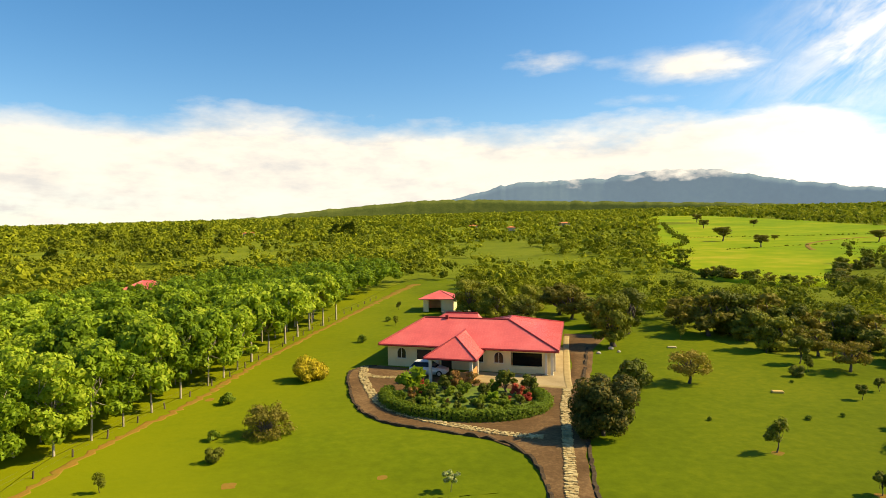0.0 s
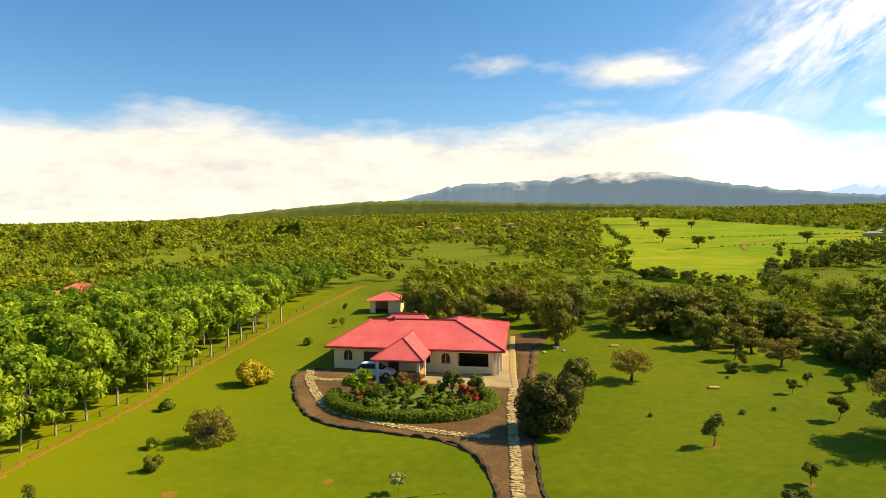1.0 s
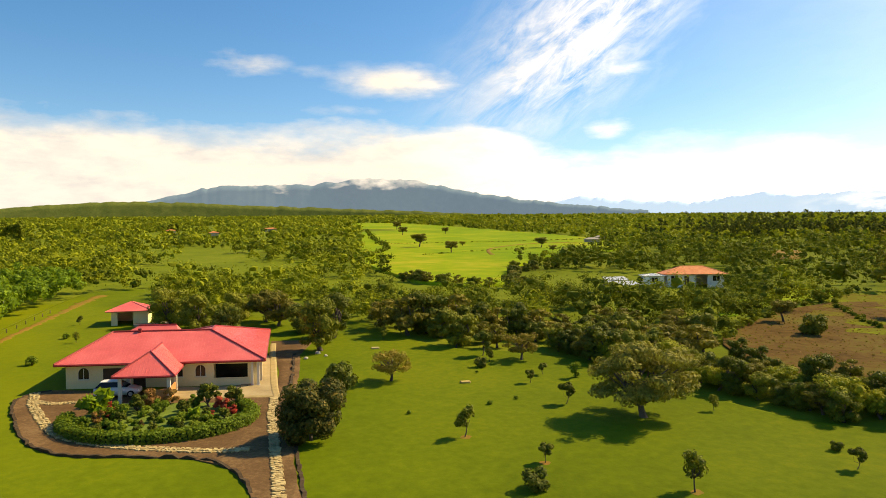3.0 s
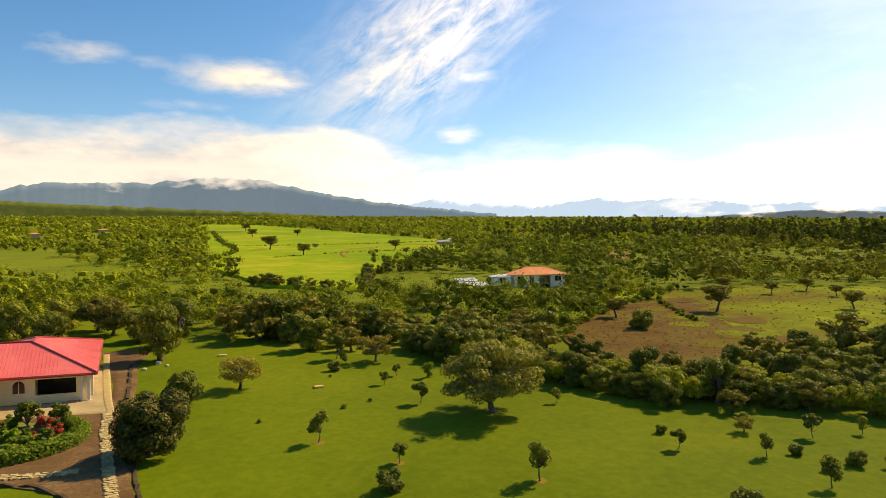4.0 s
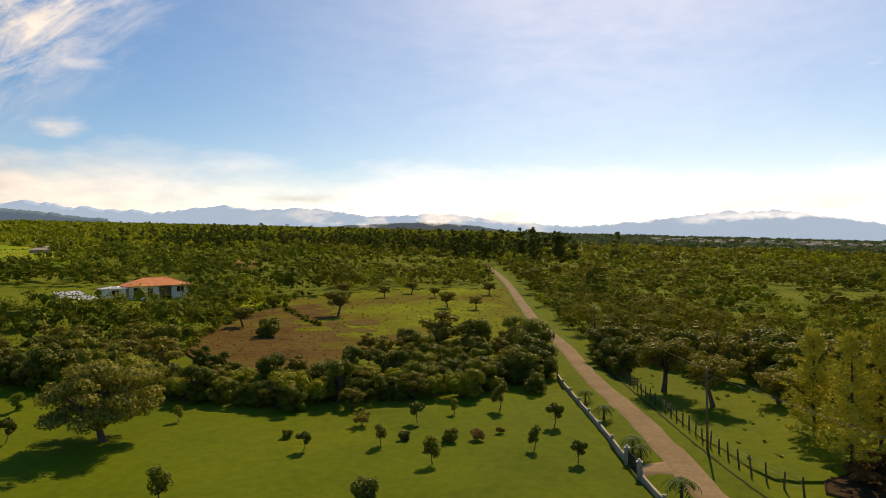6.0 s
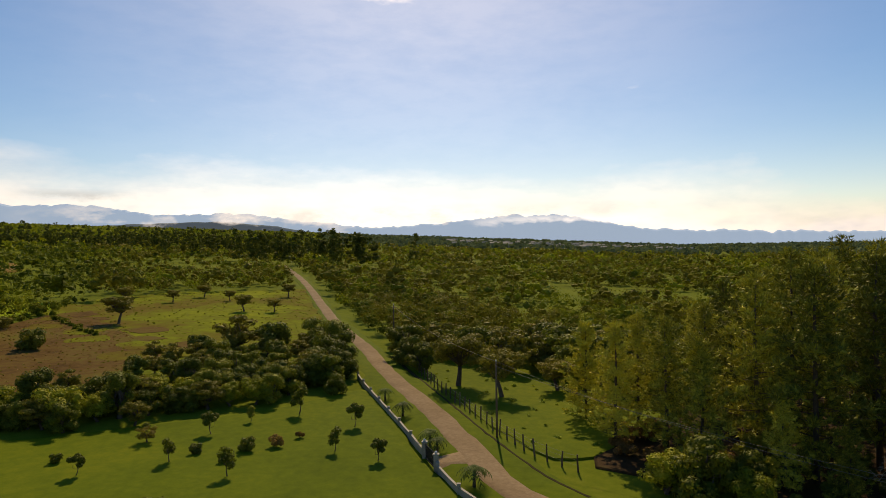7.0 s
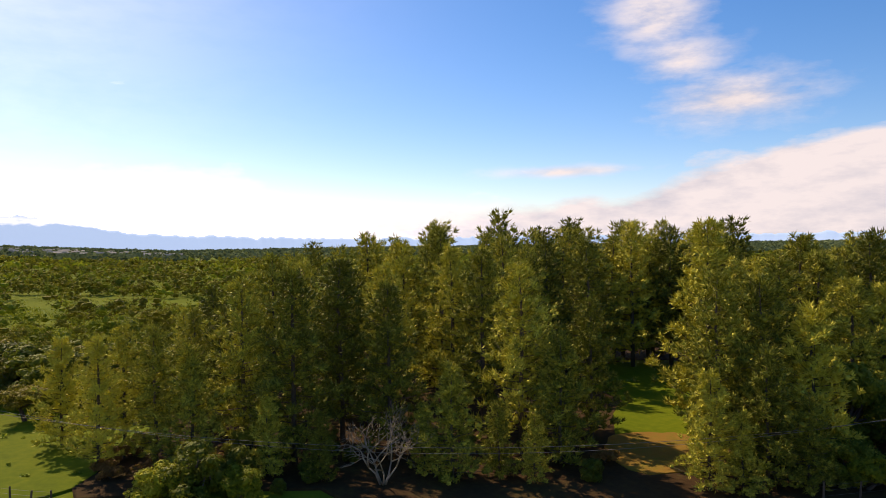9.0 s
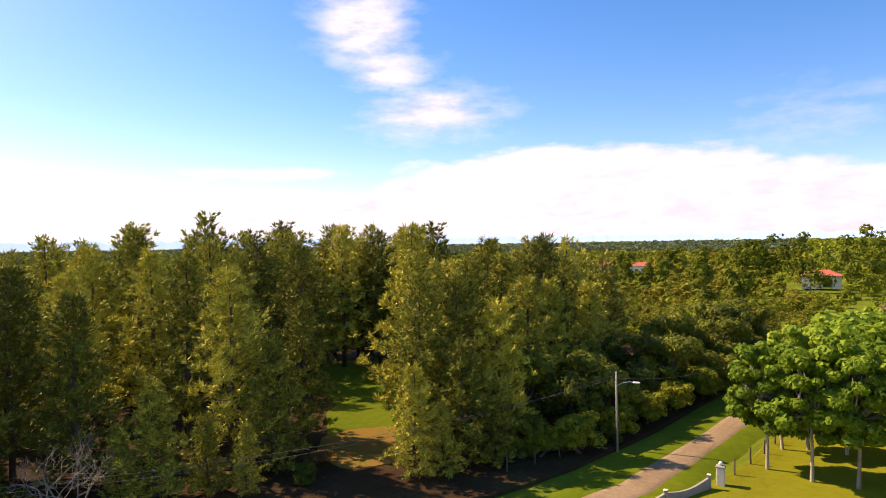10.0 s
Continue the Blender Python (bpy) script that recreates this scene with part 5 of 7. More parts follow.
FARWOODS = [make_tree("woodland_tree", 16, 6.0, 6.4, -0.16, 22, 1900, 0.29, L_WOOD, M_BARK, "rounded leafy green tree deep in the woods", flat=0.55, lob=(0.22, 0.38), shell=0.78, core=0.82),
            make_tree("woodland_tree", 17, 5.2, 6.8, -0.05, 22, 1750, 0.28, L_OLIVE, M_BARK, "spreading olive-green tree deep in the woods", flat=0.35, lob=(0.20, 0.34), shell=0.72, core=0.76),
            make_tree("woodland_tree", 18, 5.2, 5.6, -0.2, 22, 1800, 0.28, L_DARK, M_BARK, "dense dark tree deep in the woods", flat=0.6, lob=(0.22, 0.38), shell=0.78, core=0.82)]


def scatter(poly, spacing, seed, jitter=0.35, rows=None):
    """Points in a polygon, on a jittered grid, turned by rows degrees."""
    rng = np.random.default_rng(seed)
    p = np.array(poly)
    c, r = p.mean(0), np.linalg.norm(p - p.mean(0), axis=1).max() + spacing
    n = int(r / spacing) + 1
    gx, gy = np.meshgrid(np.arange(-n, n + 1), np.arange(-n, n + 1))
    q = np.stack([gx.ravel(), gy.ravel()], 1) * spacing + rng.uniform(-jitter, jitter, (gx.size, 2)) * spacing
    if rows is not None:
        a = radians(rows)
        q = q @ np.array([[math.cos(a), math.sin(a)], [-math.sin(a), math.cos(a)]])
    q = q + c
    return q[inside([tuple(k) for k in p], q[:, 0], q[:, 1])]


def bearing(x, y):
    return np.degrees(np.arctan2(x, y))


OPEN = (FARM_YARD, FARM_FIELD, RED_BANK, LAWN, GROVE, GROVE_SOUTH, PASTURE, BROWN, FIELD, FIELD_EAST, CLEARING)


def is_open(x, y):
    r = np.zeros(np.shape(x), bool)
    for p in OPEN:
        r |= inside(p, x, y)
    return r | near_line(ROAD, x, y, 5.0)


PINE_LAND = [(49, -8), (46.5, -13), (43, -20), (37, -27), (29, -33), (25, -40), (25, -50), (22, -62), (20, -78), (30, -110), (60, -120), (95, -80), (100, -40), (88, -24), (70, -20), (60, -14), (54, -9)]
HOUSES = [(116, 116, 10), (109, 112, 8), (103, 108, 7), (92.5, 109, 9.0), (88.5, 104.5, 8.0), (84, 99, 8.0), (80, 94, 7.5), (103, 112, 8.0), (100, 104, 7.5), (106, 107, 7.5), (60, -285, 13), (54, -258, 9), (-4, -214, 11), (-3.6, -196, 8), (80, -300, 12), (-57.5, 131, 6), (-54, 123, 4), (97.5, 118, 5), (98, 97, 5), (-61.5, 140, 8.5), (68, -314, 16), (-4, -235, 14)]


def clear_of_houses(x, y):
    r = np.ones(np.shape(x), bool)
    for hx, hy, d in HOUSES:
        r &= np.hypot(x - hx, y - hy) > d
    return r


def make_woods():
    """The nearest woodland trees, each a thing of its own."""
    ring = [(100 * math.sin(radians(a)), 100 * math.cos(radians(a))) for a in range(-48, 232, 6)] + [(0, 0)]
    q = scatter(ring, 4.4, 41)
    x, y = q[:, 0], q[:, 1]
    ok = ~is_open(x, y) & ~inside(PINE_LAND, x, y) & (np.hypot(x, y) > 50) & clear_of_houses(x, y) & ((bearing(x, y) < 112) & (bearing(x, y) > -48) | (bearing(x, y) < -170) | (bearing(x, y) > 172))
    for x, y in q[ok]:
        k = int(RNG.integers(0, 5))
        low = 46 < bearing(x, y) < 84 and np.hypot(x, y) < 95
        plant(WOODS[k] if np.hypot(x, y) < 74 else FARWOODS[k % 3], x, y, RNG.uniform(0.42, 0.68) if low else RNG.uniform(0.5, 0.95) if 26 < bearing(x, y) < 46 else RNG.uniform(0.8, 1.25) if bearing(x, y) < 46 else RNG.uniform(0.6, 1.15), group="woodland trees")
    return int(ok.sum())


make_woods()
spots = scatter(GROVE, 3.7, 42, 0.26, rows=80)
EDGE = [(-29.6, 43.6), (-28.1, 48.2), (-27.1, 51.5), (-26.3, 55.0), (-25.6, 58.8), (-24.8, 63.3), (-23.8, 67.9), (-23.3, 71.2), (-22.9, 74.7), (-22.5, 78.9), (-21.8, 84.0), (-21.0, 89.5), (-20.4, 94.5), (-19.7, 99.5), (-18.4, 103.6), (-17.2, 109.0)]
spots = spots[~near_line(EDGE, spots[:, 0], spots[:, 1], 2.6)]
spots = np.concatenate([np.array(EDGE), spots])
spots = spots[(bearing(spots[:, 0], spots[:, 1]) > -48) & clear_of_houses(spots[:, 0], spots[:, 1])]
GROVE_FAR = spots[np.hypot(spots[:, 0], spots[:, 1]) >= 112]
spots = spots[np.hypot(spots[:, 0], spots[:, 1]) < 112]
for i, (x, y) in enumerate(spots):
    plant(TEAKS[i % 3] if np.hypot(x, y) < 58 else MIDTEAKS[i % 2] if np.hypot(x, y) < 80 else FARTEAKS[i % 2], x, y, RNG.uniform(1.0, 1.25) if i < len(EDGE) else RNG.uniform(0.78, 1.16), group="plantation trees", tall=RNG.uniform(0.9, 1.12))
south = [(2.5, -51.2), (1.7, -56.5), (-0.2, -49.8), (-2.8, -49.7), (0.0, -57.3), (-2.5, -57.1)] + [(x, y) for x, y in scatter(GROVE_SOUTH, 4.8, 43, 0.2, rows=10) if y < -61 or x < -5.5]
for i, (x, y) in enumerate(south):
    plant(SOUTHTEAKS[i % 2] if i < 14 else FARTEAKS[i % 2], x, y, RNG.uniform(0.92, 1.08) * (1 if i < 14 else 1.35), group="southern plantation trees")
# the grove's front row: bearing, distance, height, model
FRONT = [(99.8, 54, 9.6, 1), (103.8, 54, 10.2, 1), (101.6, 60, 9.8, 0), (97.4, 62, 8.6, 3), (106.5, 50, 9.0, 3), (110.5, 53, 13.6, 0), (114.5, 50, 14.2, 1), (118.5, 55, 15.0, 0), (122.5, 50, 13.0, 1), (127.8, 45, 7.8, 3),
         (130.5, 57, 15.6, 2), (133.7, 51, 14.6, 0), (137.0, 49, 9.4, 3), (139.6, 55, 11.5, 1), (149.6, 52, 13.8, 0), (153.0, 48, 9.0, 3), (156.2, 53, 11.5, 3), (158.6, 60, 13.0, 1), (148.8, 46, 7.6, 3), (160.6, 66, 12.2, 3), (152.4, 54, 13.2, 3), (153.8, 60, 15.0, 2), (156.6, 66, 15.0, 1), (160.2, 74, 13.2, 0), (162.5, 80, 12.2, 1), (163.8, 72, 11.6, 3), (165.5, 92, 11.2, 2), (158.2, 76, 15.2, 0), (155.2, 72, 15.6, 1),
         (112.4, 48, 5.6, 3), (116.6, 46, 4.8, 3), (125.4, 47, 4.8, 3), (131.8, 46, 5.2, 3), (134.8, 45, 4.6, 3), (151.2, 46, 5.2, 3), (155.8, 48, 6.2, 3)]
for be, d, tall, k in FRONT:
    x, y = d * math.sin(radians(be)), d * math.cos(radians(be))
    plant(PINES[k], x, y, tall / (12 if k == 3 else 16), group="pine grove trees", label="pine tree in the front row of the grove")
for be, d, tall in ((139.5, 88, 18), (141.5, 93, 17), (143, 89, 18.5), (144.6, 95, 17), (146, 90, 18), (147.5, 94, 17.5), (149, 90, 17), (150.5, 86, 16.5), (142.2, 98, 19), (145.3, 99, 19), (148.2, 99, 18.5), (133, 84, 17.5), (134.8, 90, 18), (136, 82, 17), (137.4, 88, 18), (138.5, 95, 18), (131, 90, 17.5), (135.6, 98, 18.5)):
    plant(FARPINES[int(d) % 2], d * math.sin(radians(be)), d * math.cos(radians(be)), tall / 16, group="pine grove trees")


def shades(poly, x, y, height):
    """Whether a tree's shadow reaches well into a polygon."""
    k = np.linspace(0.3, 1.0, 8) * height / math.tan(radians(SUN_UP))
    return inside(poly, x + k * math.sin(radians(SUN_YAW)), y - k * math.cos(radians(SUN_YAW))).sum() >= 2


for i, (x, y) in enumerate(scatter(PINE_LAND, 6.7, 44, 0.34)):
    d, be = np.hypot(x, y), bearing(x, y)
    if d < 59 or inside(CLEARING, np.array([x]), np.array([y]))[0] or (d > 84 and i % 2) or d > 105 or (shades(CLEARING, x, y, 15) and i % 4):
        continue
    # the grove's canopy line, degrees above eye level by bearing
    line = np.interp(be, (94, 98.5, 105, 108, 110, 114, 117, 119, 122, 131, 139, 145, 152, 160, 166, 172), (-7.0, -6.6, -5.5, -3.0, -1.2, -0.5, 0.8, 1.6, 2.2, 2.9, 3.2, 2.3, 1.7, 1.2, -0.5, -2.0))
    most = (EYE + d * math.tan(radians(line)) - ground_z(x, y)) / 16
    size = max(0.35, min(RNG.uniform(0.95, 1.35), most * RNG.uniform(0.74, 1.0)))
    plant(PINES[i % 3] if d < 76 else FARPINES[i % 2], x, y, size, group="pine grove trees")


def crowd(name, x, y, h, w, leaves, size, mat, label, rng, lobes=6, low=0.15, category="woods", core=0.0):
    """Many far trees in one mesh: each a cluster of lobes set with sprays of leaves."""
    n = len(x)
    a = rng.uniform(0, 2 * math.pi, (n, lobes))
    r = np.sqrt(rng.uniform(0, 1, (n, lobes))) * 0.62
    z = rng.uniform(low + 0.2, 0.82, (n, lobes)) - 0.18 * r
    c = np.stack([np.cos(a) * r * w[:, None] / 2, np.sin(a) * r * w[:, None] / 2, z * h[:, None]], 2)
    k = rng.uniform(0.26, 0.46, (n, lobes)) * w[:, None] / 2 * 1.15
    pick = rng.integers(0, lobes, (n, leaves))
    i = np.arange(n)[:, None]
    d = rng.normal(0, 1, (n, leaves, 3))
    d[:, :, 2] += 0.25
    d /= np.linalg.norm(d, axis=2)[:, :, None]
    rad = np.stack([k[i, pick], k[i, pick], k[i, pick] * 0.75], 2)
    p = c[i, pick] + d * rad * rng.uniform(0.60, 1.10, (n, leaves, 1))
    p += np.stack([x, y, ground_z(x, y)], 1)[:, None, :]
    v, f = leaf_arrays(p.reshape(-1, 3), d.reshape(-1, 3), size, rng, flat=0.28, long=1.4)
    if core:
        m = c + np.stack([x, y, ground_z(x, y)], 1)[:, None, :]
        v, f = both((v, f), core_arrays(m.reshape(-1, 3), (k[:, :, None] * (1, 1, 0.75)).reshape(-1, 3), rng, core))
    return tagged(new(name, mesh_of(name, v, f, mat)), label, category, kind="stuff")


def make_far_woods():
    """The woodland out to the horizon."""
    rng = np.random.default_rng(51)
    bands = [(100, 150, 4.5, 400, 0.25), (150, 260, 5.2, 130, 0.38), (260, 420, 6.6, 32, 1.0), (420, 750, 9.5, 22, 2.0), (750, 1400, 16, 15, 3.9), (1400, 3200, 36, 13, 8.0)]
    for near, far, gap, leaves, size in bands:
        a0, a1 = radians(-38), radians(190)
        n = int(0.5 * (a1 - a0) * (far ** 2 - near ** 2) / gap ** 2)
        a = rng.uniform(a0, a1, n)
        r = np.sqrt(rng.uniform(near ** 2, far ** 2, n))
        x, y = r * np.sin(a), r * np.cos(a)
        thin = np.array([noise.noise((u * 0.018, v * 0.018, 1)) + 0.5 * noise.noise((u * 0.05, v * 0.05, 7)) for u, v in zip(x, y)])
        ok = ~is_open(x, y) & ~inside(PINE_LAND, x, y) & clear_of_houses(x, y) & (thin > np.where(np.degrees(a) < 40, -0.10, np.where((np.degrees(a) > 62) & (np.degrees(a) < 118), -0.14, -0.26)))
        if far < 300:
            ok &= (a < radians(112)) | (a > radians(150))
        x, y, thin = x[ok], y[ok], thin[ok]
        n = len(x)
        h = (2.5 + 5.0 * rng.uniform(0, 1, n) ** 1.5) * (1 + 0.35 * np.clip(thin, 0, 1)) * (1 + 0.25 * (size > 3))
        w = h * rng.uniform(0.95, 1.6, n) * (1 + 0.14 * size)
        kind = rng.uniform(0, 1, n) + 0.4 * np.array([noise.noise((u * 0.012, v * 0.012, 3)) for u, v in zip(x, y)])
        be = bearing(x, y)
        dull = (((be > 58) & (be < 118)) | (be > 150)) & (rng.uniform(0, 1, n) < 0.6)
        kind = np.where(dull, 5.0, kind)
        kind = np.where((be > 20) & (be <= 58) & (near < 400) & (rng.uniform(0, 1, n) < 0.75), 0.5, kind)
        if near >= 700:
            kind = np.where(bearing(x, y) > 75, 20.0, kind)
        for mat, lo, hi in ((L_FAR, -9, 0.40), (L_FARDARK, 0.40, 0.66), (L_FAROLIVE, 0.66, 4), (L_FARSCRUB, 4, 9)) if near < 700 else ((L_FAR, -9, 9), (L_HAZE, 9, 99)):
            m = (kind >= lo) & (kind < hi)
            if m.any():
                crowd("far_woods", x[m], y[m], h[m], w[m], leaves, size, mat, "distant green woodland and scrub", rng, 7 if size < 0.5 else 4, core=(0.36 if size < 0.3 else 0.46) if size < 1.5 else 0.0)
    # tall conifers in the distance, a dark belt
    belt = smooth_line([(360, 335), (430, 260), (430, 150), (420, 120)], 4.0)
    for line, tall in ((belt, 21.0),):
        p = np.repeat(line, 13, 0)
        p = p + rng.normal(0, 24, p.shape)
        ok = ~near_line(ROAD, p[:, 0], p[:, 1], 9)
        p = p[ok]
        n = len(p)
        h = (0.35 + 0.75 * rng.uniform(0, 1, n) ** 1.5) * tall
        crowd("pine_belt", p[:, 0], p[:, 1], h, h * 0.25, 110, 0.95, L_FARPINE, "dark belt of tall distant pines", rng, 7, 0.0)
    # single tall trees on the skyline: bearing, distance, height, count
    for be, d, tall, count in ((-32.6, 250, 17, 3), (-19.4, 400, 18, 4), (-7.4, 450, 20, 7), (-27.4, 480, 17, 2), (-26.6, 500, 16, 1), (-13, 700, 17, 4), (-24.4, 520, 14, 3), (3, 620, 12, 5), (176.5, 200, 22, 3), (180.5, 190, 23, 3), (183, 210, 21, 2), (171, 240, 18, 3), (174, 160, 16, 4), (169, 190, 14, 4), (165, 230, 15, 5), (178.5, 230, 22, 5), (185, 240, 22, 4), (161, 260, 15, 5), (157, 300, 15, 5), (172, 300, 17, 5), (73.6, 335, 23, 4), (75.2, 328, 24, 6), (76.6, 325, 24, 6), (78.4, 322, 23, 5), (70.3, 330, 23, 6), (68.6, 345, 22, 5)):
        x = d * math.sin(radians(be)) + rng.normal(0, 7, count)
        y = d * math.cos(radians(be)) + rng.normal(0, 10, count)
        h = tall * rng.uniform(0.75, 1.05, count)
        crowd("tall_trees", x, y, h, h * (0.27 if 68 < be < 79 else 0.42), 420, 0.95 if d > 335 or be < 68 else 0.8, L_FARPINE if 68 < be < 79 else L_FARDARK, "tall dark trees standing above the woods", rng, 11, 0.05)
    if len(GROVE_FAR):
        n = len(GROVE_FAR)
        crowd("plantation_canopy", GROVE_FAR[:, 0], GROVE_FAR[:, 1], rng.uniform(6.5, 8.5, n), rng.uniform(4, 5, n), 420, 0.42, L_TEAK, "bright green canopy of the further plantation rows", rng, 9, 0.2)


L_FARDARK = leaf_material("far_dark_leaves", (0.063, 0.080, 0.010), (0.115, 0.139, 0.014), (0.200, 0.221, 0.022), 0.2, per_object=0.0, per_island=0.26, gloss=0.02, patch=1.2)
L_FAROLIVE = leaf_material("far_light_leaves", (0.167, 0.196, 0.015), (0.268, 0.294, 0.020), (0.388, 0.397, 0.032), 0.26, per_object=0.0, per_island=0.26, gloss=0.02, patch=0.85)
L_FARPINE = leaf_material("far_pine_needles", (0.055, 0.064, 0.017), (0.088, 0.104, 0.022), (0.144, 0.160, 0.031), 0.2, per_object=0.0, per_island=0.45, gloss=0.02, patch=1.2)
L_FAR = leaf_material("far_leaves", (0.121, 0.142, 0.014), (0.215, 0.242, 0.019), (0.346, 0.355, 0.031), 0.26, per_object=0.0, per_island=0.26, gloss=0.02, patch=0.85)
L_FARSCRUB = leaf_material("far_olive_scrub_leaves", (0.092, 0.082, 0.012), (0.178, 0.158, 0.018), (0.300, 0.262, 0.030), 0.2, per_object=0.0, per_island=0.26, gloss=0.02, patch=1.2)
# the far air's bluish haze is mixed into this leaf colour
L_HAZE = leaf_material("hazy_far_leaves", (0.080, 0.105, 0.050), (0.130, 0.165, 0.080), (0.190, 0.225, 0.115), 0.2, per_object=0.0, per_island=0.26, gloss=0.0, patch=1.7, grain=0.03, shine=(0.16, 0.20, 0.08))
make_far_woods()

# ---- garden, lawn trees, roadside ----
OAK = make_tree("spreading_tree", 61, 6.5, 10.2, 0.04, 62, 13500, 0.165, L_OAK, M_BARK, "broad spreading tree standing alone on the lawn", flat=0.34, thick=0.045, shell=0.55, lob=(0.12, 0.24), core=0.50, lean=0.03)
BIGBUSH = make_tree("mango_tree", 62, 5.2, 5.6, -0.12, 46, 15000, 0.165, L_MANGO, M_BARK, "dense round dark-leaved tree beside the drive", flat=0.75, shell=0.75, thick=0.03, lob=(0.20, 0.36), core=0.78)
SHRUB = make_tree("shrub_tree", 63, 3.4, 5.0, 0.16, 30, 3600, 0.13, L_DRYSHRUB, M_BARK, "thin brownish shrubby tree on the lawn", flat=0.4, shell=0.3, lob=(0.16, 0.28))
BUSH = make_tree("round_bush", 64, 1.2, 1.4, 0.02, 9, 1500, 0.11, L_DARK, M_BARK, "small clipped dark green bush on the lawn", "bush", flat=0.8, shell=0.7, lob=(0.34, 0.54))
SAPLING = make_tree("sapling", 65, 2.6, 1.5, 0.18, 15, 900, 0.12, L_WOOD, M_BARK, "slender young tree on the lawn", flat=0.7, shell=0.3, thick=0.019, lob=(0.34, 0.54))
FRUIT = make_tree("young_tree", 66, 2.1, 1.55, 0.14, 10, 1500, 0.13, L_DARK, M_BARK, "small bushy young tree on the lawn", flat=0.7, shell=0.6, thick=0.02, lob=(0.26, 0.42))
CROTON = make_tree("croton_bush", 67, 2.2, 3.8, 0.02, 14, 3200, 0.16, L_YELLOW, M_BARK, "bright yellow leafy bush on the lawn", "bush", flat=0.7, shell=0.5, long=3.6, lob=(0.34, 0.54))
PLANT = make_tree("low_plant", 68, 1.0, 1.4, 0.05, 7, 520, 0.15, L_HEDGE, M_BARK, "low green leafy plant on the lawn", "plant", flat=0.6, shell=0.3, long=2.2, lob=(0.34, 0.54))
FIELDTREE = make_tree("field_tree", 69, 6.4, 7.4, 0.24, 28, 4200, 0.19, L_OLIVE, M_BARK, "umbrella-crowned tree standing in the meadow", flat=0.35, shell=0.65, lob=(0.18, 0.34), core=0.62)

plant(CROTON, -13.8, 69.2)
SPRAWL = make_tree("sprawling_shrub", 163, 2.9, 5.0, -0.25, 34, 4000, 0.125, L_OLIVE, M_BARK, "sprawling olive-green shrub on the lawn", "shrub", flat=0.5, shell=0.35, lob=(0.16, 0.30), lean=0.2)
plant(SPRAWL, -13.6, 51.8, 1.0)
plant(SHRUB, 23.6, 63.8, 1.02)
plant(SHRUB, 40.6, 66.4, 1.0)
plant(BIGBUSH, 11.9, 49.6)
plant(BUSH, 17.6, 62.5, 2.5, label="large bushy dark green shrub beside the drive")
WHITE = make_tree("flowering_tree", 70, 2.2, 1.9, 0.25, 9, 900, 0.12, L_PALEFLOWER, M_BARK, "small young tree with pale flowers on the lawn", flat=0.6, shell=0.3, thick=0.012)
plant(WHITE, 0.4, 40.1, 0.72)
plant(OAK, 38.0, 43.1, 1.06)
plant(BUSH, 84.7, 62.0, 2.6, label="round dark bush standing in the weedy field")
for x, y, s in ((-15.9, 46.2, 0.95), (44.6, 31.0, 0.62), (47.9, 22.3, 0.68), (49.0, 18.9, 0.95), (46.2, 19.6, 0.5), (36.2, 19.5, 1.2), (22.0, 34.5, 1.2), (53.3, 29.1, 0.45), (34.7, 65.2, 1.0)):
    plant(BUSH, x, y, s, group="lawn bushes")
for x, y, s in ((22.6, 45.2, 1.05), (30.3, 30.0, 1.12), (45.9, 23.4, 0.75), (43.6, 18.2, 0.85), (49.6, 12.3, 0.8), (59.6, 18.0, 1.15), (56.6, 21.4, 0.6), (30.5, 85.3, 0.8), (-7.6, 118.3, 0.65), (-7.0, 101.8, 0.65), (36.8, 67.1, 0.7), (-21.3, 41.3, 0.55), (44.5, 41.8, 0.6)):
    plant(SAPLING, x, y, s, group="lawn saplings")
for x, y, s in ((42.5, 28.1, 0.75), (52.7, 23.3, 0.95), (56.3, 12.2, 1.05), (47.8, 8.7, 0.85), (25.0, 38.0, 0.72), (34.7, 49.2, 1.0), (38.8, 59.2, 0.65), (35.8, 56.9, 0.7), (37.2, 76.6, 1.7), (37.7, 70.4, 1.55)):
    plant(FRUIT, x, y, s, group="young lawn trees")
for x, y, s in ((-19.6, 60.9, 1.1), (-17.5, 50.8, 0.85), (-10.6, 89.0, 1.1), (-8.5, 106, 0.8), (28.5, 52.0, 0.4), (31.5, 52.5, 0.35), (21.0, 52.5, 0.35), (33, 63, 0.3)):
    plant(PLANT, x, y, s, group="lawn plants")
plant(FIELDTREE, 73.5, 4.3)
plant(FIELDTREE, 68.8, -0.4, 0.82, tall=1.05)
plant(FIELDTREE, 72.2, -6.4, 0.72, tall=0.8)
for x, y, s in ((110.3, 64.8, 0.85), (90.5, 71.2, 0.6), (133.4, 51.5, 0.62), (134.5, 45.5, 0.5), (144.9, 72.3, 0.5), (141.3, 81.4, 0.6), (157.7, 70.8, 0.55), (165.9, 52.5, 0.6), (152, 62, 0.45), (126.9, 301, 1.25), (121.4, 253.2, 0.95), (174.8, 266.7, 0.95), (241, 628, 1.5), (150, 300, 0.5), (185, 470, 1.2), (225, 480, 1.0), (160, 235, 0.6)):
    plant(FIELDTREE, x, y, s, group="meadow trees")
for x, y in ((5.5, 112), (8.5, 106), (12.5, 108), (15, 113), (20, 103), (12, 99), (22, 96), (19, 108), (25, 90), (21, 82)):
    plant(WOODS[int(RNG.integers(0, 5))], x, y, RNG.uniform(0.85, 1.2), group="trees behind the house")


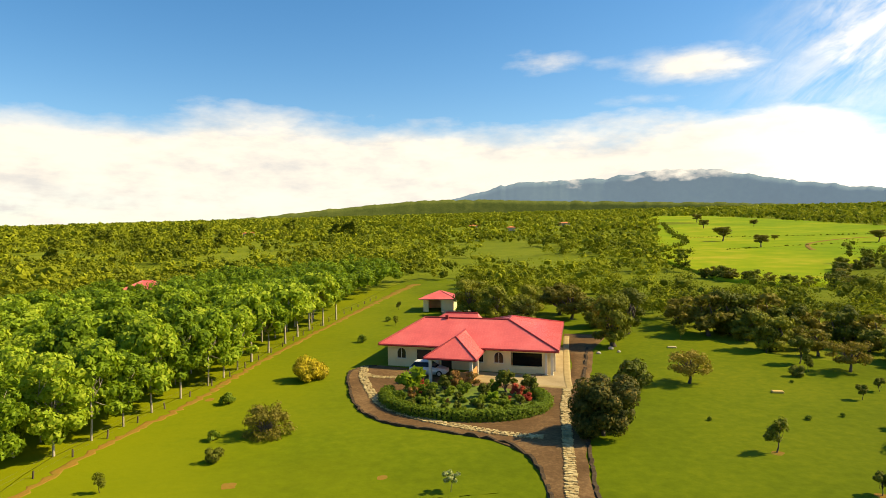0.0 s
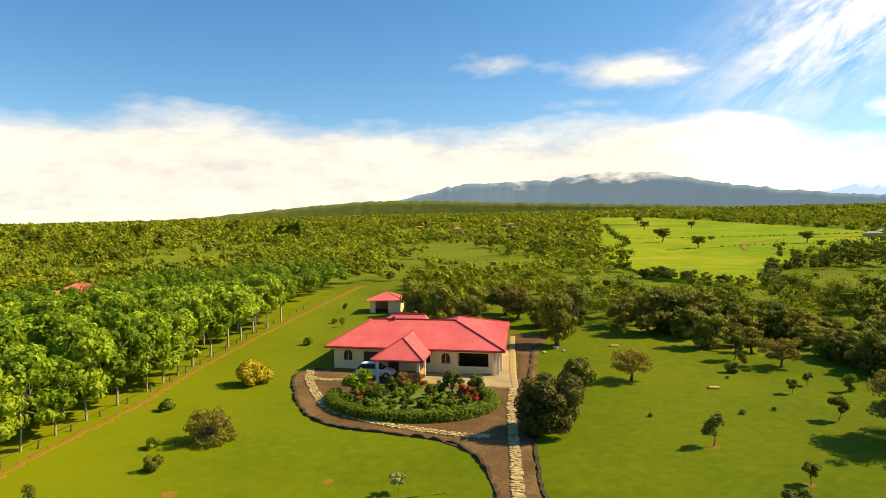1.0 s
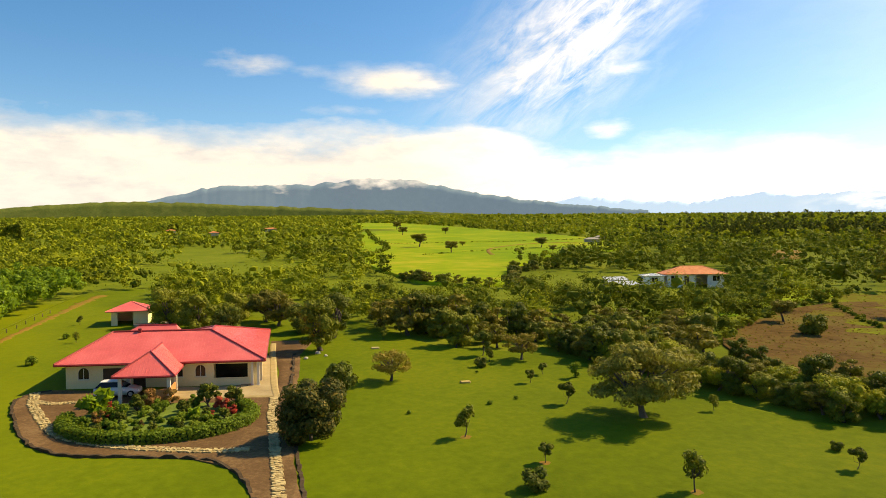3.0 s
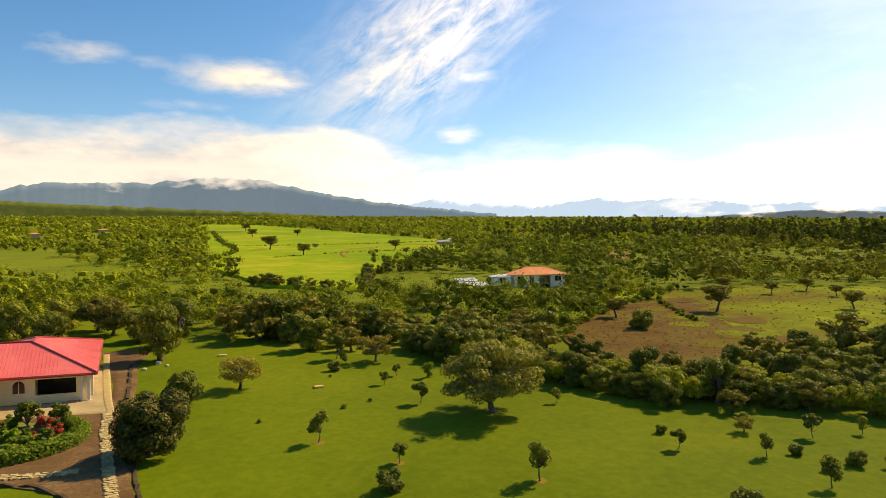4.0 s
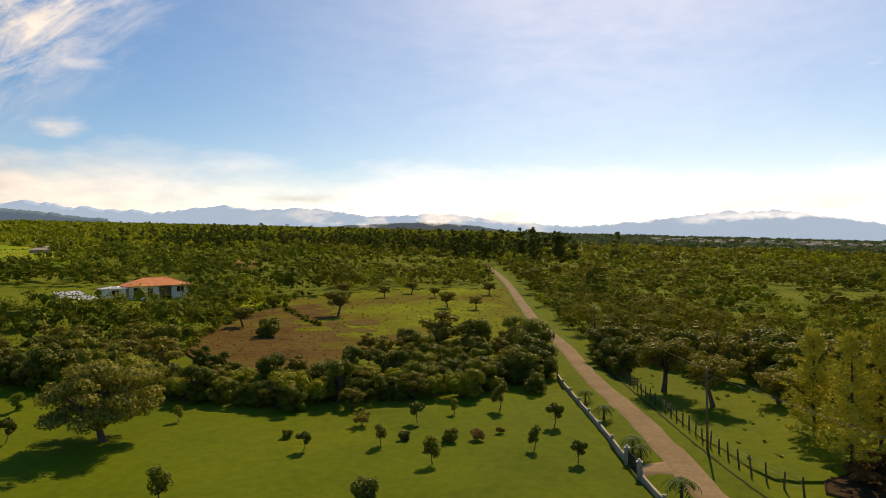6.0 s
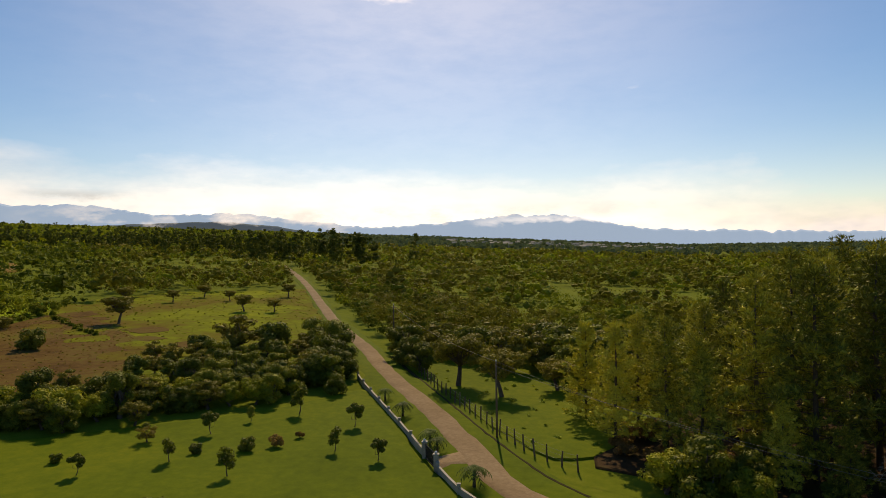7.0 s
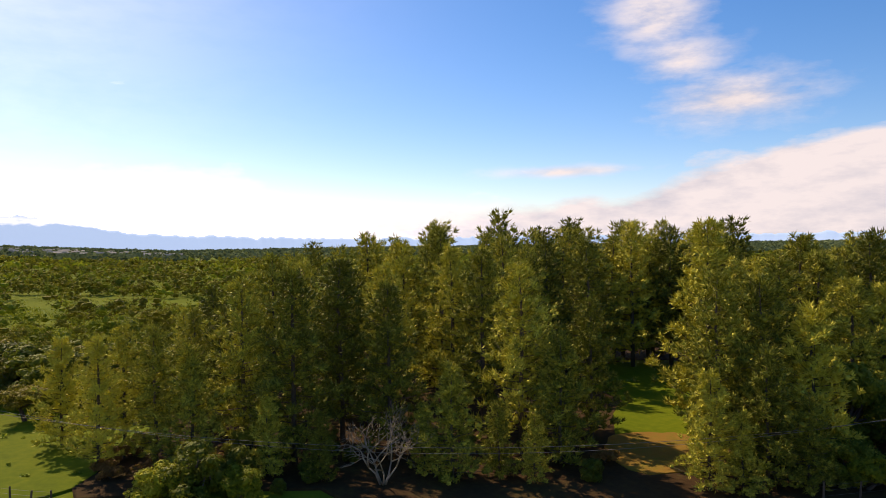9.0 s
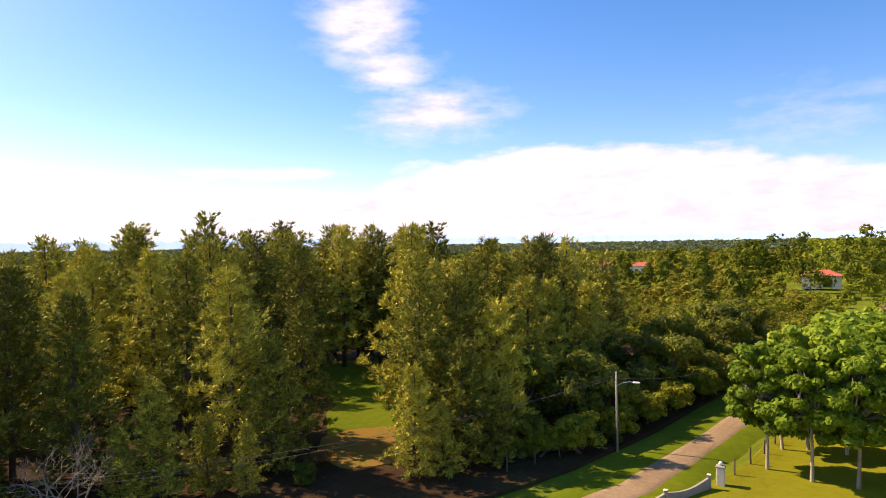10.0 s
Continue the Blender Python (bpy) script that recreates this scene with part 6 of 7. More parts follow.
def make_hedge(pts, width, height, name, label):
    """A clipped hedge: leaves over a solid core along a closed or open line."""
    c = smooth_line(pts, 0.35)
    root = thing(name, c[0][0], c[0][1], label=label, category="hedge")
    n = int(len(c) * 0.35 * 380 * (height + width))
    k = RNG.integers(0, len(c), n)
    ang = RNG.uniform(-0.35, math.pi + 0.35, n)
    d = np.gradient(c, axis=0)
    d /= np.linalg.norm(d, axis=1)[:, None]
    side = np.stack([-d[:, 1], d[:, 0]], 1)[k]
    r = RNG.uniform(0.8, 1.06, n)
    off = np.cos(ang) * width / 2 * r
    up = np.clip(np.sin(ang) + 0.35, 0, 1.0) * height * r
    bump = np.array([noise.noise((q[0] * 1.1, q[1] * 1.1, 0)) for q in c])[k] * 0.14
    q = c[k] + side * off[:, None] + RNG.normal(0, 0.1, (n, 2))
    p = np.stack([q[:, 0] - c[0][0], q[:, 1] - c[0][1], ground_z(q[:, 0], q[:, 1]) - ground_z(*c[0]) + 0.15 + up * (1 + bump)], 1)
    o = np.concatenate([side * np.cos(ang)[:, None], np.sin(ang)[:, None]], 1)
    v, f = leaf_arrays(p, o, 0.13, RNG, 0.5)
    part_mesh("foliage", mesh_of("foliage", v, f, L_HEDGE), root)
    chunks = []
    for i in range(0, len(c) - 4, 4):
        a, b = (np.array([*c[j], ground_z(*c[j])]) - np.array([*c[0], ground_z(*c[0])]) + (0, 0, 0.15 + height * 0.4) for j in (i, i + 4))
        chunks.append(tube_arrays([a, b], [min(width, height) * 0.42] * 2, 6))
    v, f = join_arrays(chunks)
    part_mesh("stem_mass", mesh_of("stem_mass", v, f, M_SHADE), root)


# dark fill that puts the shade between leaves into the hedge's heart
M_SHADE = material("hedge_inner_shade", [(0.0, (0.02, 0.03, 0.01)), (1.0, (0.04, 0.05, 0.02))], 2, 5, 0.95, 0.2)
BED = [(-5.2, 61.9), (-4.6, 58.6), (-2.6, 55.7), (1.0, 53.9), (4.8, 53.6), (7.8, 55.0), (9.2, 57.8), (8.6, 61.0), (5.6, 63.4), (1.5, 64.9), (-2.6, 64.7)]
M_BED = material("garden_bed_grass", [(0.0, (0.07, 0.08, 0.015)), (0.5, (0.10, 0.15, 0.015)), (1.0, (0.15, 0.20, 0.02))], 0.5, 8, 0.95, 0.5)
tagged(patch("garden_bed", BED, M_BED, 0.30, 10, 1.0), "planted garden island inside the drive loop", "garden bed", kind="structure")
make_hedge([(-5.0, 62.6), (-5.2, 60.4), (-4.2, 57.8), (-2.2, 55.6), (1.0, 54.2), (4.8, 53.9), (7.6, 55.3), (8.9, 57.8), (8.4, 60.6)], 1.0, 0.85, "hedge", "clipped green hedge round the garden island")
WILD = make_tree("wild_bush", 77, 5.0, 6.0, 0.02, 32, 4200, 0.17, L_BRIGHT, M_BARK, "wild bright green bush in the boundary hedge", "bush", flat=0.6, lob=(0.18, 0.34), shell=0.78, core=0.78)
# a dense hedge of wild bushes along the far side of the lawn
for i, (x, y) in enumerate(smooth_line([(46.5, 68), (48.3, 57), (49.0, 46), (51.5, 37), (57.5, 29), (64, 22), (74, 19)], 1.75)):
    for off in (1.0, 3.6):
        plant((WOODS[3], WOODS[4], WILD, WOODS[2], WOODS[3], WOODS[1], WILD)[(i * 3 + int(off)) % 7], x + off + RNG.uniform(-0.6, 0.6), y + off * 0.7 + RNG.uniform(-0.6, 0.6), RNG.uniform(0.48, 0.82), group="wild hedge bushes", label="wild leafy green bush in the lawn's boundary hedge")
GBUSH = [make_tree("garden_shrub", 71, 1.7, 1.9, 0.05, 9, 1200, 0.14, L_HEDGE, M_BARK, "leafy green garden shrub in the island bed", "shrub", flat=0.7),
         make_tree("flowering_shrub", 72, 1.6, 1.7, 0.08, 9, 1000, 0.13, L_RED, M_BARK, "shrub with red flowers and leaves in the island bed", "shrub", flat=0.6),
         make_tree("banana_plant", 73, 2.3, 2.4, 0.15, 7, 120, 0.55, L_TEAK, M_BARK, "broad-leaved light green plant in the island bed", "plant", flat=0.6, long=2.4),
         make_tree("garden_shrub", 74, 2.0, 1.8, 0.08, 9, 1200, 0.14, L_DARK, M_BARK, "dark leafy garden shrub in the island bed", "shrub", flat=0.7),
         make_tree("rusty_shrub", 75, 1.8, 1.5, 0.10, 9, 800, 0.13, L_RUST, M_BARK, "rust-coloured garden shrub in the island bed", "shrub", flat=0.7, shell=0.4)]
for k, x, y, s in ((2, -3.0, 62.8, 1.1), (0, -1.2, 61.3, 1.1), (4, -2.8, 60.6, 0.8), (3, 0.3, 62.6, 1.0), (4, 1.2, 63.9, 1.2), (0, 2.0, 61.8, 0.9), (0, -3.9, 60.0, 0.8), (3, 3.8, 60.4, 0.8), (0, 3.0, 57.6, 0.7), (0, 5.2, 57.2, 0.7),
                   (1, 6.8, 60.3, 0.95), (1, 7.4, 58.6, 0.7), (3, 6.0, 61.8, 1.25), (3, 7.9, 60.8, 1.1), (0, 4.9, 62.6, 0.8), (1, 5.7, 58.6, 0.5), (4, 0.4, 58.6, 0.4), (0, -1.0, 57.6, 0.6), (4, 2.9, 64.3, 1.0), (0, 4.2, 55.8, 0.6), (2, 4.4, 59.0, 0.5), (1, -2.0, 61.9, 0.6), (3, 1.2, 56.5, 0.5), (1, -1.9, 63.9, 0.7)):
    plant(GBUSH[k], x, y, s)
for i, (x, y) in enumerate(scatter([(BX * 0.86 + 2.0 * 0.14, BY * 0.86 + 59.2 * 0.14) for BX, BY in BED], 1.15, 76, 0.4)):
    if y < 60.5 or i % 3 == 0:
        plant((GBUSH[0], GBUSH[0], PLANT, GBUSH[3])[i % 4], x, y, RNG.uniform(0.30, 0.62), group="garden bed plants")


def flagstones(owner, line, width, gap=0.30, seed=81):
    """Uneven pale slabs laid along a line, each a piece of its own."""
    rng = np.random.default_rng(seed)
    c = smooth_line(line, gap)
    d = np.gradient(c, axis=0)
    d /= np.linalg.norm(d, axis=1)[:, None]
    shapes = []
    for k in range(6):
        n = int(rng.integers(5, 8))
        ang = np.sort(rng.uniform(0, 2 * math.pi, n) * 0.35 + np.linspace(0, 2 * math.pi, n, endpoint=False) * 0.9)
        r = rng.uniform(0.8, 1.1, n)
        top = [(math.cos(a) * q, math.sin(a) * q, 0.05) for a, q in zip(ang, r)]
        low = [(x * 1.06, y * 1.06, -0.08) for x, y, z in top]
        f = [tuple(range(n))] + [(i, i + n, (i + 1) % n + n, (i + 1) % n) for i in range(n)]
        shapes.append(mesh_of("flagstone", top + low, f, M_STONE))
    for q, t in zip(c, d):
        for o in (-0.36, 0.0, 0.36):
            p = q + np.array([-t[1], t[0]]) * width * (o + rng.uniform(-0.08, 0.08)) + t * rng.uniform(-0.1, 0.1)
            ob = new("flagstone", shapes[int(rng.integers(0, 6))])
            ob.parent = owner
            s = gap * rng.uniform(0.52, 0.74)
            ob.matrix_basis = pose(p[0], p[1], ground_z(*p) + 0.25, 0, 0, rng.uniform(0, 360)) @ Matrix.Diagonal((s, s * 0.9, 1, 1))


stones = tagged(new("stone_path"), "pale stepping-stone strip set into the drive", "stone path", kind="structure")
STONE_LINES = (([(-8.6, 74.2), (-8.3, 69.8), (-7.0, 64.2), (-5.5, 59.3), (-2.5, 55.3), (0.4, 53.0), (4.7, 50.3), (7.3, 49.4)], 0.80),
               ([(11.6, 62.4), (11.1, 60.0), (10.4, 57.0), (10.0, 54.5), (8.7, 46.5), (7.8, 41), (7.45, 38.8), (7.1, 34)], 0.66),
               ([(-8.0, 70.5), (-6.6, 69.2), (-4.8, 68.9), (-3.2, 68.5)], 0.70))
for k, (line, width) in enumerate(STONE_LINES):
    tagged(strip("path_bed", line, width * 0.92, M_STONE, 0.238 + 0.004 * k, 0.6, 0.08), "pale mortar bed below the stepping stones", "path bed", kind="structure")
    flagstones(stones, line, width, seed=81 + k)


def make_palm(seed, height=1.9):
    rng = np.random.default_rng(seed)
    root = tagged(new("palm"), "small palm with arching fronds beside the wall", "palm")
    v, f = tube_arrays([(0, 0, -0.2), (0.03, 0, height * 0.3), (0, 0.03, height * 0.62)], [0.12, 0.09, 0.07], 7)
    part_mesh("trunk", mesh_of("trunk", v, f, M_BARK, True), root)
    vs, fs = [], []
    for i in range(19):
        a = 2.4 * i
        L = rng.uniform(0.8, 1.1)
        lift = rng.uniform(0.2, 0.75)
        for j in range(7):
            for sgn in (-1, 1):
                t0, t1 = j / 7, (j + 0.75) / 7
                def at(t):
                    return np.array([math.cos(a) * L * t, math.sin(a) * L * t, height * 0.62 + lift * t - 0.95 * t * t])
                s = np.array([-math.sin(a), math.cos(a), -0.35 * 1]) * 0.42 * (1 - 0.6 * t0) * sgn
                s[2] = -0.12
                p, q = at(t0), at(t1)
                n = len(vs)
                vs += [p, q, q + s + (q - p) * 0.9, p + s * 0.5 + (q - p)]
                fs.append((n, n + 1, n + 2, n + 3))
    part_mesh("fronds", mesh_of("fronds", vs, fs, L_PALM), root)
    return root


PALM = make_palm(91)
for x, y, s in ((60.0, 8.6, 1.0), (51.6, 5.3, 1.0), (50.0, 4.6, 0.9), (43.2, 1.6, 1.1), (66, 11.2, 0.9), (37, -3.0, 1.0)):
    plant(PALM, x, y, s, group="roadside palms")


def make_wall(line, name, label, height=0.6, post_gap=3.6, sag=0.05, cap=None):
    """A low rendered boundary wall with capped posts."""
    c = smooth_line(line, 0.5)
    dist = np.concatenate([[0], np.cumsum(np.linalg.norm(np.diff(c, axis=0), axis=1))])
    root = thing(name, c[0][0], c[0][1], label=label, category="wall")
    o = np.array([c[0][0], c[0][1], ground_z(*c[0])])
    n = int(dist[-1] / post_gap)
    for i in range(n + 1):
        p = [np.interp(i * dist[-1] / n, dist, c[:, k]) for k in (0, 1)]
        z = ground_z(*p) - o[2]
        x, y = p[0] - o[0], p[1] - o[1]
        post = part("post", box_bm(x - 0.11, x + 0.11, y - 0.11, y + 0.11, z - 0.2, z + height + 0.15, bevel=0.02), M_CONC, root)
        part("cap", box_bm(x - 0.14, x + 0.14, y - 0.14, y + 0.14, z + height + 0.154, z + height + 0.22, bevel=0.03), cap or M_CONC, post)
        if i == n:
            break
        q = [np.interp((i + 1) * dist[-1] / n, dist, c[:, k]) for k in (0, 1)]
        d = np.array(q) - np.array(p)
        L = np.linalg.norm(d)
        d /= L
        s = np.array([-d[1], d[0]]) * 0.08
        vs = []
        for k in range(9):
            t = 0.16 / L + (1 - 0.32 / L) * k / 8
            w = np.array(p) + d * L * t
            zz = ground_z(*w) - o[2]
            h = height - sag * math.sin(math.pi * k / 8)
            for sg, up in ((1, -0.2), (1, h), (-1, h), (-1, -0.2)):
                vs.append((w[0] + s[0] * sg - o[0], w[1] + s[1] * sg - o[1], zz + up))
        fs = [(k * 4 + j, k * 4 + (j + 1) % 4, k * 4 + 4 + (j + 1) % 4, k * 4 + 4 + j) for k in range(8) for j in range(4)] + [(3, 2, 1, 0), (32, 33, 34, 35)]
        part_mesh("wall_panel", mesh_of("wall_panel", vs, fs, M_CONC), root)
    return root


def make_pillar(x, y, label, half=0.24, tall=1.35):
    g = thing("gate_pillar", x, y, label=label, category="gate pillar")
    part("shaft", box_bm(-half, half, -half, half, -0.2, tall, bevel=0.03), M_TRIM if half > 0.2 else M_CONC, g)
    part("cap", box_bm(-half - 0.06, half + 0.06, -half - 0.06, half + 0.06, tall + 0.004, tall + 0.11, bevel=0.04), M_CONC, g)
    bm = bmesh.new()
    bmesh.ops.create_uvsphere(bm, u_segments=10, v_segments=6, radius=half * 0.62, matrix=pose(0, 0, tall + 0.09 + half * 0.6))
    part("finial", bm, M_WHITE, g, "white ball finial", smooth=True)
    return g


make_wall([(76, 16.0), (71.4, 14.3), (56.4, 8.2), (49.6, 5.6)], "boundary_wall", "low grey rendered boundary wall with capped posts")
make_wall([(46.0, 4.2), (41.8, 2.4), (35, -2.4)], "boundary_wall", "low grey rendered boundary wall with capped posts")
make_wall([(12, -34), (8.2, -40.5), (5.6, -45.6)], "boundary_wall", "low pale boundary wall with a swooping top", 0.9, sag=0.26, cap=M_TRIM)
make_pillar(49.2, 5.45, "grey gate pillar with a white ball finial", 0.17, 1.15)
make_pillar(46.4, 4.35, "grey gate pillar with a white ball finial", 0.17, 1.15)
make_pillar(5.0, -46.6, "white gate pillar with a ball finial beside the road")
gate = thing("gate", 47.8, 4.9, label="dark metal gate between the pillars", category="gate", yaw=22)
for gx in np.linspace(-1.15, 1.15, 13):
    part("bar", box_bm(gx - 0.02, gx + 0.02, -0.02, 0.02, 0.05, 1.2), M_TYRE, gate)
for gz in (0.12, 1.1):
    part("rail", box_bm(-1.2, 1.2, -0.03, 0.03, gz, gz + 0.06), M_TYRE, gate)
tagged(strip("gate_apron", [(47.9, 4.6), (48.6, 3.2), (49.2, 1.6)], [2.4, 3.0, 5], M_ROAD, 0.235, 0.6, 0.08), "gravel apron between road and gate", "road", kind="structure")


def fence_posts(line, gap, name, label, height=1.15, wire=0.006):
    c = smooth_line(line, 0.5)
    dist = np.concatenate([[0], np.cumsum(np.linalg.norm(np.diff(c, axis=0), axis=1))])
    root = thing(name, c[0][0], c[0][1], label=label, category="fence")
    o = np.array([c[0][0], c[0][1], ground_z(*c[0])])
    tops, me = [], None
    v, f = tube_arrays([(0, 0, -0.2), (0.02, 0.01, 0.6), (0, 0, height)], [0.075, 0.065, 0.055], 6)
    me = mesh_of("post", v, f, M_WOOD)
    for s in np.arange(0, dist[-1], gap):
        p = [np.interp(s, dist, c[:, k]) for k in (0, 1)]
        ob = part_mesh("post", me, root)
        x, y, z = p[0] - o[0], p[1] - o[1], ground_z(*p) - o[2]
        ob.matrix_basis = pose(x, y, z + 0.1, RNG.uniform(-5, 5), RNG.uniform(-5, 5), RNG.uniform(0, 90)) @ Matrix.Diagonal((1, 1, RNG.uniform(0.85, 1.15), 1))
        tops.append((x, y, z))
    for h in (0.45, 0.8, 1.1):
        v, f = tube_arrays([(x, y, z + h) for x, y, z in tops], [wire] * len(tops), 3)
        part_mesh("wire", mesh_of("wire", v, f, M_CABLE), root)


fence_posts([(84, 10.8), (73.3, 7.0), (61.3, 2.2), (55.6, -0.1), (51.2, -2.2), (48.9, -3.8), (47, -5.6)], 1.45, "wire_fence", "weathered wooden post and wire fence along the road")
fence_posts([(18.5, -43), (14.5, -52), (11.5, -64), (9.5, -76)], 2.6, "wire_fence", "old wooden post fence below the pines", 1.15, 0.004)
fence_posts([(4.4, -49), (2.6, -56), (1.0, -66), (-0.5, -78)], 3.0, "wire_fence", "thin post fence along the plantation")
fence_posts([(-27.4, 40), (-26.6, 48), (-25.2, 58), (-23, 70), (-21.2, 85), (-18, 108), (-13, 136)], 4.0, "wire_fence", "thin post fence between track and plantation", 0.62, 0.003)
fence_posts([(78, 130), (100, 164), (150, 195), (200, 230)], 6.0, "wire_fence", "post fence along the pasture")


def make_pole(x, y, height, yaw, label, lamp=False):
    p = thing("utility_pole", x, y, label=label, category="utility pole", yaw=yaw)
    v, f = tube_arrays([(0, 0, -0.3), (0, 0, height * 0.5), (0, 0, height)], [0.10, 0.085, 0.065], 8)
    part_mesh("pole", mesh_of("pole", v, f, M_CONC if lamp else M_WOOD, True), p)
    bm = bmesh.new()
    bmesh.ops.create_cone(bm, segments=8, radius1=0.05, radius2=0.035, depth=0.16, cap_ends=True, matrix=pose(0, 0, height + 0.08))
    part("insulator", bm, M_WHITE, p)
    if lamp:
        v, f = tube_arrays([(0, 0, height - 1.0), (0.4, 0, height - 0.75), (1.0, 0, height - 0.62), (1.3, 0, height - 0.66)], [0.04, 0.035, 0.03, 0.03], 6)
        arm = part_mesh("lamp_arm", mesh_of("lamp_arm", v, f, M_METAL, True), p)
        part("lamp_head", box_bm(1.2, 1.75, -0.12, 0.12, height - 0.74, height - 0.61, bevel=0.04), M_WHITE, arm, "white street lamp head")
    return p


make_pole(54.6, 0.1, 6.3, 60, "wooden utility pole beside the gravel road")
make_pole(12.9, -51.4, 6.0, 192, "grey utility pole with a street lamp arm", True)
make_pole(97, 15.0, 6.5, 70, "wooden utility pole further along the road")


def cable(a, b, sag, label):
    a, b = np.array(a, float), np.array(b, float)
    pts = [a + (b - a) * t - (0, 0, 4 * sag * t * (1 - t)) for t in np.linspace(0, 1, 25)]
    v, f = tube_arrays(pts, [0.011] * 25, 4)
    tagged(new("power_cable", mesh_of("power_cable", v, f, M_CABLE, True)), label, "cable", group="power cables")


zp, zl, zf = ground_z(54.6, 0.1), ground_z(12.9, -51.4), ground_z(97, 15)
cable((54.6, 0.1, zp + 6.3), (12.9, -51.3, zl + 5.9), 3.4, "grey overhead power cable along the road")
cable((54.6, 0.1, zp + 5.9), (13.0, -51.4, zl + 5.6), 2.7, "grey overhead power cable along the road")
cable((54.6, 0.1, zp + 6.3), (97, 15, zf + 6.3), 0.7, "grey overhead power cable along the road")
cable((12.9, -51.5, zl + 5.6), (0.5, -96, zl + 5.6), 2.2, "grey overhead power cable over the road")


def make_dead_tree():
    """A bare, many-branched bush of pale grey twigs."""
    rng = np.random.default_rng(95)
    root = tagged(new("dead_bush"), "bare pale grey branching bush in front of the pines", "bush")
    chunks = []

    def grow(p, d, length, r, level):
        e = p + d * length
        m = (p + e) / 2 + rng.normal(0, length * 0.08, 3)
        chunks.append(tube_arrays([p, m, e], [r, r * 0.8, r * 0.55], 5 if level < 3 else 3))
        if level >= 6:
            return
        for _ in range(int(rng.integers(2, 4))):
            q = d + rng.normal(0, 0.55, 3) + (0, 0, 0.18)
            grow(e, q / np.linalg.norm(q), length * rng.uniform(0.62, 0.86), r * 0.66, level + 1)

    for i in range(5):
        a = 1.26 * i
        d = np.array([math.cos(a) * 0.6, math.sin(a) * 0.6, 1.0])
        grow(np.array([0.1 * math.cos(a), 0.1 * math.sin(a), -0.1]), d / np.linalg.norm(d), 1.25, 0.065, 1)
    v, f = join_arrays(chunks)
    part_mesh("branch_work", mesh_of("branch_work", v, f, M_TWIG, True), root)
    return root


tuft_rng = np.random.default_rng(121)
for poly, gap, tall, mat, lab in ((BROWN, 1.4, 0.20, L_RUST, "rusty weeds in the rough field"), (BROWN, 1.7, 0.22, L_OLIVE, "olive weeds in the rough field"), (FIELD, 3.0, 0.22, L_FAR, "tufts of taller grass in the meadow"), (FIELD, 4.0, 0.22, L_OLIVE, "dry tufts in the meadow"), (FIELD_EAST, 3.5, 0.35, L_HEDGE, "grass tufts in the roadside meadow")):
    q = scatter(poly, gap, int(gap * 100), 0.5)
    k = len(q)
    h = tuft_rng.uniform(0.4, 1.2, k) * tall
    crowd("weeds", q[:, 0], q[:, 1], h, h * tuft_rng.uniform(1.0, 2.4, k), 16, 0.30, mat, lab, tuft_rng, 3, 0.0, "weeds")
for line, tall in (([(70, 64), (84, 72), (104, 80), (122, 86), (140, 92)], 1.6), ([(98, 61), (112, 77), (118, 82)], 0.9), ([(76, 236), (110, 300), (135, 390), (200, 600)], 3.0), ([(120, 345), (190, 330), (255, 335)], 1.2), ([(105, 245), (160, 262), (205, 250)], 1.0)):
    q = smooth_line(line, 1.5 if tall < 2 else 5.0)
    q = q + tuft_rng.normal(0, 0.5, q.shape)
    k = len(q)
    h = tuft_rng.uniform(0.6, 1.2, k) * tall
    crowd("hedgerow", q[:, 0], q[:, 1], h, h * 1.5, 30, 0.45 if tall < 2 else 0.8, L_FARDARK, "low dark hedgerow between the fields", tuft_rng, 4, 0.0, "hedgerow")
tagged(strip("farm_track", [(128, 230), (150, 270), (190, 300), (235, 300)], 2.2, M_EARTH, 0.75, 3, 0.4), "brown track across the pasture", "track", kind="structure")
M_TWIG = material("bleached_twigs", [(0.0, (0.20, 0.16, 0.11)), (1.0, (0.42, 0.36, 0.27))], 2, 6, 0.9, 0.3)
plant(make_dead_tree(), 38.0, -23.6, 1.3)
for x, y, k, s in ((42, -12.5, 0, 0.75), (44.5, -16, 3, 0.6), (47, -18, 4, 0.8), (16.8, -53, 1, 0.95), (14.6, -57.4, 1, 0.95), (8.0, -77, 0, 0.8), (17.8, -60, 0, 1.25), (14.2, -62.5, 3, 1.05), (12.6, -68.5, 1, 1.15), (15.4, -69.5, 0, 1.35), (11.4, -74.5, 0, 1.2), (13.6, -79, 1, 1.4), (9.6, -84, 0, 1.4), (18.6, -47, 4, 0.8), (21.5, -53.5, 1, 1.3), (9.0, -92, 1, 1.4), (12.5, -95, 0, 1.6), (8, -102, 0, 1.5), (12, -78, 1, 0.8)):
    plant(WOODS[k], x, y, s, group="roadside trees")
for x, y, k, s in ((76, 18.2, 3, 0.95), (79.5, 19.6, 0, 0.95), (72.5, 19.4, 3, 0.9), (84, 21, 1, 1.0), (88, 22.5, 3, 1.1), (85, 11.2, 3, 0.9), (81, 9.2, 4, 1.0), (90, 12.6, 0, 0.9), (94, 25, 0, 0.9), (96, 14, 3, 0.8)):
    plant(WOODS[k], x, y, s, group="roadside trees")
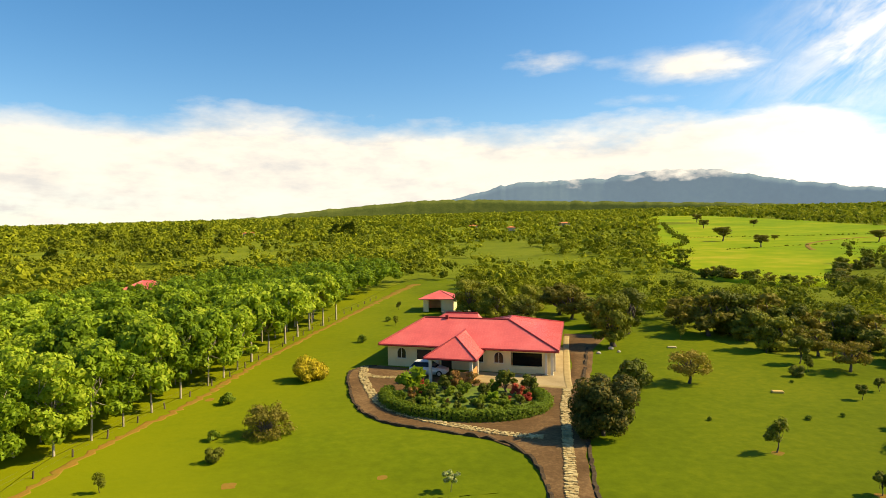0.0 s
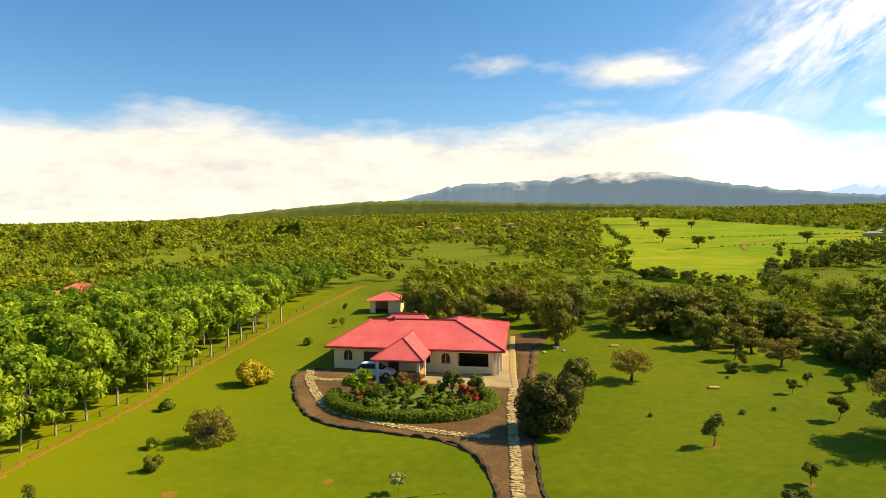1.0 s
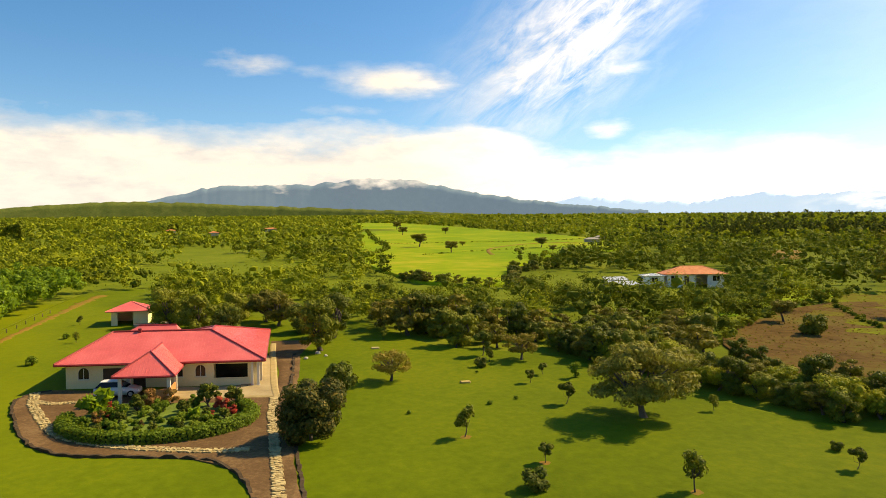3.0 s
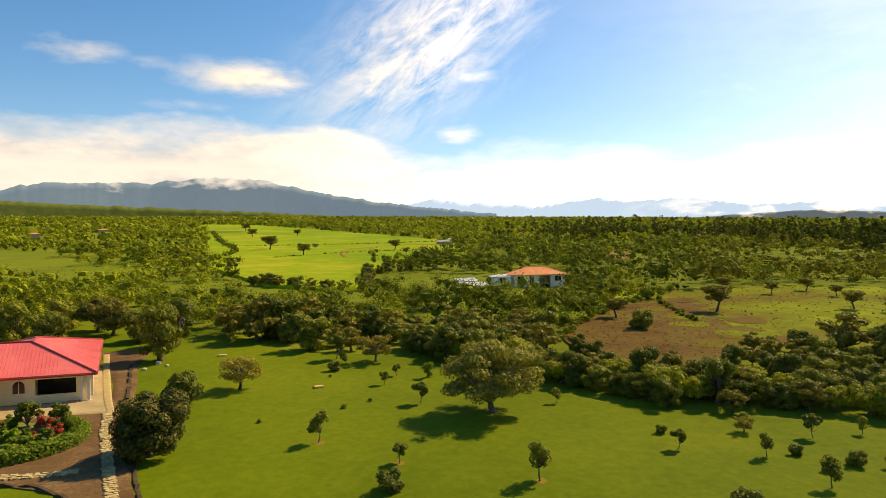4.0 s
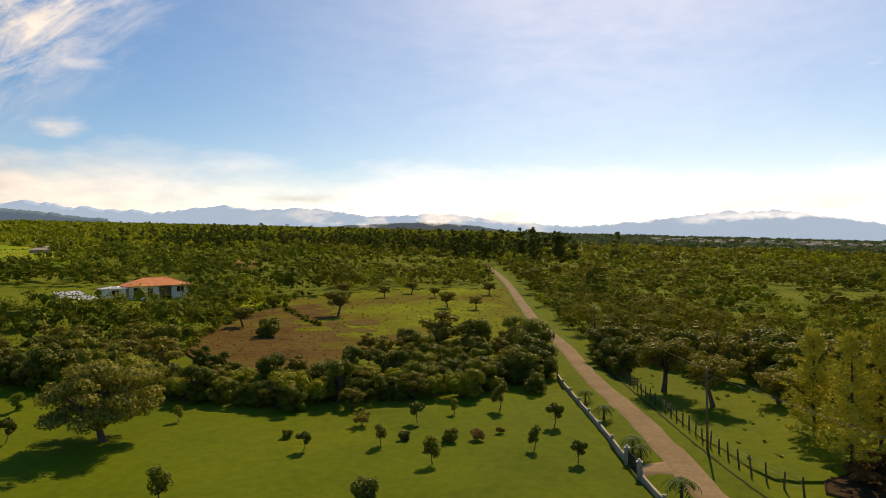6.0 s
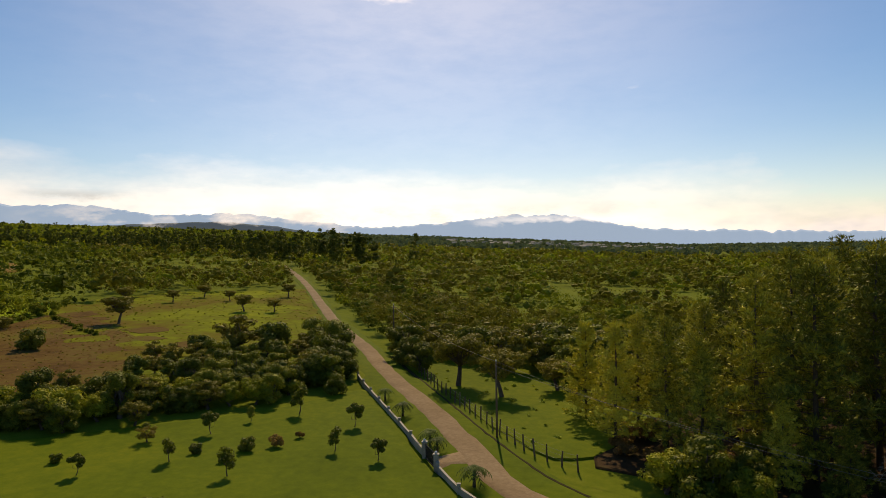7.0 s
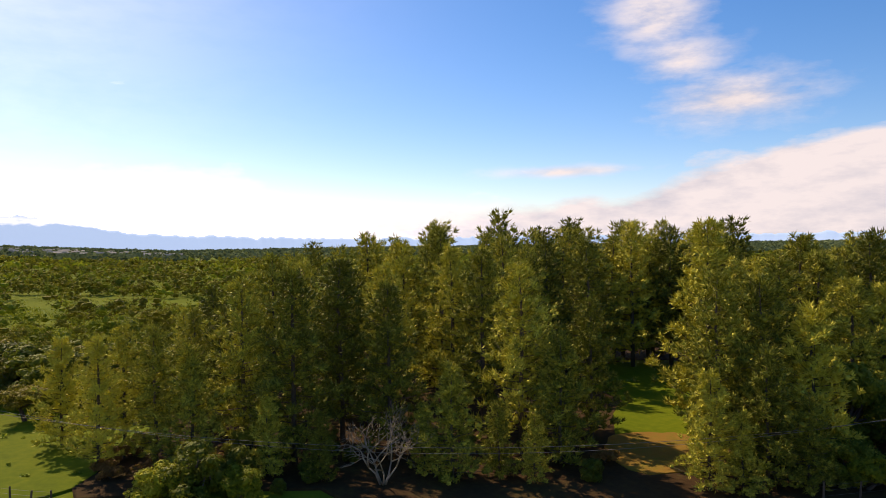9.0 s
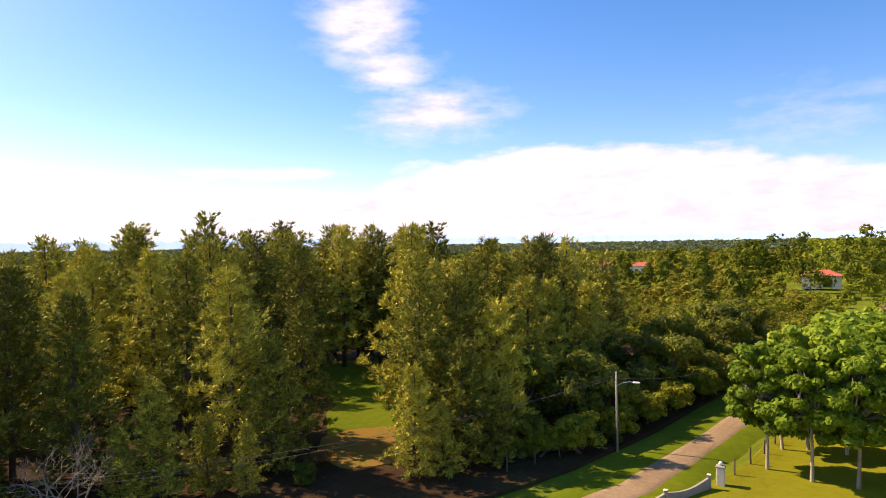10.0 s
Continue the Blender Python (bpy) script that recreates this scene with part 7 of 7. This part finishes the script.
for x, y, k in ((15.2, -49.2, 0.72), (13.6, -54.2, 0.62), (12.4, -59.6, 0.7), (10.8, -65.2, 0.66), (9.2, -71.2, 0.8), (17.6, -47.2, 0.55), (43.4, -10.6, 0.62), (40.6, -15.0, 0.55)):
    plant(WILD, x, y, k, group="roadside bushes", label="bright leafy bush beside the gravel road")
# undergrowth along the front of the pines
for i in range(64):
    be = 103 + 64 * (i + RNG.uniform(0, 1)) / 64
    d = RNG.uniform(44, 54) if be < 152 else RNG.uniform(50, 64)
    if 141 < be < 149.5 or abs(be - 121.8) < 2.5 or i % 2:
        continue
    plant(WOODS[3], d * math.sin(radians(be)), d * math.cos(radians(be)), RNG.uniform(0.22, 0.42), group="undergrowth", label="low bushy undergrowth in front of the pines")
scrub_rng = np.random.default_rng(98)
q = scatter([(90, 9.5), (105, 17), (123, 24.5), (152, 35), (200, 51.5), (215, 36), (165, 8), (112, -12), (94, -3)], 4.3, 98, 0.42)
for k, mat in enumerate((L_FARDARK, L_FARSCRUB, L_OLIVE)):
    p = q[k::3]
    h = scrub_rng.uniform(2.0, 4.4, len(p))
    crowd("roadside_scrub", p[:, 0], p[:, 1], h, h * scrub_rng.uniform(1.1, 1.6, len(p)), 420, 0.24, mat, "low rounded scrub trees beside the gravel road", scrub_rng, 9, 0.0, "scrub", 0.42)
RUSTY = make_tree("rusty_shrub", 97, 1.6, 3.2, 0.02, 10, 1300, 0.18, L_RUST, M_BARK, "low rust-coloured shrub below the pines", "shrub", flat=0.5)
for x, y, s in ((45.5, -14.5, 1.0), (47.5, -16.8, 0.8), (31.5, -38.5, 0.7), (52.5, -9.6, 0.7), (50.5, -9.4, 0.6), (54.8, -11.2, 0.8), (49.2, -11.6, 0.8), (57.5, -13.2, 0.8)):
    plant(RUSTY, x, y, s)
plant(RUSTY, 50.2, 17.0, 0.42, tall=1.5, label="small reddish leafy shrub on the lawn")
plant(RUSTY, 52.6, 15.9, 0.26, tall=1.5, label="tiny reddish leafy shrub on the lawn")
plant(SHRUB, 49.9, 27.2, 0.40, label="sparse pale brownish shrub on the lawn")
TUFT = make_tree("grass_tuft", 164, 1.9, 1.1, -0.1, 9, 700, 0.10, L_HEDGE, M_BARK, "tall upright tuft of ornamental grass on the lawn", "grass tuft", flat=0.1, shell=0.2, long=6.0, thick=0.01, lob=(0.3, 0.5), lean=0.0)
plant(TUFT, 41.1, 56.6)
for x, y, lab in ((30.0, 59.8, "low yellowish stone slab on the lawn"), (27.6, 80.2, "low pale stone slab on the lawn")):
    b = thing("stone_slab", x, y, label=lab, category="stone slab", yaw=-12)
    part("top", box_bm(-0.5, 0.5, -0.28, 0.28, 0.10, 0.32, bevel=0.05), M_YSLAB if x > 29 else M_STONE, b)
for x, y, w in ((55, 520, 9), (115, 620, 14), (30, 610, 10), (230, 300, 12), (250, 320, 10), (760, 30, 14), (900, -90, 18), (860, -40, 14), (820, 60, 12), (-160, 560, 14)):
    hip_house("distant_house", x, y, float(-bearing(x, y)) , w * (0.7 if x < 500 else 0.45), 5, 2.0, 1.0, M_ORANGE if x < 120 else M_CONC, M_CONC, "small pale distant house among the trees", (), 0.6, z=ground_z(x, y) + (0.1 if 200 < x < 300 else 1.6), ribs=False)

for x, y, r in ((-13.5, 41.8, 0.55), (-6.2, 36.5, 0.7), (-21.8, 62.5, 0.5), (22.6, 45.1, 0.4), (25.0, 38.0, 0.35), (30.4, 29.9, 0.4), (-4.0, 42.6, 0.35)):
    ring = [(x + r * math.cos(a) * RNG.uniform(0.7, 1.3), y + r * math.sin(a) * RNG.uniform(0.7, 1.3)) for a in np.linspace(0, 2 * math.pi, 9)[:-1]]
    tagged(patch("bare_earth", ring, M_EARTH, 0.148, 4, 0.3), "small bare patch of orange earth on the lawn", "bare patch", kind="structure")

# the wooded edge of the pasture
for i, (x, y) in enumerate(smooth_line([(62, 160), (66, 150), (72, 142), (79, 133), (88, 148), (100, 166), (118, 174)], 2.4)):
    plant(FARWOODS[i % 3], x + RNG.uniform(-1.2, 1.2), y - 1.5 + RNG.uniform(-1.2, 1.2), RNG.uniform(0.3, 0.72), group="pasture edge trees", label="leafy tree at the edge of the pasture")


def make_boulder(x, y, size, seed):
    """A pale weathered boulder."""
    rng = np.random.default_rng(seed)
    bm = bmesh.new()
    bmesh.ops.create_icosphere(bm, subdivisions=2, radius=size)
    for v in bm.verts:
        v.co *= 1 + 0.22 * noise.noise(v.co * (1.6 / size) + Vector((seed, 0, 0)))
        v.co.z *= 0.7
    me = bpy.data.meshes.new("boulder")
    bm.to_mesh(me)
    bm.free()
    me.materials.append(M_BOULDER)
    ob = tagged(new("boulder", me), "pale rounded boulder beside the yard", "boulder", group="yard boulders")
    ob.matrix_basis = pose(x, y, ground_z(x, y) + 0.1 + size * 0.35, 0, 0, float(rng.uniform(0, 360)))


for i, (x, y, size) in enumerate(((18.3, 78.1, 0.28), (20.3, 80.4, 0.34), (20.8, 78.6, 0.24))):
    make_boulder(x, y, size, 151 + i)


def make_town():
    """The far town's pale roofs, each a small gabled block among the trees."""
    rng = np.random.default_rng(141)
    vs, fs = [], []
    for i in range(110):
        be, d = radians(rng.uniform(86, 106)), rng.uniform(1000, 1700)
        x, y = d * math.sin(be), d * math.cos(be)
        w, l, h = rng.uniform(6, 14), rng.uniform(5, 9), rng.uniform(3.5, 5.5)
        z = ground_z(x, y) + 1.5
        n = len(vs)
        for px, py, pz in ((-w, -l, -3), (w, -l, -3), (w, l, -3), (-w, l, -3), (-w, -l, h), (w, -l, h), (w, l, h), (-w, l, h), (-w, 0, h + 2), (w, 0, h + 2)):
            vs.append((x + px / 2 * math.sin(be + 1.57) + py / 2 * math.sin(be), y + px / 2 * math.cos(be + 1.57) + py / 2 * math.cos(be), z + pz))
        fs += [tuple(n + k for k in f) for f in ((0, 1, 5, 4), (2, 3, 7, 6), (1, 2, 6, 9, 5), (3, 0, 4, 8, 7), (4, 5, 9, 8), (6, 7, 8, 9))]
    tagged(new("distant_town", mesh_of("distant_town", vs, fs, M_CONC)), "pale roofs of a distant town among trees", "town", kind="stuff")


make_town()
